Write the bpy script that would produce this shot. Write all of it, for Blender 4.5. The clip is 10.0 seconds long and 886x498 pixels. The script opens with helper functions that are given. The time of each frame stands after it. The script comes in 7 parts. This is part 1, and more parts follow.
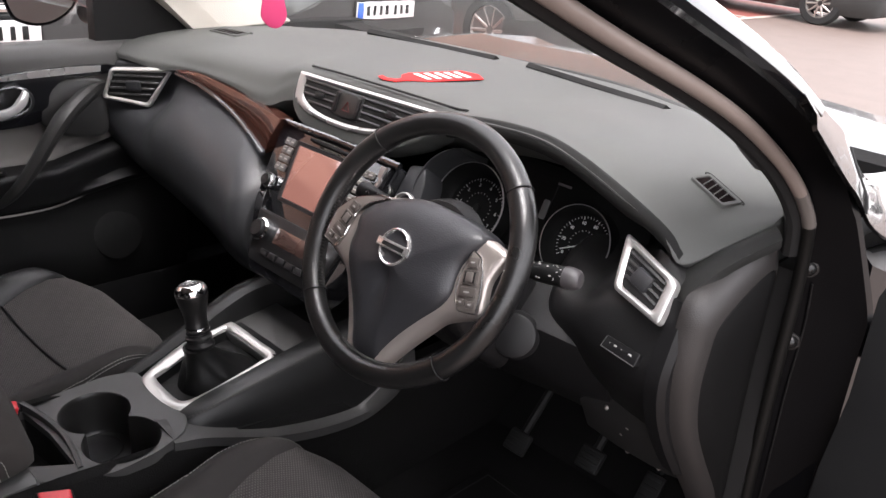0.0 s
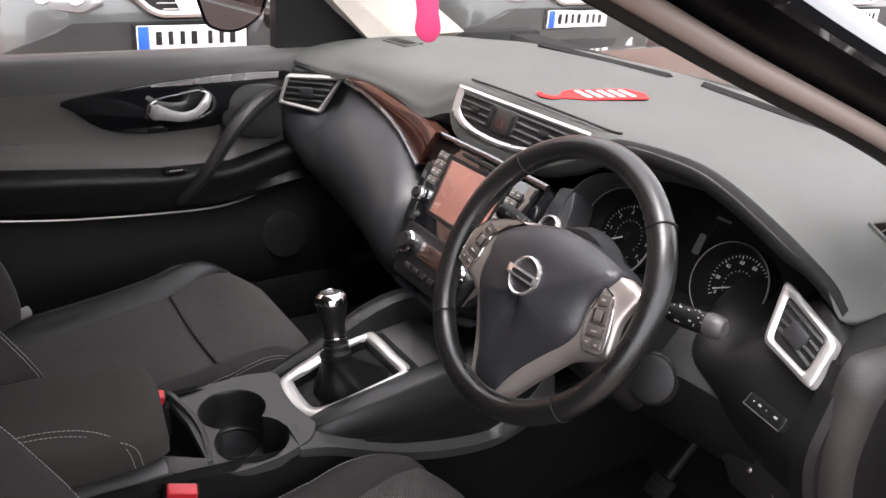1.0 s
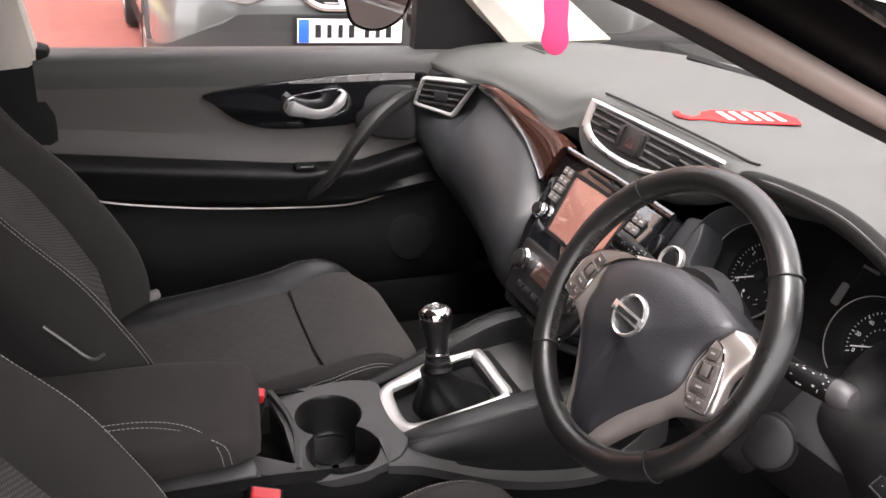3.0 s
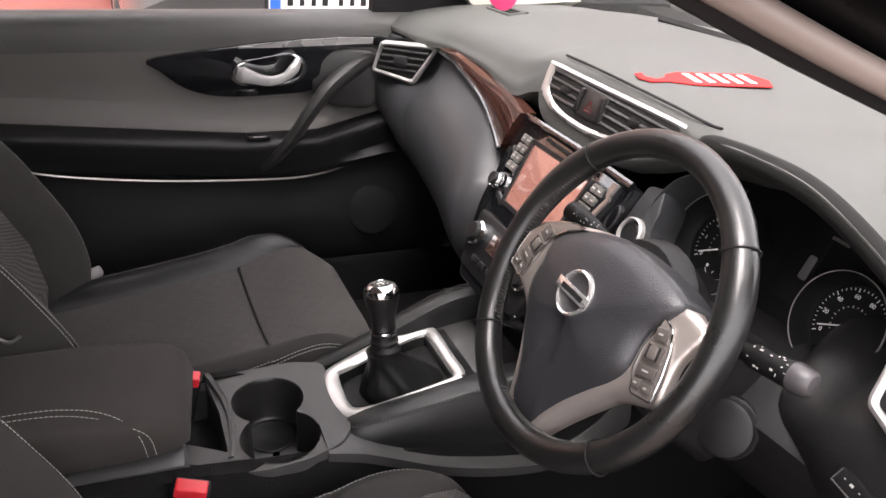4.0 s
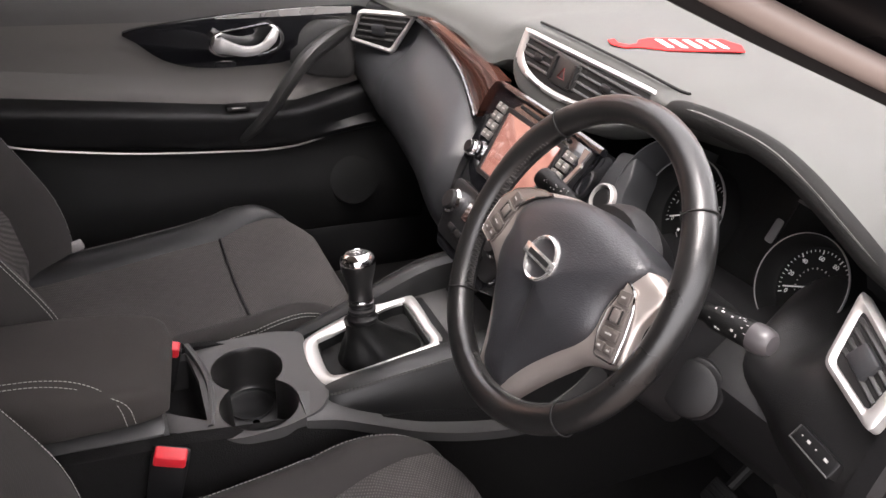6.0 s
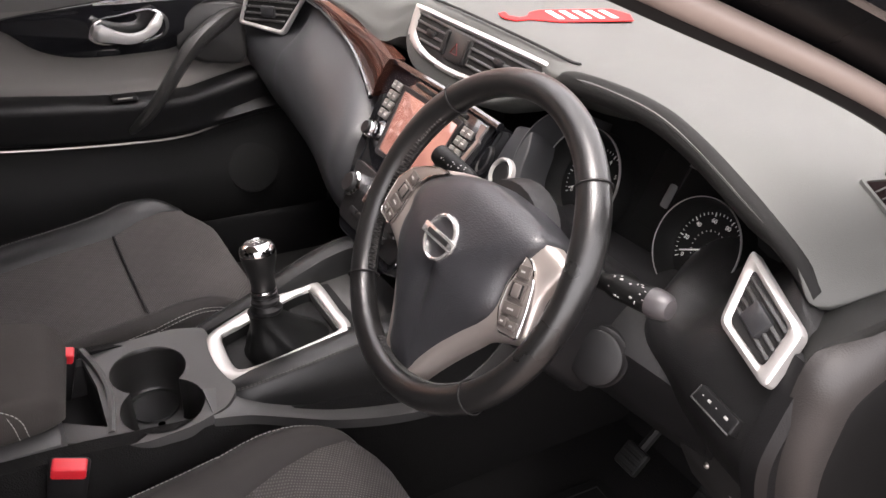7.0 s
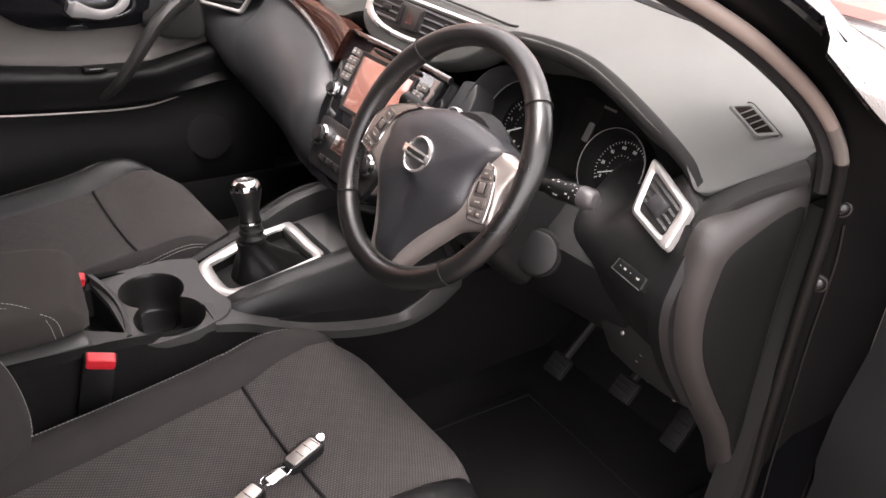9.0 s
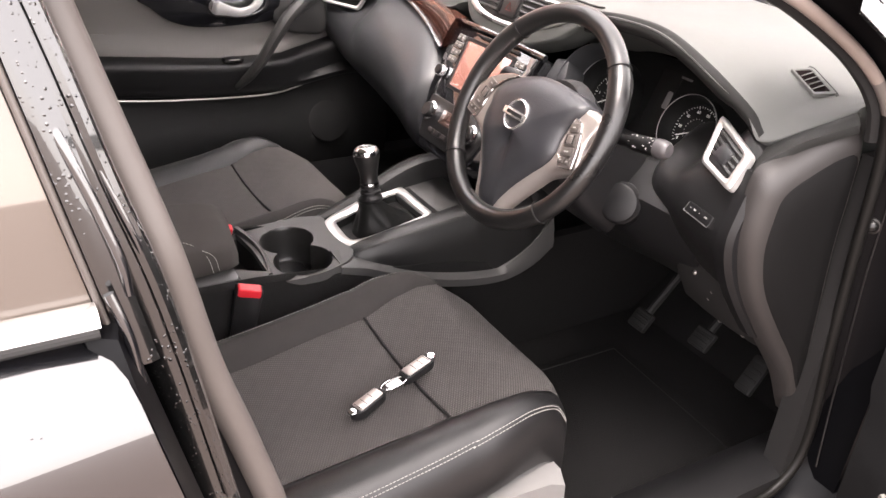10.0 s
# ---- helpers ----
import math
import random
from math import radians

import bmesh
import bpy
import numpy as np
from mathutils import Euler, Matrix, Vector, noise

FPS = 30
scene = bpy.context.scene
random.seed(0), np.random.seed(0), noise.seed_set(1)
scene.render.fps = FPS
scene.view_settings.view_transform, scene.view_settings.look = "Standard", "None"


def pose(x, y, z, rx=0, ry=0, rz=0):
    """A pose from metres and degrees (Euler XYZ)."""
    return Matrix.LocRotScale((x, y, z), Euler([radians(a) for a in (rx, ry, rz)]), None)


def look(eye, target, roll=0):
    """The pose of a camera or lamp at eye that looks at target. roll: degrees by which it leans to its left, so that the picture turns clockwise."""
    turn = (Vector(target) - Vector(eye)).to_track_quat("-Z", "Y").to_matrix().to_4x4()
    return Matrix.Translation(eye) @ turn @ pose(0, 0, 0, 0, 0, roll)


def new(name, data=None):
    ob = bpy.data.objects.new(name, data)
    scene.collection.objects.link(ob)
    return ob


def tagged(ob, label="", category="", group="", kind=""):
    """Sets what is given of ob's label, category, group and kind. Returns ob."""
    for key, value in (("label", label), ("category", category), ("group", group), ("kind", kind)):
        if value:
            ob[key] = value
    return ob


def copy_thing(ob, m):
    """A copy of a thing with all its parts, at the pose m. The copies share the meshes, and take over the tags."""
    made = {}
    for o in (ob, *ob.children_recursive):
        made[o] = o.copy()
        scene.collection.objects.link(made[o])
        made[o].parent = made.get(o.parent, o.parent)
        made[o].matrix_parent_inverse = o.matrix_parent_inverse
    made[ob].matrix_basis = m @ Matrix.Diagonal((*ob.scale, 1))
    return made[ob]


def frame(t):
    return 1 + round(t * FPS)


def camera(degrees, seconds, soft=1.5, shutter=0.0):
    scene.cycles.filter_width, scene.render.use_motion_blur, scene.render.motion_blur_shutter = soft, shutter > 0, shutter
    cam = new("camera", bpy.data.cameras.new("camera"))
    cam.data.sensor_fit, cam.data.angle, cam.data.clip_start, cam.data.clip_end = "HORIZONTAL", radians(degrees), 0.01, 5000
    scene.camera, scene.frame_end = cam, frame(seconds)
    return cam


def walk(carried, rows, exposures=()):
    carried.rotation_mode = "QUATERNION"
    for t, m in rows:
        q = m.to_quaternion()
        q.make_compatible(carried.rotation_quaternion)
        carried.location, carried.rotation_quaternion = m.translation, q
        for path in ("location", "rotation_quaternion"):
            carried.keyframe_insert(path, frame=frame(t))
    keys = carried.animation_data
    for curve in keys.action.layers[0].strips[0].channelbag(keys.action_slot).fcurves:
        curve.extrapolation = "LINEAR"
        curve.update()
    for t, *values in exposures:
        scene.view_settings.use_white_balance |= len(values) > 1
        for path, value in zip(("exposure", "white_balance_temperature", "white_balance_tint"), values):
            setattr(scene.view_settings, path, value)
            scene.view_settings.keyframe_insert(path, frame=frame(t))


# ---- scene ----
from mathutils.bvhtree import BVHTree
cam = camera(55.3, 10.0)
PATH = [
    (0, (1.139, -0.718, 1.423), (-0.092, 0.652, 0.644), 5.7),
    (0.5, (1.114, -0.696, 1.43), (-0.207, 0.581, 0.64), 5.6),
    (1, (1.14, -0.632, 1.435), (-0.368, 0.408, 0.632), 4.6),
    (1.5, (1.179, -0.606, 1.449), (-0.436, 0.26, 0.646), 3.7),
    (2, (1.168, -0.62, 1.453), (-0.494, 0.161, 0.659), 4.5),
    (2.2, (1.147, -0.627, 1.46), (-0.519, 0.132, 0.655), 4.7),
    (3.5, (1.093, -0.485, 1.43), (-0.567, 0.24, 0.583), 4.7),
    (4, (1.064, -0.455, 1.414), (-0.568, 0.285, 0.525), 4.8),
    (4.5, (1.067, -0.434, 1.416), (-0.534, 0.299, 0.468), 4.2),
    (5, (1.081, -0.439, 1.42), (-0.518, 0.289, 0.463), 4.4),
    (6.3, (1.084, -0.43, 1.417), (-0.504, 0.334, 0.47), 4.2),
    (6.5, (1.08, -0.424, 1.417), (-0.482, 0.379, 0.461), 4.0),
    (7, (1.078, -0.412, 1.412), (-0.406, 0.506, 0.435), 4.1),
    (7.5, (1.079, -0.401, 1.409), (-0.335, 0.604, 0.414), 4.6),
    (8, (1.109, -0.423, 1.411), (-0.26, 0.642, 0.415), 6.3),
    (8.5, (1.162, -0.506, 1.414), (-0.202, 0.581, 0.434), 6.7),
    (9, (1.264, -0.632, 1.418), (-0.105, 0.477, 0.471), 6.6),
    (9.5, (1.393, -0.701, 1.424), (-0.026, 0.346, 0.481), 5.5),
    (10, (1.448, -0.764, 1.426), (-0.051, 0.164, 0.481), 3.8),
]
walk(cam, [(t, look(eye, target, roll)) for t, eye, target, roll in PATH], exposures=[(0.0, 1.66, 6250, 13), (1.0, 1.86, 6250, 13), (2.0, 2.12, 6350, 14), (4.5, 2.10, 6450, 14), (5.2, 2.18, 6450, 14), (6.5, 2.24, 6500, 15), (7.5, 2.24, 6550, 15), (9.0, 2.30, 6600, 16), (10.0, 2.74, 6700, 16)])

# ---------------------------------------------------------------- light
world = bpy.data.worlds.new("overcast")
scene.world = world
world.use_nodes = True
wn, wl = world.node_tree.nodes, world.node_tree.links
wn.clear()
sky = wn.new("ShaderNodeTexSky")
sky.sky_type, sky.sun_disc = "NISHITA", False
sky.sun_elevation, sky.sun_rotation = radians(73), radians(135)
sky.dust_density, sky.air_density = 3.0, 1.0
pale = wn.new("ShaderNodeMixRGB")
pale.inputs[0].default_value = 0.8
pale.inputs[2].default_value = (9.0, 8.6, 8.3, 1)
bg = wn.new("ShaderNodeBackground")
bg.inputs[1].default_value = 0.15
wl.new(sky.outputs[0], pale.inputs[1])
wl.new(pale.outputs[0], bg.inputs[0])
wl.new(bg.outputs[0], wn.new("ShaderNodeOutputWorld").inputs[0])
sun = new("sun", bpy.data.lights.new("sun", "SUN"))
sun.data.energy, sun.data.angle, sun.data.color = 0.9, radians(25), (1.0, 0.95, 0.9)
sun.matrix_world = look((1.6, -1.6, 7.7), (0, 0, 0))

# ---------------------------------------------------------------- materials


def node_material(name):
    m = bpy.data.materials.new(name)
    m.use_nodes = True
    return m, m.node_tree.nodes, m.node_tree.links, m.node_tree.nodes["Principled BSDF"]


def plain(name, colour, rough=0.5, metal=0.0, vary=0.12, grain=0.0, size=400.0, stain=6.0, coat=0.0, spec=0.5):
    """A surface with large soft variation of tone and gloss, and a fine grain in relief."""
    m, n, l, b = node_material(name)
    co = n.new("ShaderNodeTexCoord")
    big = n.new("ShaderNodeTexNoise")
    big.inputs["Scale"].default_value, big.inputs["Detail"].default_value = stain, 5
    l.new(co.outputs["Object"], big.inputs["Vector"])
    ramp = n.new("ShaderNodeMapRange")
    ramp.inputs["To Min"].default_value, ramp.inputs["To Max"].default_value = 1 - vary, 1 + vary
    l.new(big.outputs[0], ramp.inputs[0])
    mul = n.new("ShaderNodeMixRGB")
    mul.blend_type, mul.inputs[0].default_value = "MULTIPLY", 1.0
    mul.inputs[1].default_value = (*colour, 1)
    l.new(ramp.outputs[0], mul.inputs[2])
    l.new(mul.outputs[0], b.inputs["Base Color"])
    rr = n.new("ShaderNodeMapRange")
    rr.inputs["To Min"].default_value, rr.inputs["To Max"].default_value = max(0.02, rough - 0.1), min(1, rough + 0.1)
    if rough < 0.12:
        rr.inputs["To Min"].default_value, rr.inputs["To Max"].default_value = rough, rough * 1.3
    l.new(big.outputs[0], rr.inputs[0])
    l.new(rr.outputs[0], b.inputs["Roughness"])
    b.inputs["Metallic"].default_value = metal
    b.inputs["Coat Weight"].default_value = coat
    b.inputs["Coat Roughness"].default_value = 0.04
    b.inputs["Specular IOR Level"].default_value = spec
    if grain:
        fine = n.new("ShaderNodeTexVoronoi")
        fine.inputs["Scale"].default_value = size
        l.new(co.outputs["Object"], fine.inputs["Vector"])
        bump = n.new("ShaderNodeBump")
        bump.inputs["Strength"].default_value, bump.inputs["Distance"].default_value = grain, 0.0006
        l.new(fine.outputs[0], bump.inputs["Height"])
        l.new(bump.outputs[0], b.inputs["Normal"])
    return m


def cloth(name, colour, size=330.0, vary=0.3, relief=0.7, diamond=0.0):
    """Woven seat cloth: a small check of threads, some lint and wear."""
    m, n, l, b = node_material(name)
    co = n.new("ShaderNodeTexCoord")
    waves = []
    for axis, turn in (("X", 0.6), ("Y", 0.6)):
        mp = n.new("ShaderNodeMapping")
        mp.inputs["Rotation"].default_value = (0.3, 0.25, turn)
        l.new(co.outputs["Object"], mp.inputs[0])
        w = n.new("ShaderNodeTexWave")
        w.bands_direction = axis
        w.inputs["Scale"].default_value, w.inputs["Distortion"].default_value = size / 6.28 * 1.6, 0.6
        l.new(mp.outputs[0], w.inputs["Vector"])
        waves.append(w)
    mul = n.new("ShaderNodeMath")
    mul.operation = "MULTIPLY"
    l.new(waves[0].outputs["Fac"], mul.inputs[0])
    l.new(waves[1].outputs["Fac"], mul.inputs[1])
    big = n.new("ShaderNodeTexNoise")
    big.inputs["Scale"].default_value, big.inputs["Detail"].default_value = 9, 6
    l.new(co.outputs["Object"], big.inputs["Vector"])
    lo, hi = [c * (1 - vary) for c in colour], [c * (1 + 2 * vary) for c in colour]
    mix = n.new("ShaderNodeMixRGB")
    mix.inputs[1].default_value, mix.inputs[2].default_value = (*lo, 1), (*hi, 1)
    l.new(mul.outputs[0], mix.inputs[0])
    mix2 = n.new("ShaderNodeMixRGB")
    mix2.blend_type, mix2.inputs[0].default_value = "MULTIPLY", 0.55
    l.new(mix.outputs[0], mix2.inputs[1])
    mr = n.new("ShaderNodeMapRange")
    mr.inputs["To Min"].default_value, mr.inputs["To Max"].default_value = 0.7, 1.5
    l.new(big.outputs[0], mr.inputs[0])
    l.new(mr.outputs[0], mix2.inputs[2])
    last = mix2
    for turn in (0.785, -0.785) if diamond else ():
        mp = n.new("ShaderNodeMapping")
        mp.inputs["Rotation"].default_value = (0, 0, turn)
        l.new(co.outputs["Object"], mp.inputs[0])
        w = n.new("ShaderNodeTexWave")
        w.bands_direction = "X"
        w.inputs["Scale"].default_value, w.inputs["Distortion"].default_value = 12.0, 0.3
        l.new(mp.outputs[0], w.inputs["Vector"])
        rg = n.new("ShaderNodeMapRange")
        rg.inputs["To Min"].default_value, rg.inputs["To Max"].default_value = 1 - diamond, 1 + diamond
        l.new(w.outputs["Fac"], rg.inputs[0])
        mx = n.new("ShaderNodeMixRGB")
        mx.blend_type, mx.inputs[0].default_value = "MULTIPLY", 1.0
        l.new(last.outputs[0], mx.inputs[1])
        l.new(rg.outputs[0], mx.inputs[2])
        last = mx
    l.new(last.outputs[0], b.inputs["Base Color"])
    b.inputs["Roughness"].default_value = 0.9
    b.inputs["Specular IOR Level"].default_value = 0.2
    b.inputs["Sheen Weight"].default_value = 0.03
    b.inputs["Sheen Roughness"].default_value = 0.5
    b.inputs["Sheen Tint"].default_value = (0.9, 0.88, 0.86, 1)
    bump = n.new("ShaderNodeBump")
    bump.inputs["Strength"].default_value, bump.inputs["Distance"].default_value = relief, 0.0015
    l.new(mul.outputs[0], bump.inputs["Height"])
    l.new(bump.outputs[0], b.inputs["Normal"])
    return m


def wet_paint(name, colour, drops=0.8, rough=0.04, coat=1.0, wet=0.0, ior=1.9, size_=105, spec=0.5):
    """Car paint with a clear coat and beads of rain on it."""
    m, n, l, b = node_material(name)
    co = n.new("ShaderNodeTexCoord")
    vo = n.new("ShaderNodeTexVoronoi")
    vo.inputs["Scale"].default_value = size_
    l.new(co.outputs["Object"], vo.inputs["Vector"])
    noi = n.new("ShaderNodeTexNoise")
    noi.inputs["Scale"].default_value = 14
    l.new(co.outputs["Object"], noi.inputs["Vector"])
    size = n.new("ShaderNodeMapRange")
    size.inputs["From Min"].default_value, size.inputs["From Max"].default_value = 0.48 - 0.2 * wet, 0.80 - 0.15 * wet
    size.inputs["To Min"].default_value, size.inputs["To Max"].default_value = 0.0 + 0.10 * wet, 0.38
    l.new(noi.outputs[0], size.inputs[0])
    sub = n.new("ShaderNodeMath")
    sub.operation, sub.use_clamp = "SUBTRACT", True
    l.new(size.outputs[0], sub.inputs[0])
    l.new(vo.outputs["Distance"], sub.inputs[1])
    bump = n.new("ShaderNodeBump")
    bump.inputs["Strength"].default_value, bump.inputs["Distance"].default_value = drops, 0.6 / size_
    l.new(sub.outputs[0], bump.inputs["Height"])
    l.new(bump.outputs[0], b.inputs["Normal"])
    l.new(bump.outputs[0], b.inputs["Coat Normal"])
    b.inputs["Base Color"].default_value = (*colour, 1)
    b.inputs["Roughness"].default_value = 0.25
    b.inputs["Coat Weight"].default_value = coat
    b.inputs["Coat Roughness"].default_value = rough
    b.inputs["Coat IOR"].default_value = ior
    b.inputs["Specular IOR Level"].default_value = spec
    return m


def glassy(name, tint=(1, 1, 1), rough=0.0):
    m, n, l, b = node_material(name)
    b.inputs["Base Color"].default_value = (*tint, 1)
    b.inputs["Roughness"].default_value = rough
    b.inputs["Transmission Weight"].default_value = 1.0
    b.inputs["IOR"].default_value = 1.45
    return m


DASH = plain("dash_soft_plastic", (0.077, 0.0785, 0.0745), 0.62, grain=0.35, size=900, vary=0.06, stain=3, spec=0.38)
PLASTIC = plain("black_moulded_plastic", (0.0075, 0.0073, 0.0078), 0.46, grain=0.3, size=900, spec=0.34)
FACE = plain("grained_face_plastic", (0.0098, 0.0095, 0.0098), 0.44, grain=0.35, size=700, spec=0.32)
DARK = plain("matt_black", (0.012, 0.0115, 0.0115), 0.7, spec=0.25)
GREYP = plain("grey_console_plastic", (0.046, 0.045, 0.0445), 0.42, grain=0.2, size=900)
DOORP = plain("door_soft_plastic", (0.076, 0.074, 0.072), 0.5, grain=0.3, size=800)
LEATHER = plain("black_leather", (0.009, 0.0088, 0.0088), 0.30, grain=0.18, size=800, vary=0.12, spec=0.6)
PADL = plain("stitched_leather_pad", (0.026, 0.026, 0.029), 0.36, grain=0.4, size=600)
PIANO = plain("piano_black", (0.006, 0.006, 0.007), 0.03, coat=1.0, vary=0.02)
SILVER = plain("satin_silver", (0.54, 0.525, 0.51), 0.3, metal=0.6, vary=0.05)
PEWTER = plain("brushed_pewter", (0.42, 0.39, 0.37), 0.36, metal=0.9, vary=0.08)
CHROME = plain("chrome", (0.85, 0.85, 0.86), 0.05, metal=1.0, vary=0.02)
RUBBER = plain("seal_rubber", (0.009, 0.009, 0.009), 0.65, vary=0.15, spec=0.25)
HEAD = plain("headlining", (0.42, 0.40, 0.37), 0.95, grain=0.4, size=500)
CREAM = plain("cream_pillar_cloth", (0.80, 0.745, 0.66), 0.9, grain=0.3, size=700)
SEATC = cloth("seat_check_cloth", (0.061, 0.056, 0.054), 330, diamond=0.022)
LIDC = cloth("armrest_cloth", (0.036, 0.032, 0.030), 900, vary=0.06, relief=0.2)
SEATB = cloth("seat_bolster_cloth", (0.030, 0.0275, 0.0266), 900, vary=0.06, relief=0.2)
CARPET = plain("black_carpet", (0.0065, 0.0062, 0.0062), 0.95, spec=0.15, grain=1.0, size=500, vary=0.4, stain=20)
STITCH = plain("pale_thread", (0.33, 0.32, 0.30), 0.8)
PADST = plain("pad_thread", (0.055, 0.052, 0.05), 0.8)
REDB = plain("red_button", (0.55, 0.02, 0.03), 0.35)
REDCARD = plain("red_card", (0.62, 0.03, 0.03), 0.85, spec=0.15)
WHITE = plain("white_print", (0.78, 0.77, 0.75), 0.5)
PINK = plain("pink_card", (0.75, 0.06, 0.2), 0.5)
BLACKPAINT = wet_paint("wet_black_paint", (0.004, 0.004, 0.005))
DRYPAINT = plain("black_paint_inner", (0.0025, 0.0025, 0.003), 0.3, vary=0.3, spec=0.09)
WETDARK = wet_paint("wet_black_jamb", (0.004, 0.004, 0.004), drops=1.0, wet=0.9, ior=1.7, size_=210, spec=0.4)
BONNETP = wet_paint("wet_bonnet_paint", (0.004, 0.004, 0.004), drops=1.0, wet=0.9, ior=1.28, size_=160, spec=0.25)
WELL = plain("dark_well", (0.006, 0.003, 0.003), 0.9, spec=0.05)
DIALB = plain("dial_black", (0.004, 0.004, 0.004), 0.6, spec=0.2)
GLASS = glassy("clear_glass")
SCREEN = plain("screen_glass", (0.06, 0.035, 0.03), 0.10, vary=0.02, coat=1.0)
# pink base and faint emission imitate the reflection on the display
DISPLAY = plain("reflection_pink_display", (0.10, 0.05, 0.04), 0.10, vary=0.02, coat=1.0)
DISPLAY.node_tree.nodes["Principled BSDF"].inputs["Emission Color"].default_value = (1.0, 0.42, 0.32, 1)
DISPLAY.node_tree.nodes["Principled BSDF"].inputs["Emission Strength"].default_value = 0.10
PFACE = plain("satin_grained_face", (0.024, 0.0245, 0.0265), 0.42, grain=0.2, size=700, vary=0.08, spec=0.48)
KNEEP = plain("knee_pad_leather", (0.007, 0.007, 0.0072), 0.42, grain=0.4, size=600, spec=0.4)
BUTTON = plain("button_grey", (0.10, 0.095, 0.09), 0.28, vary=0.08, coat=0.4)
BOOTL = plain("boot_leather", (0.005, 0.005, 0.005), 0.5, grain=0.25, size=700, vary=0.25, spec=0.2)
GREYI = plain("grey_icon", (0.34, 0.33, 0.32), 0.5)
ICON = plain("white_icon", (0.8, 0.8, 0.78), 0.5)
MIRROR = plain("mirror_glass", (0.9, 0.9, 0.9), 0.01, metal=1.0, vary=0.0)


# ---------------------------------------------------------------- mesh tools


def part(name, bm, material, parent=None, label="", smooth=True, angle=40):
    """Links a bmesh as one mesh object, under a thing or a part."""
    bmesh.ops.recalc_face_normals(bm, faces=bm.faces)
    me = bpy.data.meshes.new(name)
    for fc in bm.faces:
        fc.smooth = smooth
    if smooth:
        for e in bm.edges:
            if len(e.link_faces) == 2 and e.calc_face_angle(0) > radians(angle):
                e.smooth = False
    bm.to_mesh(me)
    bm.free()
    me.materials.append(material)
    ob = new(name, me)
    if parent:
        ob.parent = parent
    if label:
        tagged(ob, label)
    return ob


def empty(name, label, category, at=(0, 0, 0), group="", kind=""):
    """A thing: an Empty at its base, that parents its parts."""
    ob = new(name)
    ob.empty_display_size = 0.05
    tagged(ob, label, category, group, kind)
    return ob


def setting(ob, label, category="structure"):
    return tagged(ob, label, category, kind="structure")


def curve(points, n=8):
    """A smooth line through points (Catmull-Rom), n steps between two of them."""
    p = [np.array(q, float) for q in points]
    p = [2 * p[0] - p[1]] + p + [2 * p[-1] - p[-2]]
    out = []
    for a, b, c, d in zip(p, p[1:], p[2:], p[3:]):
        for k in range(n):
            t = k / n
            out.append(0.5 * (2 * b + (c - a) * t + (2 * a - 5 * b + 4 * c - d) * t * t + (3 * b - a - 3 * c + d) * t**3))
    return out + [p[-2]]


def loop(points, n=6):
    """A smooth closed line through points."""
    p = [np.array(q, float) for q in points]
    k = len(p)
    out = []
    for i in range(k):
        a, b, c, d = p[i - 1], p[i], p[(i + 1) % k], p[(i + 2) % k]
        for s in range(n):
            t = s / n
            out.append(0.5 * (2 * b + (c - a) * t + (2 * a - 5 * b + 4 * c - d) * t * t + (3 * b - a - 3 * c + d) * t**3))
    return out


def rounded(points, r=0.01, n=4):
    """A polygon with rounded corners, in any number of dimensions."""
    p = [np.array(q, float) for q in points]
    out = []
    for i in range(len(p)):
        a, b, c = p[i - 1], p[i], p[(i + 1) % len(p)]
        u, v = a - b, c - b
        lu, lv = np.linalg.norm(u), np.linalg.norm(v)
        rr = min(r, lu * 0.45, lv * 0.45)
        s, e = b + u / lu * rr, b + v / lv * rr
        for k in range(n + 1):
            t = k / n
            out.append((1 - t) ** 2 * s + 2 * t * (1 - t) * b + t * t * e)
    return out


def skin(rings, closed=True, caps=True, bm=None, ends=False):
    """A skin over rings of equally many points. ends: joins the last ring to the first."""
    bm = bm or bmesh.new()
    vs = [[bm.verts.new(tuple(p)) for p in ring] for ring in rings]
    k = len(vs[0])
    pairs = list(zip(vs, vs[1:])) + ([(vs[-1], vs[0])] if ends else [])
    for a, b in pairs:
        for i in range(k if closed else k - 1):
            j = (i + 1) % k
            bm.faces.new((a[i], a[j], b[j], b[i]))
    if caps and closed and not ends:
        bm.faces.new(vs[0][::-1])
        bm.faces.new(vs[-1])
    return bm


def slab(poly, frame_m, depth, bevel=0.002, bm=None):
    """A plate: a polygon (u, v) in the plane of frame_m, reaching from -depth to 0 along its w, with a rounded front rim."""
    bm = bm or bmesh.new()
    c = np.mean(poly, axis=0)
    p = np.array(poly)

    def inset(d):
        q = p - c
        size = np.linalg.norm(q, axis=1, keepdims=True)
        return c + q * np.maximum(0.05, 1 - d / np.maximum(size, 1e-6))

    rings = []
    for d, w in ((0, -depth), (0, -bevel), (bevel * 0.3, -bevel * 0.3), (bevel, 0)):
        rings.append([frame_m @ Vector((u, v, w)) for u, v in inset(d)])
    return skin(rings, bm=bm)


def band(outer, inner, frame_m, depth, bevel=0.002, crown=0.0):
    """A frame between two outlines of equally many points (u, v)."""
    o, i = np.array(outer), np.array(inner)
    rings = []
    for t, w in ((0, -depth), (0, -bevel), (0.12, 0), (0.5, crown), (0.88, 0), (1, -bevel), (1, -depth)):
        rings.append([frame_m @ Vector((*(a * (1 - t) + b * t), w)) for a, b in zip(o, i)])
    return skin(rings, caps=False, ends=True)


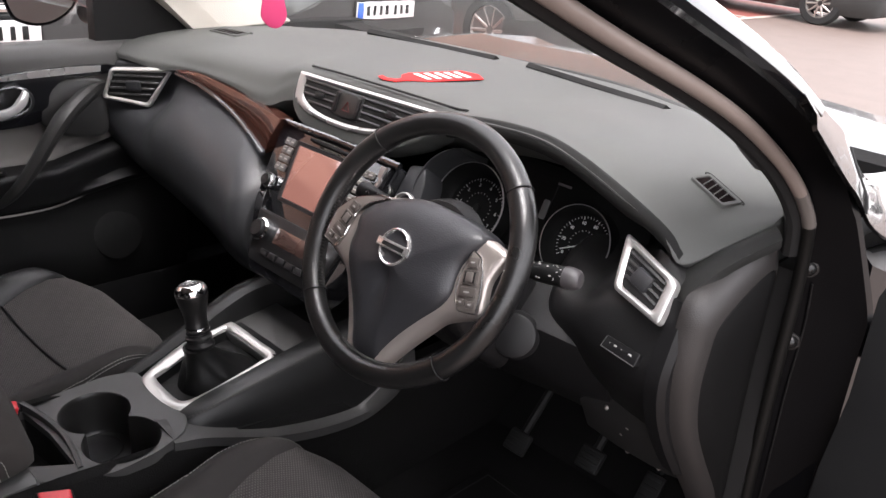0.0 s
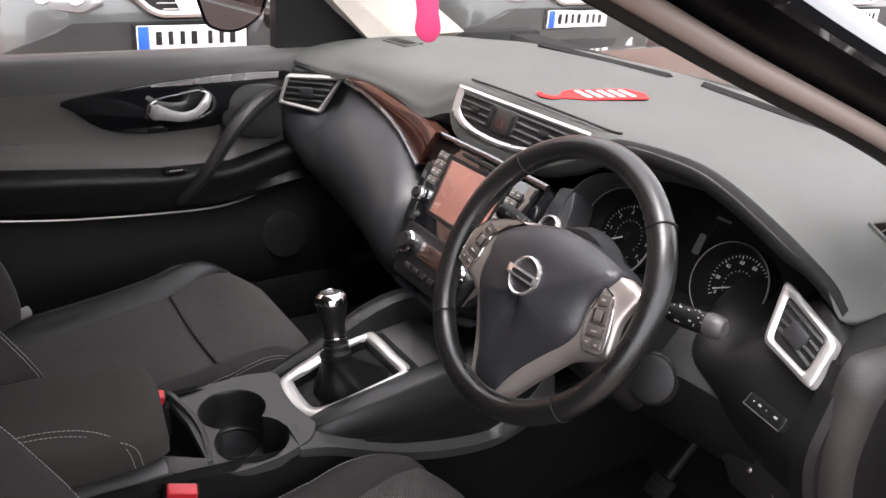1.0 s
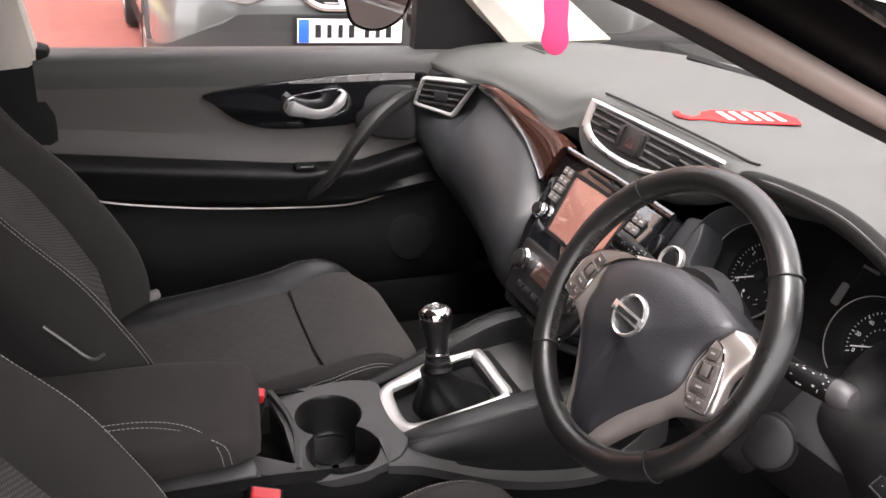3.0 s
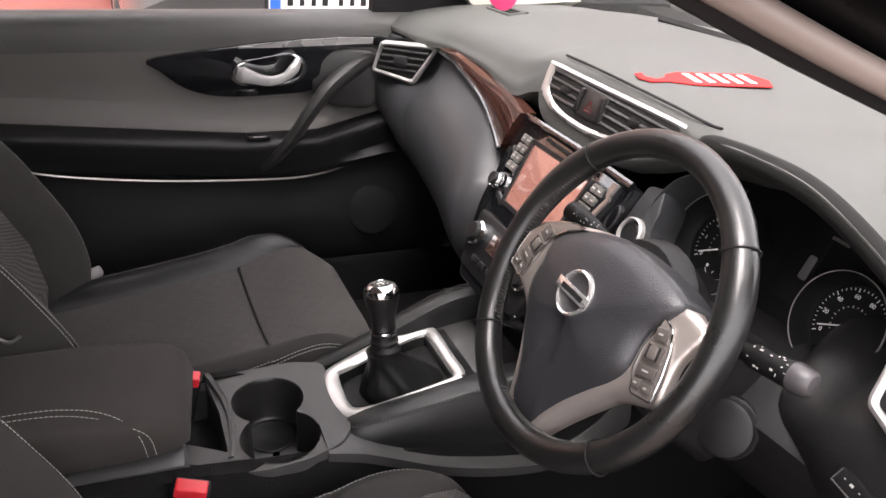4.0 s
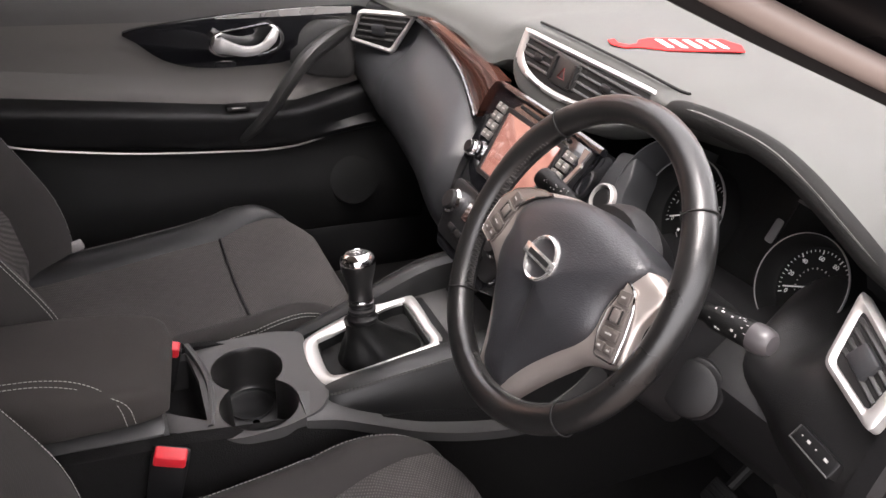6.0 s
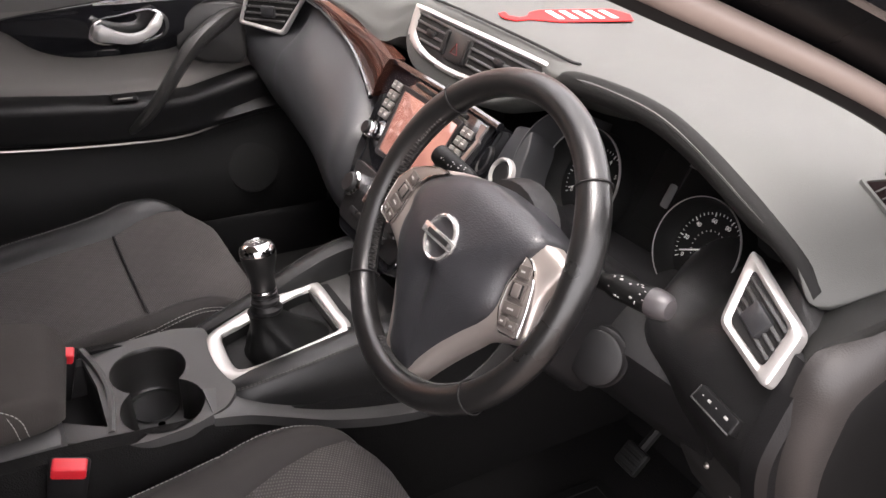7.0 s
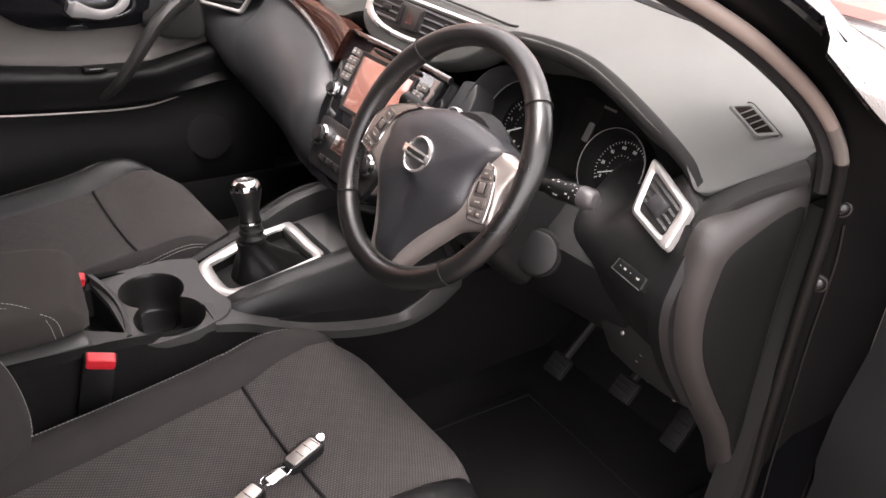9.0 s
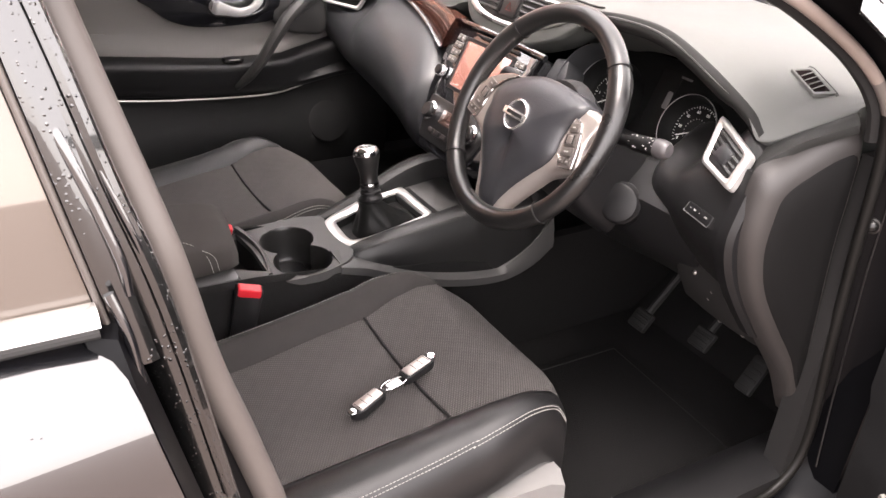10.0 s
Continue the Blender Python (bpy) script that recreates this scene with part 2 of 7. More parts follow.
def tube(path, radius, sides=10, bm=None, closed=False, squash=1.0):
    """A round bar along a path; radius may be a list."""
    p = [Vector(q) for q in path]
    n = len(p)
    rad = radius if isinstance(radius, (list, tuple, np.ndarray)) else [radius] * n
    up, rings = None, []
    for i in range(n):
        d = (p[(i + 1) % n] - p[i - 1]) if closed or 0 < i < n - 1 else (p[1] - p[0] if i == 0 else p[-1] - p[-2])
        d.normalize()
        if up is None:
            up = d.orthogonal().normalized()
        up = (up - d * up.dot(d)).normalized()
        side = d.cross(up)
        rings.append([p[i] + (up * math.cos(a) + side * math.sin(a) * squash) * rad[i] for a in np.linspace(0, 2 * math.pi, sides, endpoint=False)])
    return skin(rings, bm=bm, caps=not closed, ends=closed)


def ball(centre, r, bm=None, seg=16, squash=(1, 1, 1)):
    bm = bm or bmesh.new()
    m = Matrix.Translation(centre) @ Matrix.Diagonal((*[r * s for s in squash], 1))
    bmesh.ops.create_uvsphere(bm, u_segments=seg, v_segments=max(6, seg // 2), radius=1, matrix=m)
    return bm


def brick(m, sx, sy, sz, bevel=0.002, bm=None, seg=2):
    """A box with rounded edges, centred on m."""
    own = bmesh.new()
    bmesh.ops.create_cube(own, size=1, matrix=Matrix.Diagonal((sx, sy, sz, 1)))
    if bevel:
        bmesh.ops.bevel(own, geom=own.edges[:], offset=min(bevel, 0.45 * min(sx, sy, sz)), segments=seg, profile=0.5, affect="EDGES")
    bmesh.ops.transform(own, matrix=m, verts=own.verts)
    if bm is None:
        return own
    me = bpy.data.meshes.new("t")
    own.to_mesh(me)
    own.free()
    bm.from_mesh(me)
    bpy.data.meshes.remove(me)
    return bm


def lathe(profile, m, seg=32, bm=None):
    """A turned solid: (radius, height) pairs about the z axis of m."""
    rings = [[m @ Vector((max(r, 1e-5) * math.cos(a), max(r, 1e-5) * math.sin(a), h)) for a in np.linspace(0, 2 * math.pi, seg, endpoint=False)] for r, h in profile]
    return skin(rings, bm=bm, caps=False)


def axes(origin, right, up):
    """A frame with u to the right, v up and w out towards the viewer."""
    r = Vector(right).normalized()
    u = Vector(up)
    u = (u - r * u.dot(r)).normalized()
    w = r.cross(u)
    m = Matrix((r, u, w)).transposed().to_4x4()
    m.translation = Vector(origin)
    return m


def words(text, m, size, material, parent, name="lettering", thick=0.0004):
    """Raised lettering as a mesh, in the plane of m, centred."""
    cu = bpy.data.curves.new(name, "FONT")
    cu.body, cu.size, cu.extrude = text, size, thick
    cu.align_x, cu.align_y = "CENTER", "CENTER"
    tmp = new(name, cu)
    dg = bpy.context.evaluated_depsgraph_get()
    me = bpy.data.meshes.new_from_object(tmp.evaluated_get(dg))
    bpy.data.objects.remove(tmp)
    bpy.data.curves.remove(cu)
    me.transform(m)
    me.materials.clear()
    me.materials.append(material)
    ob = new(name, me)
    ob.parent = parent
    return ob


def seam(path, parent, material=STITCH, step=0.006, length=0.0042, r=0.0006, name="stitching"):
    """A row of stitches along a path."""
    p = [Vector(q) for q in path]
    bm, carry = bmesh.new(), 0.0
    for a, b in zip(p, p[1:]):
        d = b - a
        ln = d.length
        if ln < 1e-6:
            continue
        d.normalize()
        s = carry
        while s < ln:
            tube([a + d * s, a + d * (s + length)], r, 4, bm)
            s += step
        carry = s - ln
    return part(name, bm, material, parent, smooth=False)

# ---------------------------------------------------------------- the car park


def ground_material(name, lo, hi, scale=3.0, rough=0.75, bump=0.4, speck=220.0):
    m, n, l, b = node_material(name)
    co = n.new("ShaderNodeTexCoord")
    big = n.new("ShaderNodeTexNoise")
    big.inputs["Scale"].default_value, big.inputs["Detail"].default_value = scale, 8
    l.new(co.outputs["Object"], big.inputs["Vector"])
    small = n.new("ShaderNodeTexNoise")
    small.inputs["Scale"].default_value, small.inputs["Detail"].default_value = speck, 3
    l.new(co.outputs["Object"], small.inputs["Vector"])
    mix = n.new("ShaderNodeMixRGB")
    mix.inputs[1].default_value, mix.inputs[2].default_value = (*lo, 1), (*hi, 1)
    l.new(big.outputs[0], mix.inputs[0])
    mul = n.new("ShaderNodeMixRGB")
    mul.blend_type, mul.inputs[0].default_value = "MULTIPLY", 0.5
    l.new(mix.outputs[0], mul.inputs[1])
    l.new(small.outputs[0], mul.inputs[2])
    l.new(mul.outputs[0], b.inputs["Base Color"])
    b.inputs["Roughness"].default_value = rough
    bp = n.new("ShaderNodeBump")
    bp.inputs["Strength"].default_value, bp.inputs["Distance"].default_value = bump, 0.004
    l.new(small.outputs[0], bp.inputs["Height"])
    l.new(bp.outputs[0], b.inputs["Normal"])
    return m


TARMAC = ground_material("pale_wet_tarmac", (0.165, 0.122, 0.104), (0.235, 0.178, 0.152), rough=0.6)
REDPAINT = ground_material("red_bay_surface", (0.23, 0.062, 0.048), (0.33, 0.098, 0.078), rough=0.7)
LINE = ground_material("worn_line_paint", (0.62, 0.50, 0.42), (0.80, 0.68, 0.60), rough=0.7)
KERB = ground_material("kerb_concrete", (0.36, 0.31, 0.26), (0.50, 0.44, 0.37))
GRASS = ground_material("rough_grass", (0.30, 0.29, 0.13), (0.50, 0.45, 0.22), scale=8, rough=0.95, bump=1.0)
WARMWALL = ground_material("unseen_wall_red", (0.36, 0.20, 0.15), (0.46, 0.28, 0.22), scale=6, rough=0.9)


def sheet(x0, y0, x1, y1, z, bm=None, nx=1, ny=1):
    bm = bm or bmesh.new()
    bmesh.ops.create_grid(bm, x_segments=nx, y_segments=ny, size=0.5, matrix=Matrix.Translation(((x0 + x1) / 2, (y0 + y1) / 2, z)) @ Matrix.Diagonal((x1 - x0, y1 - y0, 1, 1)))
    return bm


setting(part("ground", sheet(-900, -900, 900, 900, 0.0, nx=8, ny=8), TARMAC), "pale pinkish tarmac of the car park, damp", "ground")
for k, (y0, y1) in enumerate(((-8.3, -5.6), (-5.5, -2.8), (-2.7, -0.17), (0.03, 2.3), (2.4, 4.9), (5.0, 7.6), (9.6, 12.6), (12.7, 15.5))):
    setting(part("pavement_bay", sheet(-7.6, y0, -2.6 if y0 < 9 else -4.9, y1, 0.004), REDPAINT), "red surfaced parking bay on the tarmac", "parking bay")
for y0, y1 in ((-5.6, -5.5), (-2.8, -2.7), (-0.17, 0.03), (2.3, 2.4), (4.9, 5.0), (9.45, 9.6), (12.6, 12.7)):
    setting(part("road_line", sheet(-7.6, y0, -2.4 if y0 < 9 else -4.8, y1, 0.008), LINE), "pale painted line between two bays", "line")
setting(part("road_line", sheet(-4.9, 9.45, -4.78, 15.6, 0.010), LINE), "pale painted line along the ends of the bays", "line")
kerb = empty("kerb", "row of concrete kerb stones behind the bays", "kerb", kind="structure")
stone = part("kerb_stone", brick(Matrix.Identity(4), 0.15, 0.91, 0.18, 0.02), KERB, kerb)
stone.location = (-7.72, -12, 0.03)
for k in range(1, 34):
    more = new("kerb_stone", stone.data)
    more.parent, more.location = kerb, (-7.72, -12 + k * 0.92, 0.03)
gv = sheet(-13, -16, -7.8, 22, 0.1, nx=60, ny=200)
for v in gv.verts:
    v.co.z += 0.05 * noise.noise(v.co * 2.0)
setting(part("ground_verge", gv, GRASS), "yellowish grass verge behind the kerb", "grass")
# unseen wall, added so that glossy parts mirror a warm tone
bw = bmesh.new()
brick(pose(-16, -2, 5.5), 1.0, 70, 11.0, 0.02, bw)
setting(part("backdrop_wall", bw, WARMWALL, smooth=False), "unseen reddish wall added for warm reflections beyond the verge", "wall")


def parked_car(name, paint, label, x, y, heading=0.0, scale=1.0, low=None):
    """A parked family car with its nose towards +x at (x, y)."""
    low = low or BUMPERG
    ob = empty(name, label, "car", group="parked cars")
    st = [(0.02, 0.60, 0.30, 0.74), (-0.02, 0.74, 0.26, 0.85), (-0.12, 0.84, 0.22, 0.93), (-0.40, 0.89, 0.2, 0.99), (-0.9, 0.9, 0.2, 1.03), (-1.3, 0.9, 0.2, 1.07), (-2.2, 0.9, 0.2, 1.06), (-3.4, 0.9, 0.2, 1.06), (-4.1, 0.86, 0.25, 1.0), (-4.3, 0.75, 0.35, 0.8)]
    st = curve(st, 3)
    rings = []
    for sx, w, z0, z1 in st:
        h = z1 - z0
        half = [(0.0, z1 + 0.02), (w * 0.45, z1 + 0.015), (w * 0.78, z1), (w * 0.93, z1 - h * 0.12), (w * 0.985, z1 - h * 0.35), (w, z0 + h * 0.4), (w * 0.98, z0 + h * 0.1), (w * 0.9, z0)]
        rings.append([(sx, a, b) for a, b in half] + [(sx, -a, b) for a, b in half[::-1][:-1]])
    part("body", skin(rings), paint, ob)
    lowr = []
    for k, (sx, w, z0, z1) in enumerate(st[:12]):
        zz = 0.715 - 0.02 * k
        half = [(w * 0.5, zz + 0.004), (w * 0.9, zz), (w * 1.012, zz - 0.04), (w * 1.02, z0 + 0.12), (w * 0.94, z0 - 0.01)]
        lowr.append([(sx + 0.02, a, b) for a, b in half] + [(sx + 0.02, -a, b) for a, b in half[::-1]])
    part("bumper", skin(lowr, closed=True), low, ob, "dark grey lower bumper")
    part("air_intake", slab(rounded([(-0.42, 0.50), (0.42, 0.50), (0.34, 0.36), (-0.34, 0.36)], 0.03), axes((0.046, 0, 0), (0, 1, 0), (0, 0, 1)), 0.02, 0.004), DARK, ob, "black air intake")
    cab = []
    for sx, w, z1 in ((-1.05, 0.74, 1.05), (-1.75, 0.66, 1.46), (-2.3, 0.64, 1.52), (-3.2, 0.62, 1.48), (-3.9, 0.66, 1.06)):
        cab.append([(sx, -0.8, 1.02), (sx, -w, z1 - 0.06), (sx, -w * 0.8, z1), (sx, w * 0.8, z1), (sx, w, z1 - 0.06), (sx, 0.8, 1.02)])
    part("cabin", skin(cab), TINTD, ob, "dark glazed cabin")
    ro = []
    for sx, w, z1 in ((-1.72, 0.6, 1.465), (-2.3, 0.6, 1.535), (-3.2, 0.58, 1.495), (-3.6, 0.58, 1.3)):
        ro.append([(sx, -w, z1 - 0.03), (sx, -w * 0.8, z1), (sx, w * 0.8, z1), (sx, w, z1 - 0.03)])
    part("roof", skin(ro), paint, ob)
    fr = axes((0.052, 0, 0.735), (0, 1, 0), (-0.38, 0, 1))
    gr = part("grille", slab(rounded([(-0.33, 0.17), (-0.15, 0.0), (0.15, 0.0), (0.33, 0.17)], 0.03), fr, 0.10, 0.008), DARK, ob, "black grille")
    vee = [fr @ Vector((a, b, 0.008)) for a, b in rounded([(-0.36, 0.19), (-0.17, 0.016), (0.17, 0.016), (0.36, 0.19)], 0.05)[5:-5]]
    vee = [fr @ Vector((-0.33, 0.18, 0.006))] + vee + [fr @ Vector((0.33, 0.18, 0.006))]
    part("trim", tube(vee, 0.020, 8), CHROME, gr, "chrome surround")
    part("badge", lathe([(0.0, 0.006), (0.045, 0.008), (0.062, 0.012), (0.072, 0.010), (0.075, -0.02)], fr @ Matrix.Translation((0, 0.085, 0.010)), 24), CHROME, gr, "round chrome badge")
    for k in range(5):
        part("grille_bar", brick(fr @ Matrix.Translation((0, 0.04 + k * 0.028, 0.003)), 0.26 + k * 0.05, 0.005, 0.006, 0.001), PEWTER, gr)
    for s in (1, -1):
        hf = axes((-0.005, s * 0.57, 0.835), (-s * 0.40, 1, 0), (-0.35, 0, 1))
        hp = [(s * a, b) for a, b in ((-0.19, -0.02), (0.0, 0.055), (0.20, 0.085), (0.215, 0.03), (0.08, -0.065), (-0.10, -0.075))]
        hl = part("headlight", slab(rounded(hp, 0.03), hf, 0.12, 0.012), LAMPG, ob, "clear headlight with bright reflector")
        for q in (-0.07, 0.07):
            part("reflector", lathe([(0.0, 0.002), (0.03, 0.004), (0.042, 0.010), (0.046, 0.004), (0.046, -0.01)], hf @ Matrix.Translation((s * q, 0.0, 0.0)), 18), CHROME, hl)
        fo = axes((0.034, s * 0.56, 0.43), (-s * 0.25, 1, 0), (0, 0, 1))
        fg = part("fog_lamp", lathe([(0, 0.012), (0.04, 0.012), (0.05, 0.006), (0.055, 0.0), (0.055, -0.05)], fo, 18), LAMPG, ob, "round fog lamp")
        part("ring", lathe([(0.05, 0.008), (0.056, 0.014), (0.066, 0.010), (0.068, -0.03)], fo, 20), CHROME, fg, "chrome ring")
    for wx in (-0.88, -3.45):
        for s in (1, -1):
            m = axes((wx, s * 0.80, 0.33), (1, 0, 0), (0, 0, 1)) if s < 0 else axes((wx, s * 0.80, 0.33), (-1, 0, 0), (0, 0, 1))
            wheel = part("wheel", lathe([(0.20, -0.1), (0.32, -0.1), (0.335, -0.05), (0.335, 0.07), (0.31, 0.105), (0.225, 0.11), (0.21, 0.06)], m, 32), TYRE, ob, "black tyre")
            bm = lathe([(0.0, 0.05), (0.03, 0.075), (0.05, 0.075), (0.06, 0.05), (0.0, 0.03)], m, 16)
            for k in range(10):
                a = k * math.pi / 5
                tube([m @ Vector((0.04 * math.cos(a), 0.04 * math.sin(a), 0.07)), m @ Vector((0.215 * math.cos(a + 0.1), 0.215 * math.sin(a + 0.1), 0.09))], [0.022, 0.014], 6, bm)
            lathe([(0.2, 0.03), (0.226, 0.1), (0.215, 0.105), (0.19, 0.05)], m, 32, bm)
            part("rim", bm, PEWTER, wheel, "silver alloy rim")
    plate = part("number_plate", brick(pose(0.062, 0, 0.645), 0.012, 0.53, 0.115, 0.004), WHITE, ob, "white number plate")
    part("plate_band", brick(pose(0.069, -0.235, 0.645), 0.004, 0.05, 0.11, 0.001), BLUE, plate, "blue end band")
    for k in range(7):
        yy = -0.165 + k * 0.056 + (0.022 if k > 3 else 0)
        part("plate_bar", brick(pose(0.069, yy, 0.645), 0.004, 0.022 if k % 3 else 0.028, 0.062, 0.001), DARK, plate)
    part("plate_holder", brick(pose(0.049, 0, 0.645), 0.016, 0.56, 0.135, 0.006), DARK, ob)
    ob.matrix_world = pose(x, y, 0, 0, 0, heading)
    return ob


TINTD = plain("dark_window", (0.02, 0.02, 0.022), 0.05, coat=1.0, vary=0.0)
LAMPG = plain("lamp_glass", (0.5, 0.5, 0.5), 0.08, metal=0.6, vary=0.05, coat=1.0)
TYRE = plain("tyre_rubber", (0.02, 0.02, 0.02), 0.8)
BLUE = plain("plate_blue", (0.02, 0.12, 0.55), 0.5)
BUMPERG = plain("dark_grey_bumper", (0.032, 0.032, 0.031), 0.5, grain=0.2, size=300)
SILVERCAR = plain("silver_car_paint", (0.115, 0.118, 0.113), 0.35, metal=0.3, coat=1.0, vary=0.04)
GREYCAR = plain("grey_car_paint", (0.085, 0.09, 0.085), 0.35, metal=0.3, coat=1.0, vary=0.04)
DARKCAR = plain("dark_car_paint", (0.02, 0.02, 0.022), 0.3, coat=1.0, vary=0.04)
parked_car("parked_car", SILVERCAR, "silver family car parked nose out in a red bay", -3.02, 0.64)
parked_car("parked_car", GREYCAR, "grey family car parked nose out in a red bay", -3.36, 3.40)
parked_car("parked_car", SILVERCAR, "silver family car with alloy wheels parked in the row", -3.0, 6.1)
parked_car("parked_car", DARKCAR, "dark car parked in a bay further along the row", -3.2, 14.2)

# ---------------------------------------------------------------- the car's shell
CX = 0.045
OPEN = loop([(-0.30, 1.395), (-0.1, 1.316), (0.076, 1.249), (0.18, 1.20), (0.275, 1.138), (0.325, 1.075), (0.347, 0.98), (0.354, 0.865), (0.372, 0.68), (0.395, 0.5), (0.375, 0.41), (0.28, 0.375), (0, 0.37), (-0.35, 0.37), (-0.49, 0.40), (-0.535, 0.52), (-0.535, 0.70), (-0.565, 0.83), (-0.60, 0.95), (-0.628, 1.08), (-0.677, 1.27), (-0.70, 1.38), (-0.65, 1.445), (-0.48, 1.44)], 6)


def sweep_open(offsets, start=0, stop=None, high=None, turn=1.09, over=0.14):
    """A section (x, outward offset) carried round the driver's door opening; high: the section along the windscreen pillar."""
    pts = OPEN
    n = len(pts)
    rings = []
    for i in range(start, stop if stop else n):
        a, b = pts[(i - 1) % n], pts[(i + 1) % n]
        d = (b - a) / np.linalg.norm(b - a)
        out = np.array([d[1], -d[0]])
        if out @ (pts[i % n] - np.array([-0.1, 0.85])) < 0:
            out = -out
        py, pz = pts[i % n]
        k = min(1.0, max(0.0, (turn - pz) / over)) if py > -0.2 else min(1.0, max(0.0, (0.80 - pz) / 0.2))
        sec = [(x * k + a * (1 - k), o * k + b * (1 - k)) for (x, o), (a, b) in zip(offsets, high or offsets)]
        lean = 0.28 * max(0.0, pz - 1.08)
        rings.append([(x - lean, *(pts[i % n] + out * o)) for x, o in sec])
    return rings


N = len(OPEN)
ring_seal = [(0.804 + 0.009 * math.cos(a), 0.010 + 0.009 * math.sin(a)) for a in np.linspace(0, 2 * math.pi, 10, endpoint=False)]
# one rubber seal; its shaded stretches get darker colours of their own
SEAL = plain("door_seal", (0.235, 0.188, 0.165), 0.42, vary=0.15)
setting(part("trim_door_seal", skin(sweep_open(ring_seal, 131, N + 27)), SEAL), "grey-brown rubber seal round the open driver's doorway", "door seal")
setting(part("trim_seal_corner", skin(sweep_open(ring_seal, 26, 31)), plain("shaded_seal_mid", (0.11, 0.095, 0.086), 0.4, vary=0.2)), "rubber seal at the doorway's front corner, coloured darker for shade", "door seal")
setting(part("trim_lower_seal", skin(sweep_open(ring_seal, 30, 67)), plain("shaded_seal_low", (0.007, 0.0065, 0.006), 0.45, vary=0.2, spec=0.2)), "rubber seal low in the doorway, coloured dark for shade", "door seal")
flange = [(0.798, 0.018), (0.806, 0.03), (0.83, 0.042), (0.865, 0.05), (0.888, 0.054), (0.888, 0.075), (0.79, 0.05)]
slim = [(0.798, 0.018), (0.808, 0.025), (0.820, 0.030), (0.832, 0.038), (0.842, 0.044), (0.842, 0.055), (0.79, 0.05)]
setting(part("trim_door_frame", skin(sweep_open(flange, high=slim), ends=True, caps=False), DRYPAINT), "black painted frame of the driver's doorway", "door frame")
slim = [(0.840, 0.043), (0.849, 0.046), (0.853, 0.053), (0.851, 0.063), (0.840, 0.073), (0.80, 0.076)]
setting(part("wall_pillar_outer", skin(sweep_open(slim, -8, 20)), BLACKPAINT), "glossy black outer windscreen pillar, wet with rain", "pillar")
JAMBL = plain("jamb_edge_black", (0.010, 0.0095, 0.0095), 0.3, spec=0.45)
for y, z in ((0.371, 1.011), (0.381, 0.898)):
    bolt = empty("jamb_bolt", "dark domed bolt head on the black door pillar", "bolt", (0.806, y, z), group="bolts on the door pillar", kind="structure")
    m = axes((0.807, y, z), (1, 0.45, 0), (0, 0, 1))
    part("bolt_head", lathe([(0.0, 0.010), (0.005, 0.0092), (0.0085, 0.0062), (0.0100, 0.0), (0.0100, -0.012)], m, 20), JAMBL, bolt)
    part("washer", lathe([(0.0100, 0.002), (0.0125, 0.0015), (0.0135, -0.001), (0.0135, -0.012)], m, 20), JAMBL, bolt)
seamp = curve([(0.815, 0.376, 0.99), (0.818, 0.384, 0.927), (0.817, 0.390, 0.82), (0.817, 0.401, 0.715), (0.818, 0.415, 0.574), (0.830, 0.414, 0.43)], 6)
setting(part("trim_jamb_seam", tube(seamp, 0.0016, 6), JAMBL), "thin bead of sealer down the black door pillar", "trim")
inn = [(0.797, 0.003), (0.790, -0.004), (0.782, -0.004), (0.775, 0.004), (0.770, 0.05), (0.79, 0.055), (0.80, 0.03)]
foot = [(0.766, 0.022), (0.738, 0.024), (0.705, 0.045), (0.69, 0.09), (0.76, 0.09)]
TRIMD = plain("dark_pillar_trim", (0.012, 0.0115, 0.0115), 0.6, spec=0.3)
setting(part("trim_pillar_inner", skin(sweep_open(inn, -14, 34)), TRIMD), "dark moulded trim of the windscreen pillar", "pillar trim")
setting(part("trim_pillar_foot", skin(sweep_open(foot, 16, 27)), DASH), "grey moulded foot of the windscreen pillar trim", "pillar trim")
binn = [(0.80, 0.0), (0.785, -0.006), (0.765, 0.004), (0.75, 0.03), (0.745, 0.12), (0.80, 0.12)]
setting(part("trim_centre_pillar", skin(sweep_open(binn, 96, 132)), GREYP), "grey moulded trim of the centre pillar", "pillar trim")

wide_seal = [(0.801 + 0.019 * math.cos(a), 0.012 + 0.017 * math.sin(a)) for a in np.linspace(0, 2 * math.pi, 12, endpoint=False)]
# the same seal along the centre pillar, in a tone darkened for shade
setting(part("trim_rear_seal", skin(sweep_open(wide_seal, 66, 133)), plain("shaded_pillar_seal", (0.082, 0.070, 0.064), 0.5, vary=0.2)), "grey-brown rubber seal along the centre pillar", "door seal")
# sill, floor, bulkhead, rear closure
setting(part("floor", brick(pose(CX, -0.6, 0.30), 1.56, 2.6, 0.06, 0.01), CARPET), "black carpeted car floor", "floor")
fw = [[(x, 0.55, 0.30), (x, 0.78, 0.46), (x, 0.80, 0.70), (x, 0.86, 1.05), (x, 0.95, 1.05), (x, 0.95, 0.28)] for x in (-0.78, -0.3, 0.3, 0.84)]
setting(part("wall_bulkhead", skin(fw), CARPET), "dark carpeted bulkhead behind the pedals", "bulkhead")
setting(part("wall_rear", brick(pose(CX, -1.95, 0.85), 1.6, 0.1, 1.2, 0.02), DARK), "dark rear bulkhead of the cabin", "wall")
kick = [[(0.80, y, 0.36), (0.80, y, 1.0), (0.765, y, 1.0), (0.755, y, 0.36)] for y in (0.37, 0.45, 0.6, 0.8)]
setting(part("wall_kick_panel", skin(kick), DARK), "dark kick panel beside the pedals", "panel")
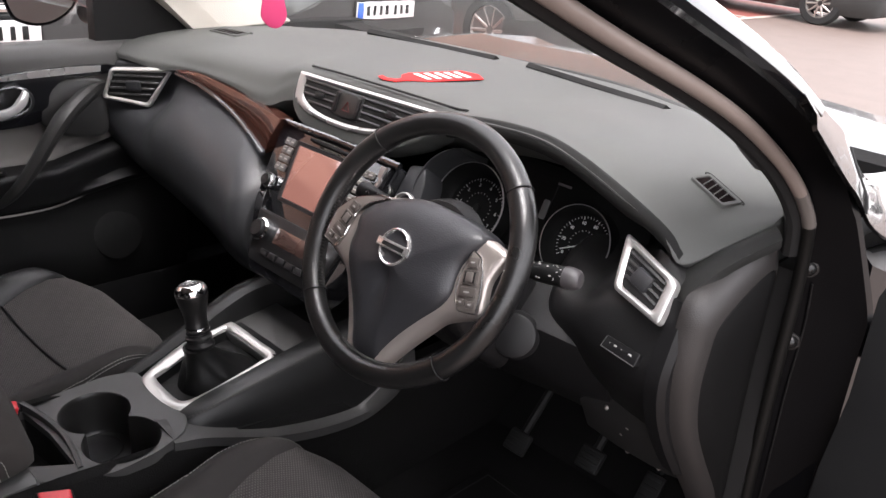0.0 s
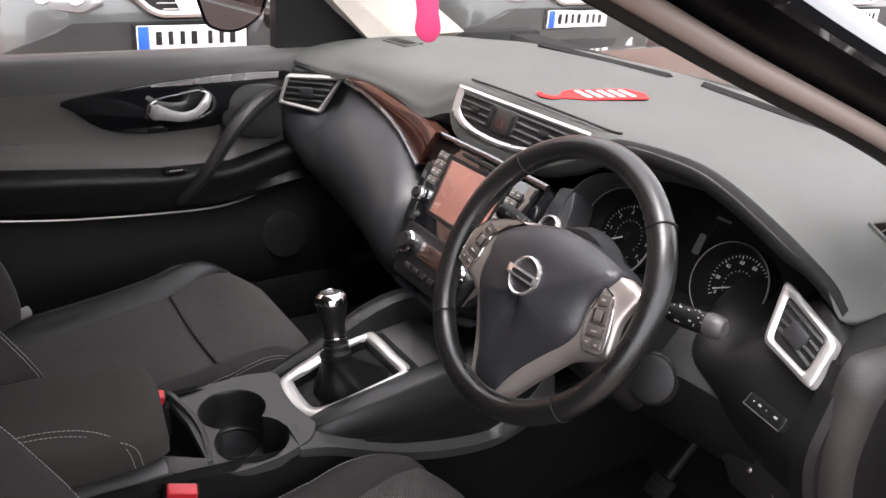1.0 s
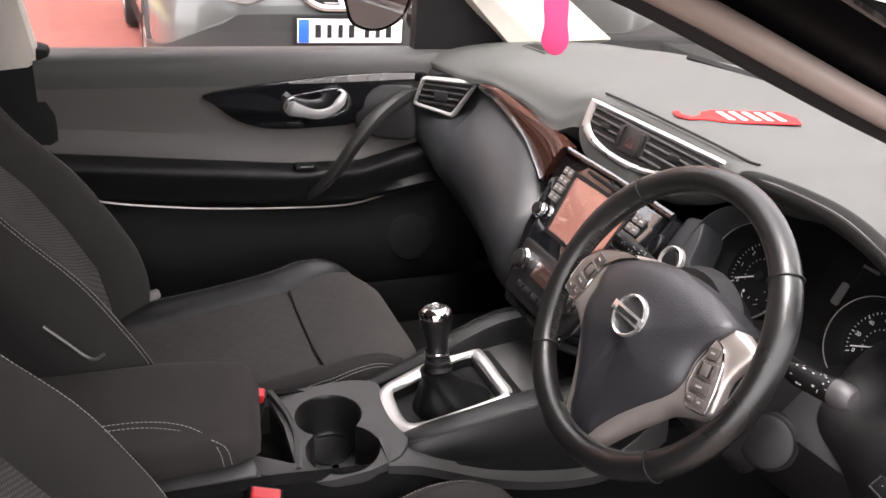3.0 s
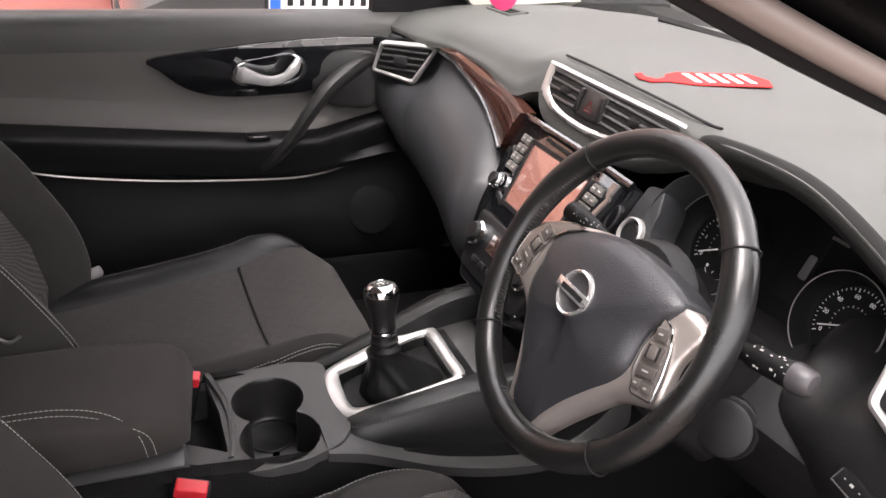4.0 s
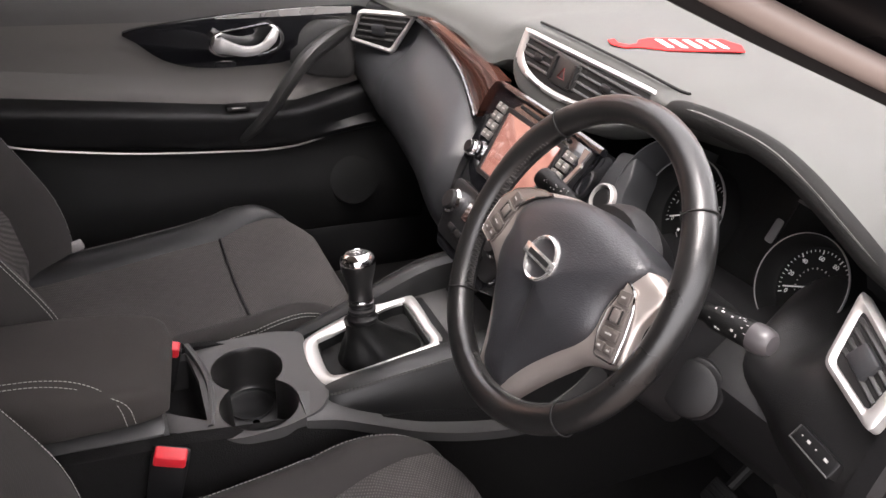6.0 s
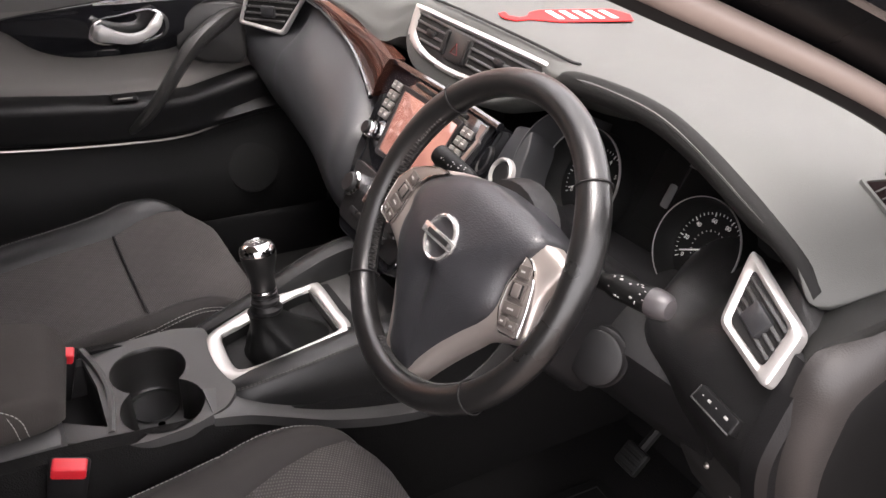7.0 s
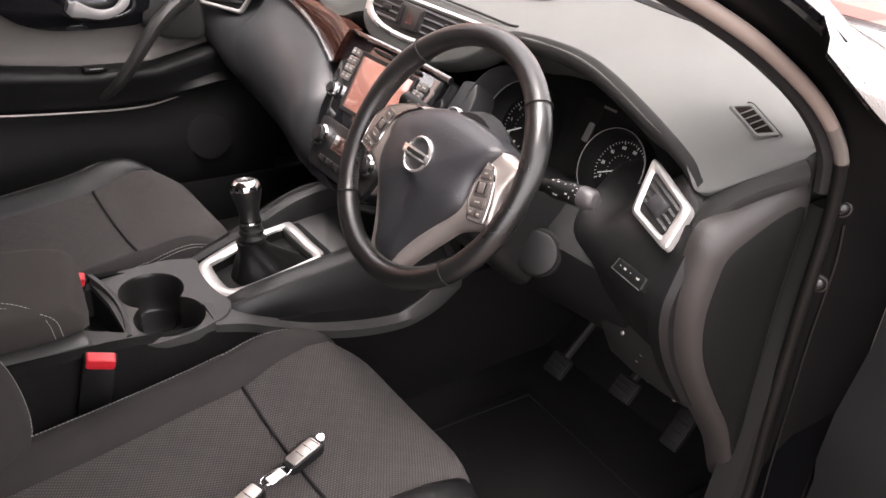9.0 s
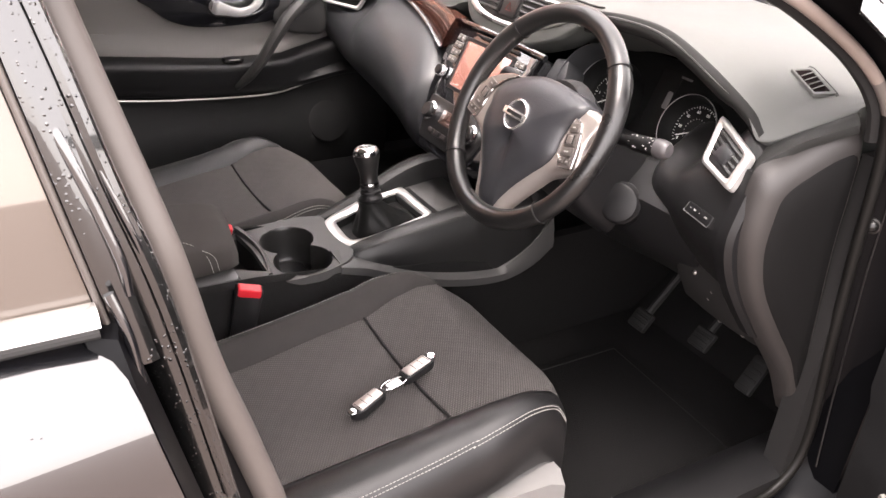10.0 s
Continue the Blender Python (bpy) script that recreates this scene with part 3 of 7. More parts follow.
sill = [[(0.66, y, 0.34), (0.70, y, 0.395), (0.76, y, 0.415), (0.80, y, 0.40), (0.80, y, 0.3), (0.66, y, 0.3)] for y in (-0.9, -0.3, 0.3, 0.75)]
setting(part("trim_sill", skin(sill), PLASTIC), "black plastic sill trim in the doorway", "sill")
setting(part("wall_far_kick", brick(pose(-0.80, 0.62, 0.68), 0.06, 0.70, 0.76, 0.01), CARPET), "dark carpeted side of the far footwell", "panel")
setting(part("trim_far_sill", brick(pose(-0.79, -0.1, 0.38), 0.16, 1.2, 0.16, 0.02), PLASTIC), "black plastic sill under the far door", "sill")
# roof
rf = []
for y, z in ((-0.16, 1.47), (-0.4, 1.515), (-0.8, 1.54), (-1.4, 1.54), (-2.0, 1.5)):
    rf.append([(CX + a, y, z - d) for a, d in ((-0.72, 0.06), (-0.6, 0.02), (-0.3, 0), (0.3, 0), (0.6, 0.02), (0.72, 0.06), (0.68, 0.085), (0.3, 0.05), (-0.3, 0.05), (-0.68, 0.085))])
setting(part("ceiling_roof", skin(rf), HEAD), "pale headlining under the roof", "roof lining")
ro = []
for y, z in ((-0.14, 1.48), (-0.4, 1.525), (-0.8, 1.55), (-1.4, 1.55), (-2.05, 1.51)):
    ro.append([(CX + a, y, z - d) for a, d in ((-0.80, 0.09), (-0.6, 0.015), (-0.3, -0.01), (0.3, -0.01), (0.6, 0.015), (0.80, 0.09), (0.7, 0.085), (0.3, 0.003), (-0.3, 0.003), (-0.7, 0.085))])
setting(part("wall_roof_skin", skin(ro), BLACKPAINT), "glossy black roof panel", "roof")
# windscreen
bot = curve([(-0.74, 0.46, 1.045), (-0.4, 0.80, 1.05), (CX, 0.92, 1.055), (0.48, 0.80, 1.05), (0.79, 0.46, 1.065)], 8)
top = curve([(-0.62, -0.30, 1.43), (-0.3, -0.16, 1.475), (CX, -0.12, 1.485), (0.4, -0.16, 1.475), (0.73, -0.30, 1.43)], 8)
rows = []
for t in np.linspace(0, 1, 9):
    bow = 0.05 * math.sin(math.pi * t)
    rows.append([a * (1 - t) + b * t + np.array([0, bow * 0.5, bow]) for a, b in zip(bot, top)])
up = np.array([0, 0.0015, 0.004])
g = skin([r + [q + up for q in r[::-1]] for r in rows])
ws = setting(part("window_windscreen", g, GLASS), "clear windscreen", "windscreen")
ws.visible_shadow = False
setting(part("trim_windscreen_base", tube([p + np.array([0, 0.02, -0.012]) for p in bot], 0.016, 8, squash=1.6), DARK), "black band along the foot of the windscreen", "trim")
# bonnet and wing, cowl
bn = []
for y, z, w in ((0.80, 1.015, 0.80), (1.0, 1.025, 0.84), (1.3, 1.028, 0.87), (1.55, 1.008, 0.86), (1.72, 0.962, 0.84), (1.85, 0.87, 0.80), (1.95, 0.7, 0.72)):
    half = [(0.0, z + 0.01), (w * 0.35, z + 0.008), (w * 0.62, z - 0.005), (w * 0.74, z + 0.006), (w * 0.92, z - 0.02), (w, z - 0.075), (w * 1.02, z - 0.16), (w * 1.0, z - 0.45)]
    bn.append([(CX + a, y, b) for a, b in half[::-1]] + [(CX - a, y, b) for a, b in half[1:]])
setting(part("wall_bonnet", skin(bn), BONNETP), "glossy black bonnet and wings, wet with rain", "bonnet")
WINGS = [((0.848, 0.142, 1.239), (-0.030, 0.030, 0.024)), ((0.850, 0.277, 1.162), (-0.032, 0.040, 0.032)), ((0.850, 0.339, 1.130), (-0.034, 0.045, 0.034)), ((0.852, 0.44, 1.067), (-0.036, 0.040, 0.038)), ((0.862, 0.58, 1.020), (-0.036, 0.02, 0.036)), ((0.88, 0.85, 0.992), (-0.04, 0.0, 0.036)), ((0.90, 1.15, 0.975), (-0.04, 0.0, 0.036))]
wg = []
for p, d in curve([np.array(a + b).reshape(2, 3) for a, b in WINGS], 4):
    wg.append([p + np.array((-0.006, 0.008, -0.006)), p, p + d * 0.35 + np.array((0.003, 0, 0.003)), p + d, p + d * 1.8 - np.array((0, 0, 0.008)), p + d * 3.0 - np.array((0, 0, 0.045)), p + d * 3.0 - np.array((0, 0, 0.06)), p + d - np.array((0, 0, 0.012))])
setting(part("wall_wing", skin(wg), BONNETP, angle=60), "glossy black wing rising into the windscreen pillar, wet with rain", "wing")
side = [[(0.80, y, 0.4), (0.872, y, 0.4), (0.880, y, 0.85), (0.868, y, z1 - 0.05), (0.845, y, z1 - 0.03), (0.80, y, z1 - 0.05)] for y, z1 in ((0.42, 1.075), (0.5, 1.045), (0.65, 1.02), (0.82, 1.0))]
setting(part("wall_wing_side", skin(side), DRYPAINT), "black inner edge of the wing beside the door hinges", "wing")
gap = [r + np.array((0.0008, -0.0008, 0.0008)) for r in wg[10][1:5]]
setting(part("trim_wing_gap", tube(curve(gap, 4), 0.0022, 6), DARK), "dark joint between wing and pillar", "trim")
setting(part("trim_wing_joint", tube(curve([(0.775, 0.50, 1.052), (0.80, 0.66, 1.030), (0.815, 0.85, 1.016), (0.82, 1.1, 1.003), (0.815, 1.4, 0.966)], 6), 0.006, 6), DARK), "dark joint between bonnet and wing", "trim")
cw = [[(x, 0.9, 1.03), (x, 1.0, 1.02), (x, 1.0, 0.98), (x, 0.9, 0.98)] for x in (-0.7, CX, 0.78)]
setting(part("trim_scuttle", skin(cw), PLASTIC), "black plastic scuttle below the windscreen", "scuttle")
cp = [[(-0.725, 0.39, 1.05), (-0.715, 0.52, 1.065), (-0.70, 0.65, 1.075), (-0.76, 0.65, 1.05), (-0.78, 0.39, 1.05)], [(-0.715, 0.225, 1.20), (-0.705, 0.32, 1.205), (-0.695, 0.46, 1.205), (-0.74, 0.46, 1.20), (-0.75, 0.225, 1.19)], [(-0.64, -0.36, 1.42), (-0.62, -0.32, 1.44), (-0.60, -0.26, 1.45), (-0.68, -0.26, 1.45), (-0.7, -0.36, 1.41)]]
setting(part("trim_pillar_cream", skin(cp), CREAM), "cream cloth trim of the far windscreen pillar", "pillar trim")
# passenger-side pillar and rear quarter
setting(part("wall_far_pillar", brick(pose(-0.775, -0.745, 0.69), 0.07, 0.24, 0.72, 0.02), DARK), "dark lower trim of the far centre pillar", "pillar trim")
setting(part("trim_far_pillar", brick(pose(-0.725, -0.735, 1.24, 9, 10, 0), 0.06, 0.11, 0.50, 0.025), CREAM), "cream trim of the far centre pillar", "pillar trim")
setting(part("wall_far_side", brick(pose(-0.80, -1.35, 0.70), 0.1, 1.3, 0.72, 0.03), DOORP), "dark rear side of the cabin", "wall")

# ---------------------------------------------------------------- dashboard
dash = empty("dashboard", "dark grey soft-touch dashboard with silver-framed vents", "dashboard")
STN = [
    (-0.745, [(0.185, 1.005), (0.19, 1.018), (0.25, 1.043), (0.40, 1.058), (0.60, 1.058), (0.72, 1.04)]),
    (-0.68, [(0.20, 1.002), (0.205, 1.018), (0.26, 1.05), (0.42, 1.067), (0.62, 1.066), (0.76, 1.045)]),
    (-0.60, [(0.225, 0.998), (0.23, 1.018), (0.28, 1.053), (0.45, 1.075), (0.66, 1.072), (0.80, 1.047)]),
    (-0.52, [(0.246, 1.010), (0.25, 1.022), (0.29, 1.055), (0.47, 1.083), (0.70, 1.08), (0.84, 1.05)]),
    (-0.36, [(0.242, 1.016), (0.248, 1.030), (0.30, 1.070), (0.49, 1.09), (0.74, 1.087), (0.88, 1.055)]),
    (-0.22, [(0.234, 1.006), (0.244, 1.034), (0.292, 1.083), (0.50, 1.095), (0.76, 1.09), (0.91, 1.055)]),
    (-0.15, [(0.252, 1.03), (0.264, 1.068), (0.30, 1.094), (0.51, 1.096), (0.77, 1.09), (0.92, 1.055)]),
    (0.05, [(0.27, 1.05), (0.272, 1.085), (0.31, 1.10), (0.52, 1.094), (0.77, 1.09), (0.93, 1.055)]),
    (0.20, [(0.258, 1.06), (0.262, 1.092), (0.31, 1.103), (0.52, 1.094), (0.77, 1.09), (0.92, 1.055)]),
    (0.27, [(0.240, 1.080), (0.236, 1.098), (0.30, 1.11), (0.52, 1.096), (0.76, 1.09), (0.90, 1.055)]),
    (0.33, [(0.226, 1.098), (0.222, 1.113), (0.30, 1.119), (0.52, 1.1), (0.74, 1.09), (0.88, 1.055)]),
    (0.40, [(0.221, 1.106), (0.217, 1.121), (0.30, 1.125), (0.52, 1.104), (0.72, 1.09), (0.86, 1.055)]),
    (0.47, [(0.220, 1.106), (0.216, 1.121), (0.30, 1.125), (0.52, 1.104), (0.70, 1.086), (0.82, 1.055)]),
    (0.53, [(0.220, 1.093), (0.216, 1.108), (0.30, 1.117), (0.50, 1.101), (0.68, 1.082), (0.78, 1.055)]),
    (0.60, [(0.220, 1.069), (0.216, 1.083), (0.30, 1.099), (0.48, 1.094), (0.64, 1.075), (0.73, 1.05)]),
    (0.67, [(0.221, 1.040), (0.217, 1.053), (0.29, 1.074), (0.46, 1.083), (0.60, 1.068), (0.66, 1.05)]),
    (0.704, [(0.224, 1.012), (0.221, 1.022), (0.285, 1.056), (0.42, 1.076), (0.54, 1.064), (0.60, 1.05)]),
    (0.735, [(0.278, 1.036), (0.280, 1.044), (0.32, 1.062), (0.40, 1.070), (0.50, 1.062), (0.54, 1.05)]),
    (0.765, [(0.325, 1.062), (0.327, 1.070), (0.35, 1.076), (0.41, 1.078), (0.46, 1.07), (0.49, 1.055)]),
]
flat = [np.array([x] + [c for p in pts for c in p]) for x, pts in STN]
rings = []
for row in curve(flat, 5):
    prof = [(row[i], row[i + 1]) for i in range(1, len(row), 2)]
    fine = curve(prof, 5)
    back = [(prof[-1][0], prof[-1][1] - 0.06), (prof[0][0] + 0.12, prof[0][1] - 0.06), (prof[0][0] + 0.03, prof[0][1] - 0.012)]
    rings.append([(row[0], a, b) for a, b in fine + back])
pad_bm = skin(rings)
PADTREE = BVHTree.FromBMesh(pad_bm)
part("top_pad", pad_bm, DASH, dash, "grey soft-touch top pad", angle=60)


def on_pad(x, y, turn, a, b):
    """A frame lying on the dashboard's top at (x, y), for a thing of half sizes a and b."""
    c_, s_ = math.cos(radians(turn)), math.sin(radians(turn))

    def top(u, v):
        px, py = x + c_ * u - s_ * v, y + s_ * u + c_ * v
        return PADTREE.ray_cast(Vector((px, py, 2.0)), Vector((0, 0, -1)))[0]

    e, w, n, so = top(a, 0), top(-a, 0), top(0, b), top(0, -b)
    m = axes((e + w) / 2, e - w, n - so)
    inv_ = m.inverted()
    lift = max((inv_ @ top(u, v)).z for u in (-a, 0, a) for v in (-b, 0, b))
    return m @ Matrix.Translation((0, 0, lift))


# passenger's face below the top, swelling towards the cabin
PF = [
    (-0.755, [(0.20, 1.004), (0.165, 0.99), (0.160, 0.93), (0.150, 0.89), (0.18, 0.80), (0.25, 0.72), (0.33, 0.66)]),
    (-0.72, [(0.215, 1.002), (0.19, 0.99), (0.188, 0.93), (0.158, 0.882), (0.178, 0.80), (0.247, 0.715), (0.33, 0.655)]),
    (-0.66, [(0.235, 1.0), (0.225, 0.99), (0.228, 0.93), (0.178, 0.878), (0.175, 0.79), (0.245, 0.71), (0.33, 0.65)]),
    (-0.60, [(0.26, 0.995), (0.255, 0.98), (0.245, 0.93), (0.180, 0.872), (0.172, 0.785), (0.24, 0.705), (0.33, 0.645)]),
    (-0.54, [(0.265, 0.992), (0.25, 0.975), (0.205, 0.93), (0.160, 0.87), (0.17, 0.78), (0.235, 0.70), (0.33, 0.64)]),
    (-0.44, [(0.26, 0.985), (0.225, 0.965), (0.18, 0.925), (0.15, 0.86), (0.165, 0.77), (0.225, 0.69), (0.33, 0.63)]),
    (-0.32, [(0.255, 0.972), (0.22, 0.95), (0.17, 0.91), (0.138, 0.85), (0.15, 0.76), (0.21, 0.68), (0.33, 0.62)]),
    (-0.22, [(0.25, 0.94), (0.205, 0.928), (0.155, 0.89), (0.122, 0.83), (0.13, 0.75), (0.19, 0.67), (0.33, 0.61)]),
    (-0.165, [(0.25, 0.915), (0.205, 0.90), (0.15, 0.87), (0.115, 0.82), (0.125, 0.745), (0.19, 0.67), (0.33, 0.61)]),
    (-0.135, [(0.26, 0.90), (0.225, 0.89), (0.175, 0.86), (0.14, 0.81), (0.14, 0.74), (0.20, 0.67), (0.33, 0.61)]),
]
flat = [np.array([x] + [c for p in pts for c in p]) for x, pts in PF]
rings = []
for row in curve(flat, 4):
    fine = curve([(row[i], row[i + 1]) for i in range(1, len(row), 2)], 4)
    rings.append([(row[0], a, b) for a, b in fine + [(0.45, 0.64), (0.45, 0.96)]])
part("glovebox_face", skin(rings), PFACE, dash, "swelling grained panel over the glovebox", angle=60)
# glossy band from the far vent down to the middle
tb = []
up_e = curve([(-0.565, 0.243, 1.006), (-0.48, 0.240, 1.016), (-0.37, 0.236, 1.014), (-0.28, 0.228, 1.010), (-0.19, 0.214, 1.006), (-0.125, 0.204, 1.004)], 6)
lo_e = curve([(-0.56, 0.240, 0.997), (-0.47, 0.236, 0.994), (-0.37, 0.230, 0.980), (-0.29, 0.222, 0.962), (-0.215, 0.206, 0.942), (-0.155, 0.188, 0.932)], 6)
for a, b in zip(up_e, lo_e):
    mid = (a + b) / 2 + np.array([0, -0.003, 0.002])
    tb.append([a, a * 0.75 + b * 0.25 + np.array([0, -0.0025, 0.0015]), mid, a * 0.25 + b * 0.75 + np.array([0, -0.0025, 0.0015]), b, b + np.array([0, 0.03, 0.0]), a + np.array([0, 0.03, -0.003])])
part("band_edge", tube([p + np.array([0, -0.002, 0.0]) for p in lo_e], 0.0045, 8), PIANO, dash, "black edge under the glossy band")
# the brown base colour imitates a warm reflection in the gloss
part("gloss_band", skin(tb), plain("reflection_brown_gloss", (0.045, 0.017, 0.012), 0.08, coat=1.0, vary=0.04), dash, "glossy dark trim band, brown reflection put into its colour")


VENTS = plain("vent_slat_plastic", (0.022, 0.0215, 0.021), 0.4, spec=0.5)


def vent(outline, inner, m, slats, parent, name, label, along="u", depth=0.012, knob=True):
    """An air vent: a silver frame, a dark well, slats and a thumb tab."""
    fr = part("vent", band(outline, inner, m, depth, 0.002, 0.002), SILVER, parent, label)
    well = []
    c = np.mean(inner, axis=0)
    for s, w in ((1.0, -0.001), (0.92, -0.03), (0.7, -0.05)):
        well.append([m @ Vector((*(c + (np.array(p) - c) * s), w)) for p in inner])
    part("vent_well", skin(well, caps=True), DARK, fr)
    p = np.array(inner)
    lo, hi = p.min(0), p.max(0)
    for k in range(slats):
        t = (k + 1) / (slats + 1)
        if along == "u":
            v = lo[1] + (hi[1] - lo[1]) * t
            xs = [a[0] + (b[0] - a[0]) * (v - a[1]) / (b[1] - a[1]) for a, b in zip(p, np.roll(p, -1, 0)) if (a[1] - v) * (b[1] - v) < 0]
            if len(xs) < 2:
                continue
            a, b = Vector((min(xs), v, -0.008)), Vector((max(xs), v, -0.008))
        else:
            u = lo[0] + (hi[0] - lo[0]) * t
            ys = [a[1] + (b[1] - a[1]) * (u - a[0]) / (b[0] - a[0]) for a, b in zip(p, np.roll(p, -1, 0)) if (a[0] - u) * (b[0] - u) < 0]
            if len(ys) < 2:
                continue
            a, b = Vector((u, min(ys), -0.008)), Vector((u, max(ys), -0.008))
        d = b - a
        mm = m @ Matrix.Translation((a + b) / 2) @ Matrix.Rotation(math.atan2(d.y, d.x), 4, "Z") @ Matrix.Rotation(radians(-25), 4, "X")
        part("slat", brick(mm, d.length, 0.0045, 0.02, 0.001), VENTS, fr)
    if knob:
        mm = m @ Matrix.Translation((c[0], c[1], -0.002))
        part("tab", brick(mm, 0.034, 0.024, 0.014, 0.004), PFACE, fr, "dark grey thumb tab")
    return fr


# driver's vent: a diamond
DVM = axes((0.671, 0.191, 0.989), (0.109, -0.047, -0.017), (-0.015, 0.051, 0.064))
inv = DVM.inverted()
dvo = [inv @ Vector(p) for p in ((0.609, 0.236, 1.027), (0.722, 0.188, 1.006), (0.726, 0.156, 0.952), (0.632, 0.184, 0.964))]
dvm = np.mean([(p.x, p.y) for p in dvo], axis=0)
dvo = rounded([dvm + (np.array((p.x, p.y)) - dvm) * 0.965 for p in dvo], 0.010)
c0 = np.mean(dvo, axis=0)
dvi = [c0 + (np.array(p) - c0) * 0.69 for p in dvo]
vent(dvo, dvi, DVM @ Matrix.Translation((0, 0, 0.004)), 4, dash, "driver", "silver-framed side air vent")
# passenger's vent
PVM = axes((-0.668, 0.192, 0.954), (0.104, 0.087, 0.008), (0.02, 0.012, 0.067))
inv = PVM.inverted()
pvo = [inv @ Vector(p) for p in ((-0.697, 0.154, 0.989), (-0.583, 0.245, 1.003), (-0.642, 0.222, 0.906), (-0.722, 0.146, 0.918))]
pvo = rounded([(p.x, p.y) for p in pvo], 0.008)
c0 = np.mean(pvo, axis=0)
pvi = [c0 + (np.array(p) - c0) * np.array([0.84, 0.76]) for p in pvo]
vent(pvo, pvi, PVM @ Matrix.Translation((0, 0, 0.013)), 4, dash, "passenger", "silver-framed side air vent")
# centre vents
CVM = axes((0.04, 0.243, 1.055), (1, 0, 0), (0, 0.33, 0.94))
po = loop([(-0.176, 0.030), (-0.175, 0.004), (-0.168, -0.018), (-0.135, -0.031), (-0.08, -0.038), (-0.01, -0.038), (0.055, -0.029), (0.12, -0.006), (0.17, 0.018), (0.200, 0.034), (0.194, 0.042), (0.10, 0.041), (0.0, 0.039), (-0.10, 0.037), (-0.168, 0.036)], 4)
pi = loop([(-0.152, 0.023), (-0.152, 0.008), (-0.147, -0.006), (-0.122, -0.019), (-0.075, -0.027), (-0.008, -0.027), (0.053, -0.019), (0.115, 0.001), (0.155, 0.018), (0.180, 0.030), (0.170, 0.0340), (0.09, 0.0325), (0.0, 0.0305), (-0.09, 0.0285), (-0.145, 0.0265)], 4)
pod = rounded([(-0.186, 0.030), (-0.190, -0.022), (-0.150, -0.056), (-0.05, -0.067), (0.06, -0.060), (0.15, -0.022), (0.207, 0.028), (0.19, 0.036), (0.0, 0.036)], 0.03)
part("vent_pod", slab(pod, CVM @ Matrix.Translation((0, 0, -0.004)), 0.06, 0.010), DASH, dash, "grey soft lip below the vents", angle=60)
cv = vent(po, pi, CVM, 4, dash, "centre", "silver-framed pair of centre air vents", knob=False)
hz = part("hazard_switch", slab(rounded([(-0.040, 0.023), (0.034, 0.027), (0.036, -0.019), (-0.032, -0.021)], 0.006), CVM @ Matrix.Translation((-0.022, 0.001, 0.002)), 0.03, 0.003), VENTS, cv, "black hazard switch block")
DIMRED = plain("dim_red_print", (0.12, 0.012, 0.012), 0.5)
for a_, w_ in ((-0.031, 0.010), (0.027, 0.010)):
    part("switch_cheek", slab(rounded([(a_ - w_ / 2, 0.020), (a_ + w_ / 2, 0.021), (a_ + w_ / 2, -0.016), (a_ - w_ / 2, -0.017)], 0.003), CVM @ Matrix.Translation((-0.022, 0.001, 0.006)), 0.01, 0.002), PLASTIC, hz)
tri = [CVM @ Vector((-0.024 + a, b, 0.0026)) for a, b in ((-0.009, -0.007), (0.009, -0.007), (0.0, 0.009), (-0.009, -0.007))]
part("hazard_sign", tube(tri, 0.0008, 5), DIMRED, hz, "red warning triangle")
for u, v in ((-0.103, 0.004), (0.085, 0.012)):
    part("tab", brick(CVM @ Matrix.Translation((u, v, -0.003)), 0.026, 0.012, 0.012, 0.003), PLASTIC, cv, "black thumb tab")
# slits for the windscreen heater
for x0, x1, y0, y1, z in ((-0.41, -0.055, 0.672, 0.728, 1.085), (0.03, 0.40, 0.74, 0.678, 1.086)):
    p = [Vector((x0 + (x1 - x0) * t, y0 + (y1 - y0) * t, z)) for t in np.linspace(0, 1, 5)]
    part("heater_slit", tube(p, 0.011, 6, squash=1.9), DARK, dash, "black heater slit")
for xc, yc, turn, ln, hw_, n_ in ((0.667, 0.347, -13, 0.054, 0.0150, 5), (-0.60, 0.40, 0, 0.10, 0.016, 6)):
    m = on_pad(xc, yc, turn, ln / 2, hw_)
    sv = part("top_vent", band(rounded([(-ln / 2 - 0.007, hw_ + 0.007), (ln / 2 + 0.007, hw_ + 0.007), (ln / 2 + 0.007, -hw_ - 0.005), (-ln / 2 - 0.005, -hw_ - 0.005)], 0.006), rounded([(-ln / 2, hw_), (ln / 2, hw_), (ln / 2, -hw_), (-ln / 2, -hw_)], 0.003), m @ Matrix.Translation((0, 0, 0.0035)), 0.012, 0.0012), DASH, dash, "small grey corner vent")
    part("vent_well", brick(m @ Matrix.Translation((0, 0, 0.001)), ln, hw_ * 2, 0.003, 0.001), WELL, sv)
    part("vent_groove", tube([m @ Vector((a, b, 0.0008)) for a, b in rounded([(-ln / 2 - 0.010, 0.0), (-ln / 2 - 0.010, hw_ + 0.010), (ln / 2 + 0.010, hw_ + 0.010), (ln / 2 + 0.010, -0.004)], 0.007)[5:-5]], 0.0016, 6), DARK, sv, "dark groove round the vent")
    for k in range(n_ - 1):
        part("slat", brick(m @ Matrix.Translation((-ln / 2 + ln * (k + 1) / n_, 0, 0.0035)) @ Matrix.Rotation(0.3, 4, "Z"), 0.0018, hw_ * 2.0, 0.0014, 0.0005), DASH, sv)
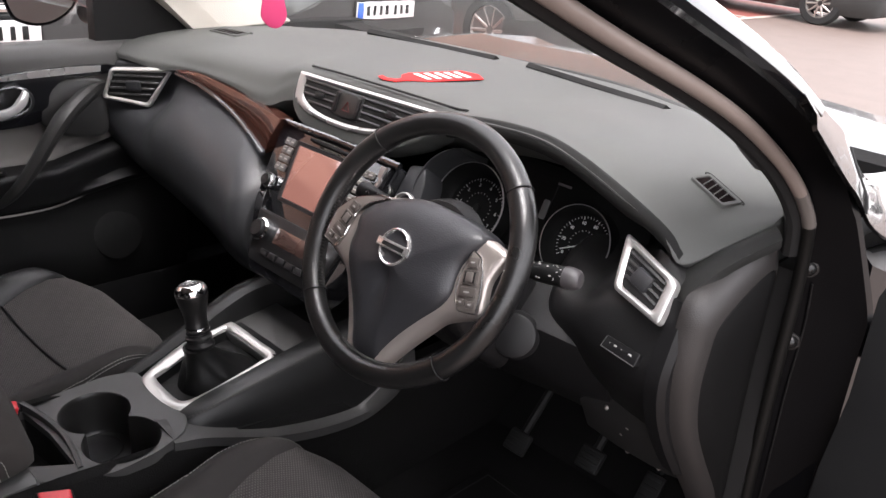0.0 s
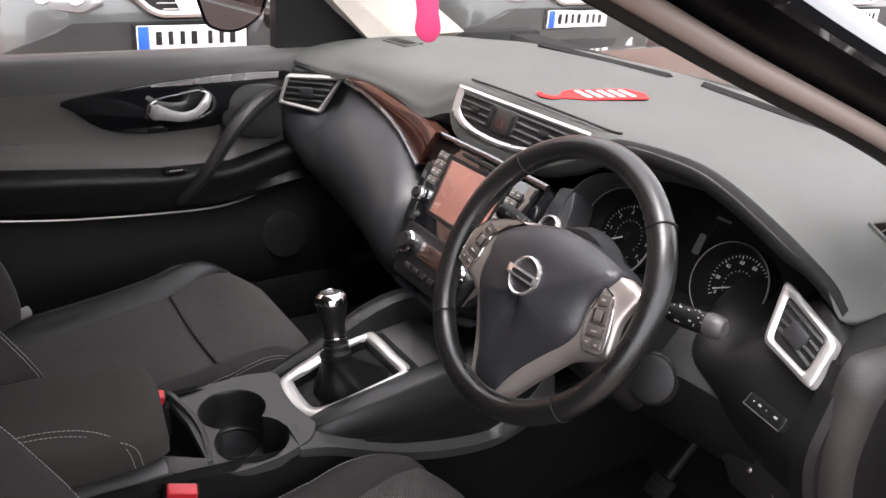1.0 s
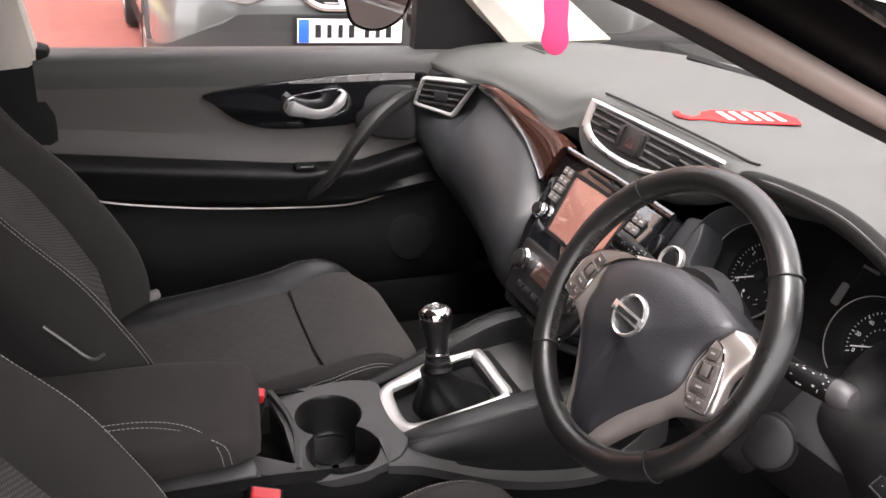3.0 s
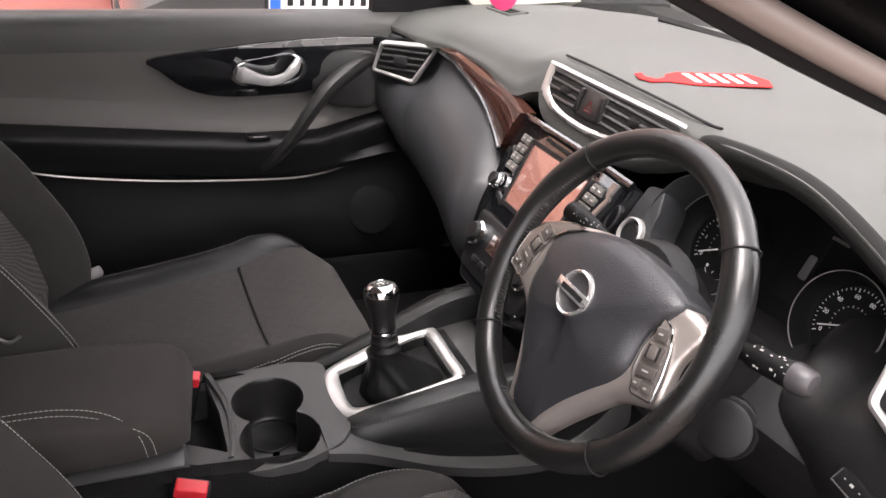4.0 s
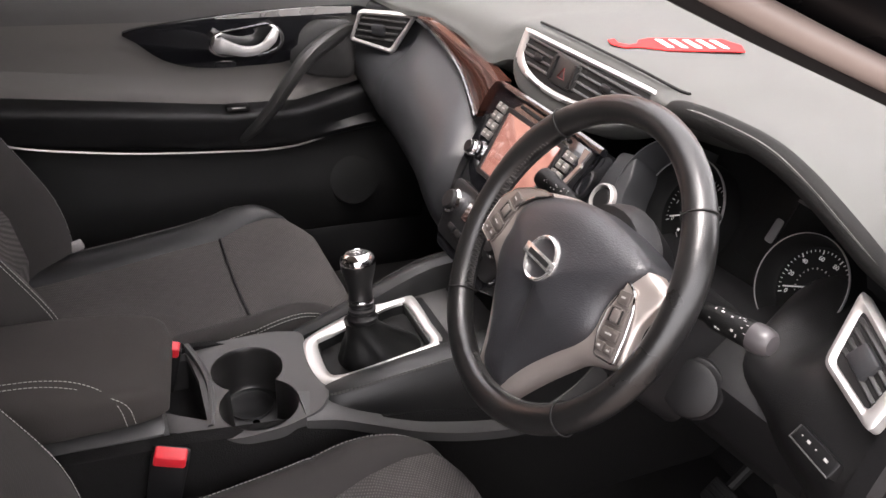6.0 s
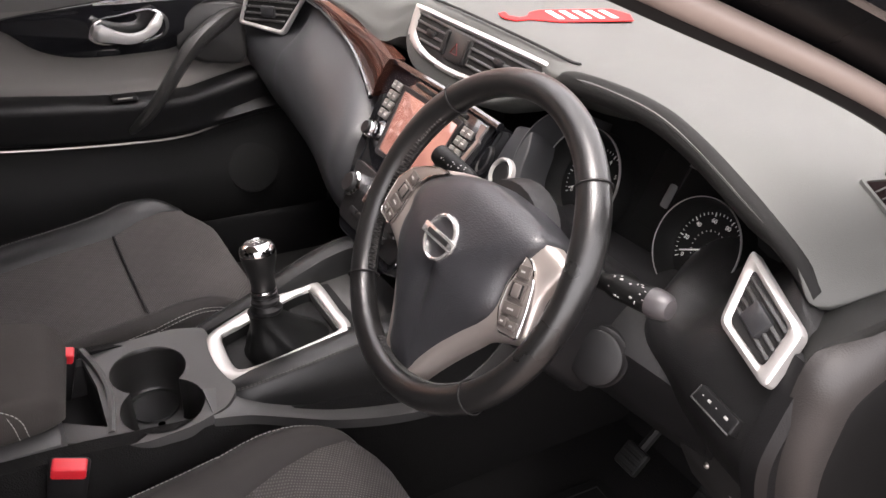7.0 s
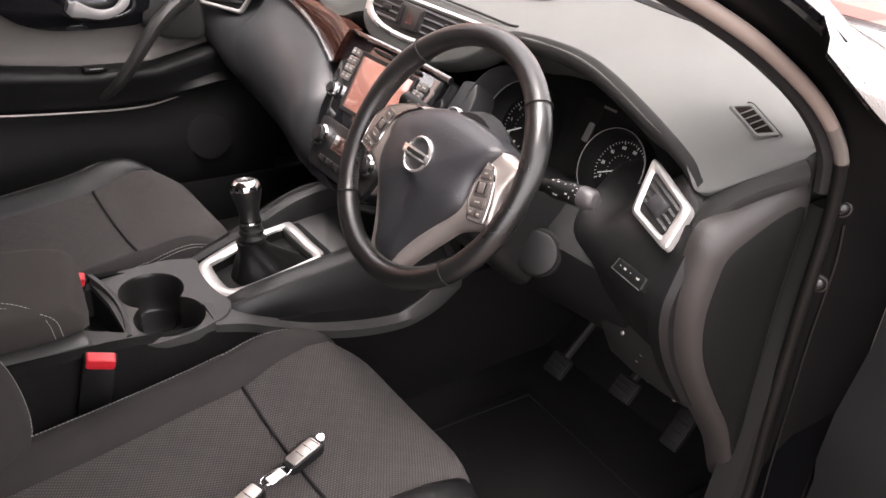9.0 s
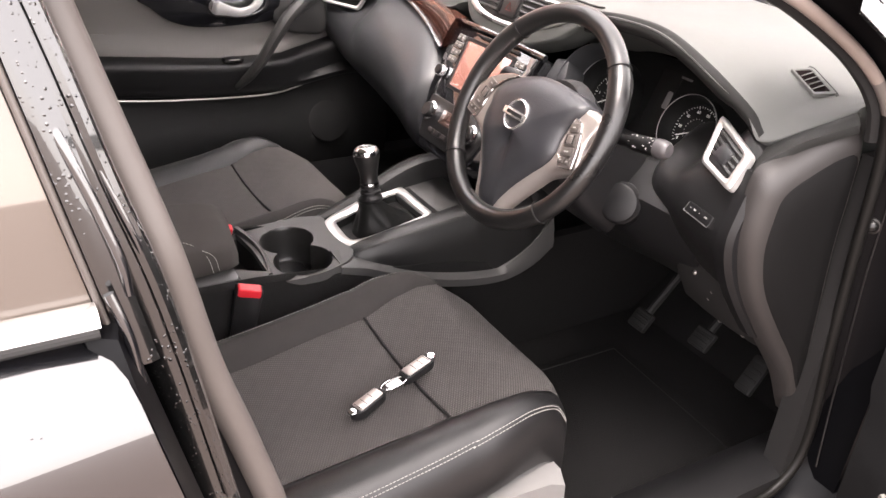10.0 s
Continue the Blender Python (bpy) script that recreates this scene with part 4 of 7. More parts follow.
part("crease", tube(curve([(-0.135, 0.283, 1.0955), (-0.05, 0.280, 1.099), (0.06, 0.277, 1.1015), (0.17, 0.272, 1.104), (0.255, 0.262, 1.1075), (0.285, 0.258, 1.111)], 8), 0.0022, 6), DARK, dash, "dark joint line over the vents")
# driver's brow and instrument well
bo = curve([(0.262, 0.240, 1.090), (0.29, 0.230, 1.104), (0.33, 0.2215, 1.1135), (0.40, 0.2165, 1.1215), (0.47, 0.2155, 1.1215), (0.53, 0.2155, 1.1085), (0.60, 0.2155, 1.0835), (0.67, 0.2165, 1.0535), (0.700, 0.2200, 1.026)], 5)
rows = []
for a in bo:
    k_ = min(1.0, max(0.75, (0.72 - a[0]) / 0.10))
    drop = 0.024 * k_
    lip = [a + np.array(o) for o in ((0.0, 0.013, 0.0005), (0.0, 0.009, 0.0026), (0.0, 0.002, 0.0022), (0.0, -0.0040, -0.003), (0.0, -0.005, -drop * 0.55), (0.0, -0.001, -drop), (0.0, 0.012, -drop - 0.004))]
    rows.append(lip + [a + np.array([0.0, 0.085, -drop - 0.010]), a + np.array([0.0, 0.11, -drop + 0.006]), a + np.array([0.0, 0.05, -0.006])])
# dark tone stands in for shade where the pad rolls over
part("brow", skin(rows), plain("brow_shade_plastic", (0.011, 0.0108, 0.0105), 0.75, grain=0.3, size=900, spec=0.2), dash, "hood over the instruments, its shade put into a dark colour", angle=60)
# face right of the instruments, round the vent and below
RF = [
    (0.47, [(0.36, 0.955), (0.33, 0.935), (0.30, 0.90), (0.30, 0.86), (0.31, 0.79), (0.35, 0.71)]),
    (0.50, [(0.31, 0.955), (0.275, 0.935), (0.245, 0.90), (0.25, 0.86), (0.28, 0.79), (0.33, 0.71)]),
    (0.53, [(0.28, 0.955), (0.235, 0.94), (0.20, 0.905), (0.205, 0.86), (0.24, 0.79), (0.31, 0.71)]),
    (0.58, [(0.30, 0.955), (0.236, 0.938), (0.186, 0.915), (0.186, 0.87), (0.232, 0.79), (0.31, 0.70)]),
    (0.62, [(0.285, 0.992), (0.226, 0.968), (0.176, 0.93), (0.172, 0.87), (0.222, 0.79), (0.31, 0.69)]),
    (0.67, [(0.226, 1.022), (0.206, 0.992), (0.168, 0.93), (0.160, 0.87), (0.212, 0.79), (0.31, 0.68)]),
    (0.715, [(0.208, 1.006), (0.188, 0.985), (0.164, 0.93), (0.154, 0.87), (0.205, 0.79), (0.31, 0.67)]),
    (0.735, [(0.200, 0.990), (0.182, 0.975), (0.166, 0.93), (0.155, 0.87), (0.20, 0.79), (0.31, 0.67)]),
]
flat = [np.array([x] + [c for p in pts for c in p]) for x, pts in RF]
rings = []
for row in curve(flat, 4):
    fine = curve([(row[i], row[i + 1]) for i in range(1, len(row), 2)], 4)
    rings.append([(row[0], a, b) for a, b in fine + [(0.40, 0.68), (0.40, 1.0)]])
part("side_face", skin(rings), FACE, dash, "grained panel round the side vent", angle=60)
# end panel of the dashboard towards the door
EP = [(0.176, 0.996), (0.225, 1.022), (0.30, 1.046), (0.355, 1.045), (0.362, 0.98), (0.365, 0.85), (0.385, 0.66), (0.40, 0.50), (0.34, 0.60), (0.262, 0.70), (0.192, 0.80), (0.162, 0.885), (0.164, 0.955)]
ep = loop(EP, 4)
c0 = np.mean(ep, axis=0)
rows = []
for s, x in ((1.0, 0.738), (1.0, 0.746), (0.985, 0.755), (0.955, 0.764), (0.91, 0.771), (0.85, 0.776), (0.79, 0.778), (0.78, 0.772)):
    rows.append([(x, *(c0 + (p - c0) * s)) for p in ep])
endp = part("end_panel", skin(rows), plain("end_panel_leather", (0.029, 0.026, 0.025), 0.42, grain=0.4, size=600, spec=0.45), dash, "smooth rounded end panel beside the door", angle=70)
# near-black colour stands for shade on the panel's door-facing middle
part("end_shade", skin([[(x, *(c0 + (p - c0) * s)) for p in ep] for s, x in ((0.785, 0.765), (0.785, 0.7765), (0.77, 0.7785), (0.5, 0.779))]), plain("end_shade_black", (0.0075, 0.0072, 0.0072), 0.7, grain=0.3, size=900, spec=0.1), endp, "flat middle of the end panel, shade put into its colour", angle=70)
CORNERP = plain("corner_trim_plastic", (0.022, 0.022, 0.021), 0.65, grain=0.3, size=900, spec=0.2)
pe_ = curve([(0.704, 0.202, 0.972), (0.702, 0.222, 0.998), (0.718, 0.247, 1.020), (0.737, 0.276, 1.039), (0.768, 0.322, 1.067)], 6)
qe_ = curve([(0.738, 0.170, 0.968), (0.739, 0.178, 0.996), (0.752, 0.205, 1.018), (0.764, 0.243, 1.036), (0.786, 0.310, 1.056)], 6)
part("corner_trim", skin([[p + np.array([0, 0.006, 0.001]), p * 0.97 + q * 0.03 + np.array([0, -0.002, 0.003]), p * 0.6 + q * 0.4 + np.array([0.003, -0.004, 0.004]), p * 0.1 + q * 0.9 + np.array([0.002, -0.003, 0.002]), q + np.array([0, 0.002, -0.010]), p + np.array([0, 0.01, -0.03])] for p, q in zip(pe_, qe_)]), CORNERP, dash, "dark grey corner trim", angle=60)
es = curve([(0.180, 0.988), (0.172, 0.968), (0.158, 0.93), (0.149, 0.885), (0.165, 0.83), (0.205, 0.765), (0.26, 0.695)], 6)
part("edge_strip", skin([[(0.722, y - 0.002, z), (0.742, y - 0.004, z), (0.750, y + 0.004, z), (0.750, y + 0.024, z), (0.722, y + 0.024, z)] for y, z in es]), PLASTIC, dash, "dark edge strip")
# switches below the vent
swm = axes((0.680, 0.150, 0.905), (0.064, -0.006, -0.004), (0, 0.02, 0.03))
swp = part("switch_panel", slab(rounded([(-0.0275, 0.0085), (0.0275, 0.0085), (0.0285, -0.009), (-0.0265, -0.009)], 0.003), swm @ Matrix.Translation((0, 0, 0.0015)), 0.02, 0.002), PLASTIC, dash, "black switch panel with white signs")
part("panel_edge", tube([swm @ Vector((a, b, 0.0015)) for a, b in ((-0.0265, 0.007), (-0.0275, -0.0085), (0.027, -0.0095))], 0.0011, 6), GREYP, swp)
for k, (u, w) in enumerate(((-0.018, 0.0015), (-0.009, 0.004), (0.001, 0.0015), (0.015, 0.005))):
    part("sign", brick(swm @ Matrix.Translation((u, 0.001, 0.0018)), w, 0.0026 if w > 0.003 else 0.0012, 0.0006, 0), GREYI, swp)
# lower panel under the column, fuse cover with small bright clips
LP = [(0.26, 0.17, 0.80), (0.34, 0.16, 0.80), (0.44, 0.160, 0.805), (0.54, 0.165, 0.812), (0.64, 0.19, 0.80)]
rows = []
for x, y, z in curve(LP, 4):
    rows.append([(x, y + 0.06, z + 0.10), (x, y + 0.01, z + 0.05), (x, y + 0.02, z - 0.01), (x, y + 0.09, z - 0.09), (x, y + 0.25, z - 0.13), (x, y + 0.3, z + 0.1)])
part("knee_panel", skin(rows), PLASTIC, dash, "dark knee panel under the column")
kb2 = axes((0.506, 0.158, 0.846), (1, 0.45, 0), (-0.1, 0.35, 0.9))
part("round_cover", lathe([(0.0, 0.010), (0.026, 0.010), (0.032, 0.007), (0.034, 0.0), (0.036, -0.002), (0.036, -0.03)], kb2, 28), PLASTIC, dash, "round black cover with a raised rim")
rows = [[(x, 0.225 + d, 0.80), (x, 0.222 + d, 0.76), (x, 0.27 + d, 0.68), (x, 0.335 + d, 0.63), (x, 0.40, 0.64), (x, 0.40, 0.80)] for x, d in ((0.58, 0.01), (0.64, 0.0), (0.70, 0.0), (0.735, 0.01))]
fu = part("fuse_cover", skin(rows), DARK, dash, "black lower cover with small bright clips")
for x, y, z in ((0.637, 0.224, 0.765), (0.655, 0.25, 0.72), (0.638, 0.315, 0.648), (0.69, 0.265, 0.70), (0.70, 0.30, 0.66), (0.67, 0.235, 0.745)):
    part("clip", ball((x, y, z), 0.0045, seg=8), PEWTER, fu)

# centre stack on its sloping plane
FM = axes((0.035, 0.1777, 0.924), (1, 0, 0), (0, 0.527, 0.85))


bez = [(-0.176, 0.086), (-0.05, 0.088), (0.05, 0.088), (0.136, 0.086), (0.124, -0.075), (0.112, -0.16), (0.09, -0.19), (-0.078, -0.19), (-0.104, -0.16), (-0.150, -0.070)]
stack = part("radio_panel", slab(rounded(bez, 0.012), FM, 0.06, 0.004), PIANO, dash, "glossy black centre stack")
scp = rounded([(-0.100, 0.052), (0.064, 0.054), (0.062, -0.047), (-0.082, -0.047)], 0.003)
sco = rounded([(-0.110, 0.060), (0.072, 0.062), (0.070, -0.055), (-0.090, -0.055)], 0.004)
scr = part("screen", slab(scp, FM @ Matrix.Translation((0, 0, 0.0025)), 0.006, 0.001), DISPLAY, stack, "display, its pinkish reflection put in as colour and glow")
part("surround", band(sco, scp, FM @ Matrix.Translation((0, 0, 0.004)), 0.006, 0.0015), PLASTIC, scr)
for s, uu in ((-1, -0.126), (1, 0.092)):
    for k in range(4):
        for q in (-0.5, 0.5):
            vv = 0.052 - k * 0.0165
            at = FM @ Matrix.Translation((uu + q * 0.0145 - (0.0025 * k if s > 0 else -0.0015 * k), vv, 0.002))
            b = part("button", brick(at, 0.0135, 0.0135, 0.005, 0.0016), BUTTON, stack)
            part("sign", brick(at @ Matrix.Translation((0, 0, 0.0027)), 0.007, 0.0018, 0.0006, 0), GREYI, b)
    km = FM @ Matrix.Translation((-0.130 if s < 0 else 0.098, -0.030, 0.002))
    kn = part("knob", lathe([(0.0, 0.015), (0.0095, 0.015), (0.0115, 0.013), (0.012, 0.0)], km, 24), PLASTIC, stack, "black radio knob with chrome ring")
    part("ring", lathe([(0.0118, 0.0), (0.0150, 0.0), (0.0146, 0.006), (0.0122, 0.010)], km, 24), CHROME, kn)
part("disc_slot", brick(FM @ Matrix.Translation((-0.005, 0.071, 0.002)), 0.15, 0.006, 0.005, 0.001), DARK, stack, "disc slot")
hv = part("heater_panel", slab(rounded([(-0.118, -0.080), (0.118, -0.080), (0.098, -0.172), (-0.088, -0.172)], 0.012), FM @ Matrix.Translation((0, 0, 0.006)), 0.01, 0.002), PLASTIC, stack, "black heater panel")
for u in (-0.080, 0.080):
    km = FM @ Matrix.Translation((u, -0.115, 0.006))
    kn = part("knob", lathe([(0.0, 0.020), (0.014, 0.020), (0.0165, 0.017), (0.018, 0.0)], km, 28), PLASTIC, hv, "heater knob with chrome ring")
    part("ring", lathe([(0.018, 0.0), (0.0215, 0.0), (0.021, 0.010), (0.0175, 0.013)], km, 28), CHROME, kn)
part("display", slab(rounded([(-0.045, -0.098), (0.045, -0.098), (0.045, -0.128), (-0.045, -0.128)], 0.003), FM @ Matrix.Translation((0, 0, 0.0075)), 0.004, 0.001), SCREEN, hv, "small heater display")
for k in range(5):
    part("button", brick(FM @ Matrix.Translation((-0.05 + k * 0.025, -0.150, 0.008)), 0.021, 0.012, 0.006, 0.002), PLASTIC, hv)
# chrome-edged strip over the display, seen behind the wheel
part("gloss_lip", tube([FM @ Vector((u, 0.086 - 0.00015 * abs(u) * 100, 0.004)) for u in np.linspace(-0.17, 0.15, 9)], 0.006, 8), PIANO, stack)
part("edge_line", tube([FM @ Vector((u, v, 0.0035)) for u, v in ((-0.172, 0.083), (-0.05, 0.0855), (0.05, 0.0855), (0.132, 0.083))], 0.0022, 6), PEWTER, stack, "thin silver edge")
part("side_trim", skin([[FM @ Vector((u, v, 0.0035)), FM @ Vector((u + w, v, 0.0035)), FM @ Vector((u + w, v, 0.0)), FM @ Vector((u, v, 0.0))] for u, v, w in ((0.110, 0.074, 0.014), (0.113, 0.055, 0.008), (0.118, 0.050, 0.007), (0.110, 0.020, 0.008), (0.104, -0.02, 0.006))]), PEWTER, stack, "silver side trim")
# panel with the start button between stack and instruments
sp_m = axes((0.197, 0.224, 0.930), (1, 0.0, 0), (0, 0.45, 0.9))
stp = part("start_panel", slab(rounded([(-0.024, 0.069), (0.008, 0.076), (0.020, 0.050), (0.026, 0.020), (0.045, -0.012), (0.04, -0.06), (-0.04, -0.06), (-0.036, -0.01)], 0.006), sp_m, 0.05, 0.004), PFACE, dash, "dark panel with the start button")
sb = part("start_button", lathe([(0.0, 0.007), (0.0150, 0.007), (0.0168, 0.005), (0.0185, 0.0)], sp_m @ Matrix.Translation((0, 0, 0.001)), 28), PLASTIC, stp, "round start button")
part("ring", lathe([(0.0185, 0.0), (0.0240, 0.0), (0.0235, 0.007), (0.0205, 0.009), (0.0185, 0.004)], sp_m @ Matrix.Translation((0, 0, 0.001)), 28), SILVER, sb, "chrome ring")
for k in (-1, 1):
    part("sign", brick(sp_m @ Matrix.Translation((0, k * 0.003, 0.0074)), 0.010, 0.0022, 0.0006, 0), GREYI, sb)

# instruments
RINGW = plain("pale_ring", (0.40, 0.39, 0.385), 0.3, metal=0.5)
IM = axes((0.425, 0.300, 0.980), (1, 0, 0), (0, 0.40, 0.92))
face = part("cluster_face", slab(rounded([(-0.232, 0.075), (0.16, 0.075), (0.175, -0.06), (0.12, -0.10), (-0.17, -0.11), (-0.232, -0.06)], 0.03), IM @ Matrix.Translation((0, 0, -0.033)), 0.02, 0.003), DIALB, dash, "black instrument face")
for nm, u, v, r, start, labels in (("rev_counter", -0.146, -0.034, 0.0718, 215, ["0", "1", "2", "3", "4", "5", "6", "7"]), ("speedometer", 0.070, -0.027, 0.0595, 215, ["0", "20", "40", "60", "80", "100", "120", "140"])):
    dm = IM @ Matrix.Translation((u, v, 0.0)) @ Matrix.Scale(r / 0.061, 4)
    dial = part(nm, lathe([(0.0, -0.0272), (0.050, -0.0272), (0.053, -0.024), (0.0595, -0.006), (0.0605, -0.0005), (0.0615, -0.003), (0.062, -0.034)], dm, 56), DIALB, face, "round black dial in a deep bezel")
    part("bezel_ring", lathe([(0.0603, -0.003), (0.0604, 0.0004), (0.0612, 0.0002), (0.0614, -0.003)], dm, 56), RINGW, dial, "thin pale ring")
    fm = dm @ Matrix.Translation((0, 0, -0.0295)) @ Matrix.Scale(0.93 if u > 0 else 0.86, 4)
    bm = bmesh.new()
    for k in range(36):
        a = radians(start - k * 250 / 35)
        ln = 0.0055 if k % 5 == 0 else 0.003
        rr = 0.0500 - ln / 2
        brick(fm @ Matrix.Translation((rr * math.cos(a), rr * math.sin(a), 0.0026)) @ Matrix.Rotation(a, 4, "Z"), ln, 0.0013 if k % 5 == 0 else 0.0008, 0.0006, 0, bm)
    part("tick_ring", bm, ICON, dial, smooth=False)
    bm = bmesh.new()
    for k in range(18):
        a = radians(start - k * 250 / 17)
        brick(fm @ Matrix.Translation((0.0255 * math.cos(a), 0.0255 * math.sin(a), 0.0026)) @ Matrix.Rotation(a, 4, "Z"), 0.003 if k % 2 else 0.0015, 0.0016, 0.0006, 0, bm)
    part("inner_scale", bm, GREYI, dial, smooth=False)
    for k, txt in enumerate(labels):
        a = radians(start - k * 250 / 7)
        words(txt, fm @ Matrix.Translation((0.0385 * math.cos(a), 0.0385 * math.sin(a), 0.0028)), 0.0082, ICON, dial, "numeral")
    a = radians(start - (8 if u > 0 else 4))
    part("needle", brick(fm @ Matrix.Translation((0.018 * math.cos(a), 0.018 * math.sin(a), 0.006)) @ Matrix.Rotation(a, 4, "Z"), 0.046, 0.0019, 0.0014, 0.0003), ICON, dial, "white needle")
    part("hub", lathe([(0, 0.009), (0.006, 0.009), (0.007, 0.003)], fm, 20), DARK, dial)
    arc = [fm @ Vector((0.004 + 0.020 * math.cos(q), -0.026 + 0.016 * math.sin(q), 0.0030)) for q in np.linspace(-2.6, -0.6, 9)]
    part("sub_gauge", tube(arc, 0.0005, 4), ICON, dial, "small white gauge arc")
    for q in range(3):
        part("sub_mark", brick(fm @ Matrix.Translation((-0.012 + q * 0.014, -0.030 - 0.004 * (q == 1), 0.0026)) @ Matrix.Rotation(-0.4 * q, 4, "Z"), 0.0012 if q else 0.004, 0.004, 0.0006, 0), ICON, dial)
podp = [(0.0725, -0.03), (0.0735, 0.0), (0.0755, 0.020), (0.0765, 0.022), (0.0785, 0.046), (0.0800, 0.049), (0.0825, 0.048), (0.0845, 0.040), (0.0845, -0.03)]
pod2 = skin([[IM @ Vector((-0.146 + r * math.cos(q), -0.034 + r * math.sin(q), w)) for r, w in podp] for q in np.linspace(radians(100), radians(262), 40)])
part("instrument_pod", pod2, PFACE, face, "dark stepped sleeve round the dial", angle=30)
REDLAMP = plain("red_sign", (0.8, 0.02, 0.02), 0.5)
REDLAMP.node_tree.nodes["Principled BSDF"].inputs["Emission Color"].default_value = (1.0, 0.03, 0.03, 1)
REDLAMP.node_tree.nodes["Principled BSDF"].inputs["Emission Strength"].default_value = 0.25
part("warning_light", brick(IM @ Matrix.Translation((-0.107, 0.008, -0.0290)), 0.004, 0.0035, 0.001, 0), REDLAMP, face, "small red warning sign")
inf = part("trip_screen", slab(rounded([(-0.026, 0.055), (0.022, 0.055), (0.022, -0.045), (-0.026, -0.045)], 0.003), IM @ Matrix.Translation((-0.033, 0.0, -0.031)), 0.003, 0.0005), DIALB, face, "dark trip display")
part("car_sign", slab(rounded([(-0.006, 0.016), (0.006, 0.016), (0.0065, -0.016), (-0.0065, -0.016)], 0.004), IM @ Matrix.Translation((-0.020, 0.004, -0.0295)), 0.001, 0.0004), plain("grey_sign", (0.13, 0.13, 0.13), 0.5), inf)
part("sign", brick(IM @ Matrix.Translation((0.0, 0.050, -0.0300)), 0.026, 0.004, 0.0006, 0), plain("dim_sign", (0.08, 0.08, 0.08), 0.5), inf)

# ---------------------------------------------------------------- steering wheel and column
WM = axes((0.4132, 0.0235, 0.9840), (1, -0.01, 0), (0, 0.478, 0.878))
sw = empty("steering_wheel", "black leather steering wheel with silver spokes", "steering wheel")


def onw(u, v, w=0.0):
    return WM @ Vector((u, v, w))


RM = 0.1738
RIMST = plain("rim_thread", (0.05, 0.048, 0.046), 0.6)
ang = np.linspace(0, 2 * math.pi, 96, endpoint=False)
rings = []
for a in ang:
    c, s = math.cos(a), math.sin(a)
    fat = 0.0157 + 0.0015 * math.exp(-((abs(math.degrees(a) - 90) - 62) / 18) ** 2)
    rings.append([onw((RM + fat * math.cos(b)) * c, (RM + fat * math.cos(b)) * s, fat * 1.05 * math.sin(b)) for b in np.linspace(0, 2 * math.pi, 16, endpoint=False)])
part("rim", skin(rings, caps=False, ends=True), LEATHER, sw, "black leather rim, worn shiny")
for deg in (43, 137, 223, 317):
    a = radians(deg)
    c, s = math.cos(a), math.sin(a)
    p = [onw((RM + 0.0178 * math.cos(b)) * c, (RM + 0.0178 * math.cos(b)) * s, 0.0185 * math.sin(b)) for b in np.linspace(0, 2 * math.pi, 16, endpoint=False)]
    part("joint", tube(p, 0.0011, 5, closed=True), DARK, sw, "seam in the leather")
bm = bmesh.new()
for a0, a1, n_ in ((145, 222, 44), (-105, -45, 34)):
    for k in range(n_):
        a = radians(a0 + (a1 - a0) * k / n_)
        rr = RM - 0.0160
        tube([onw(rr * math.cos(a + d), rr * math.sin(a + d), w) for d, w in ((0, -0.0045), (0.010, 0.006), (0.021, -0.0045))], 0.0010, 4, bm)
tagged(part("rim_stitching", bm, RIMST, sw, smooth=False), kind="stuff")
# airbag pad: a domed shield
half = [(0.045, 0.065), (0.080, 0.057), (0.101, 0.043), (0.104, 0.030), (0.0985, 0.011), (0.0965, -0.008), (0.0995, -0.030), (0.092, -0.050), (0.071, -0.079), (0.049, -0.110), (0.032, -0.140), (0.024, -0.158)]
shield = [(0.0, 0.066), (0.050, 0.065), (0.090, 0.060), (0.113, 0.051), (0.109, 0.034)] + half[4:] + [(0.0, -0.164)] + [(-a, b) for a, b in half[:5:-1]] + [(-0.100, -0.010), (-0.104, 0.006), (-0.100, 0.021), (-0.083, 0.037), (-0.056, 0.051), (-0.030, 0.060)]
sh = loop(shield, 3)
c0 = np.array([0, -0.03])
rows = []
for k, w in ((1.0, -0.040), (1.0, -0.004), (0.992, 0.0015), (0.965, 0.0065), (0.90, 0.0125), (0.78, 0.0185), (0.58, 0.0235), (0.3, 0.0262), (0.08, 0.0268)):
    rows.append([onw(*(c0 + (p - c0) * k), w - 0.010 * max(0.0, (-p[1] - 0.06) / 0.1) * (1 if w > 0 else 0)) for p in sh])
pad = part("airbag_pad", skin(rows), PADL, sw, "black grained airbag cover", angle=60)
col = lathe([(0.0, -0.03), (0.075, -0.035), (0.085, -0.06), (0.07, -0.10), (0.0, -0.1)], WM @ Matrix.Translation((0, 0, 0)), 28)
part("hub_back", col, PLASTIC, sw)
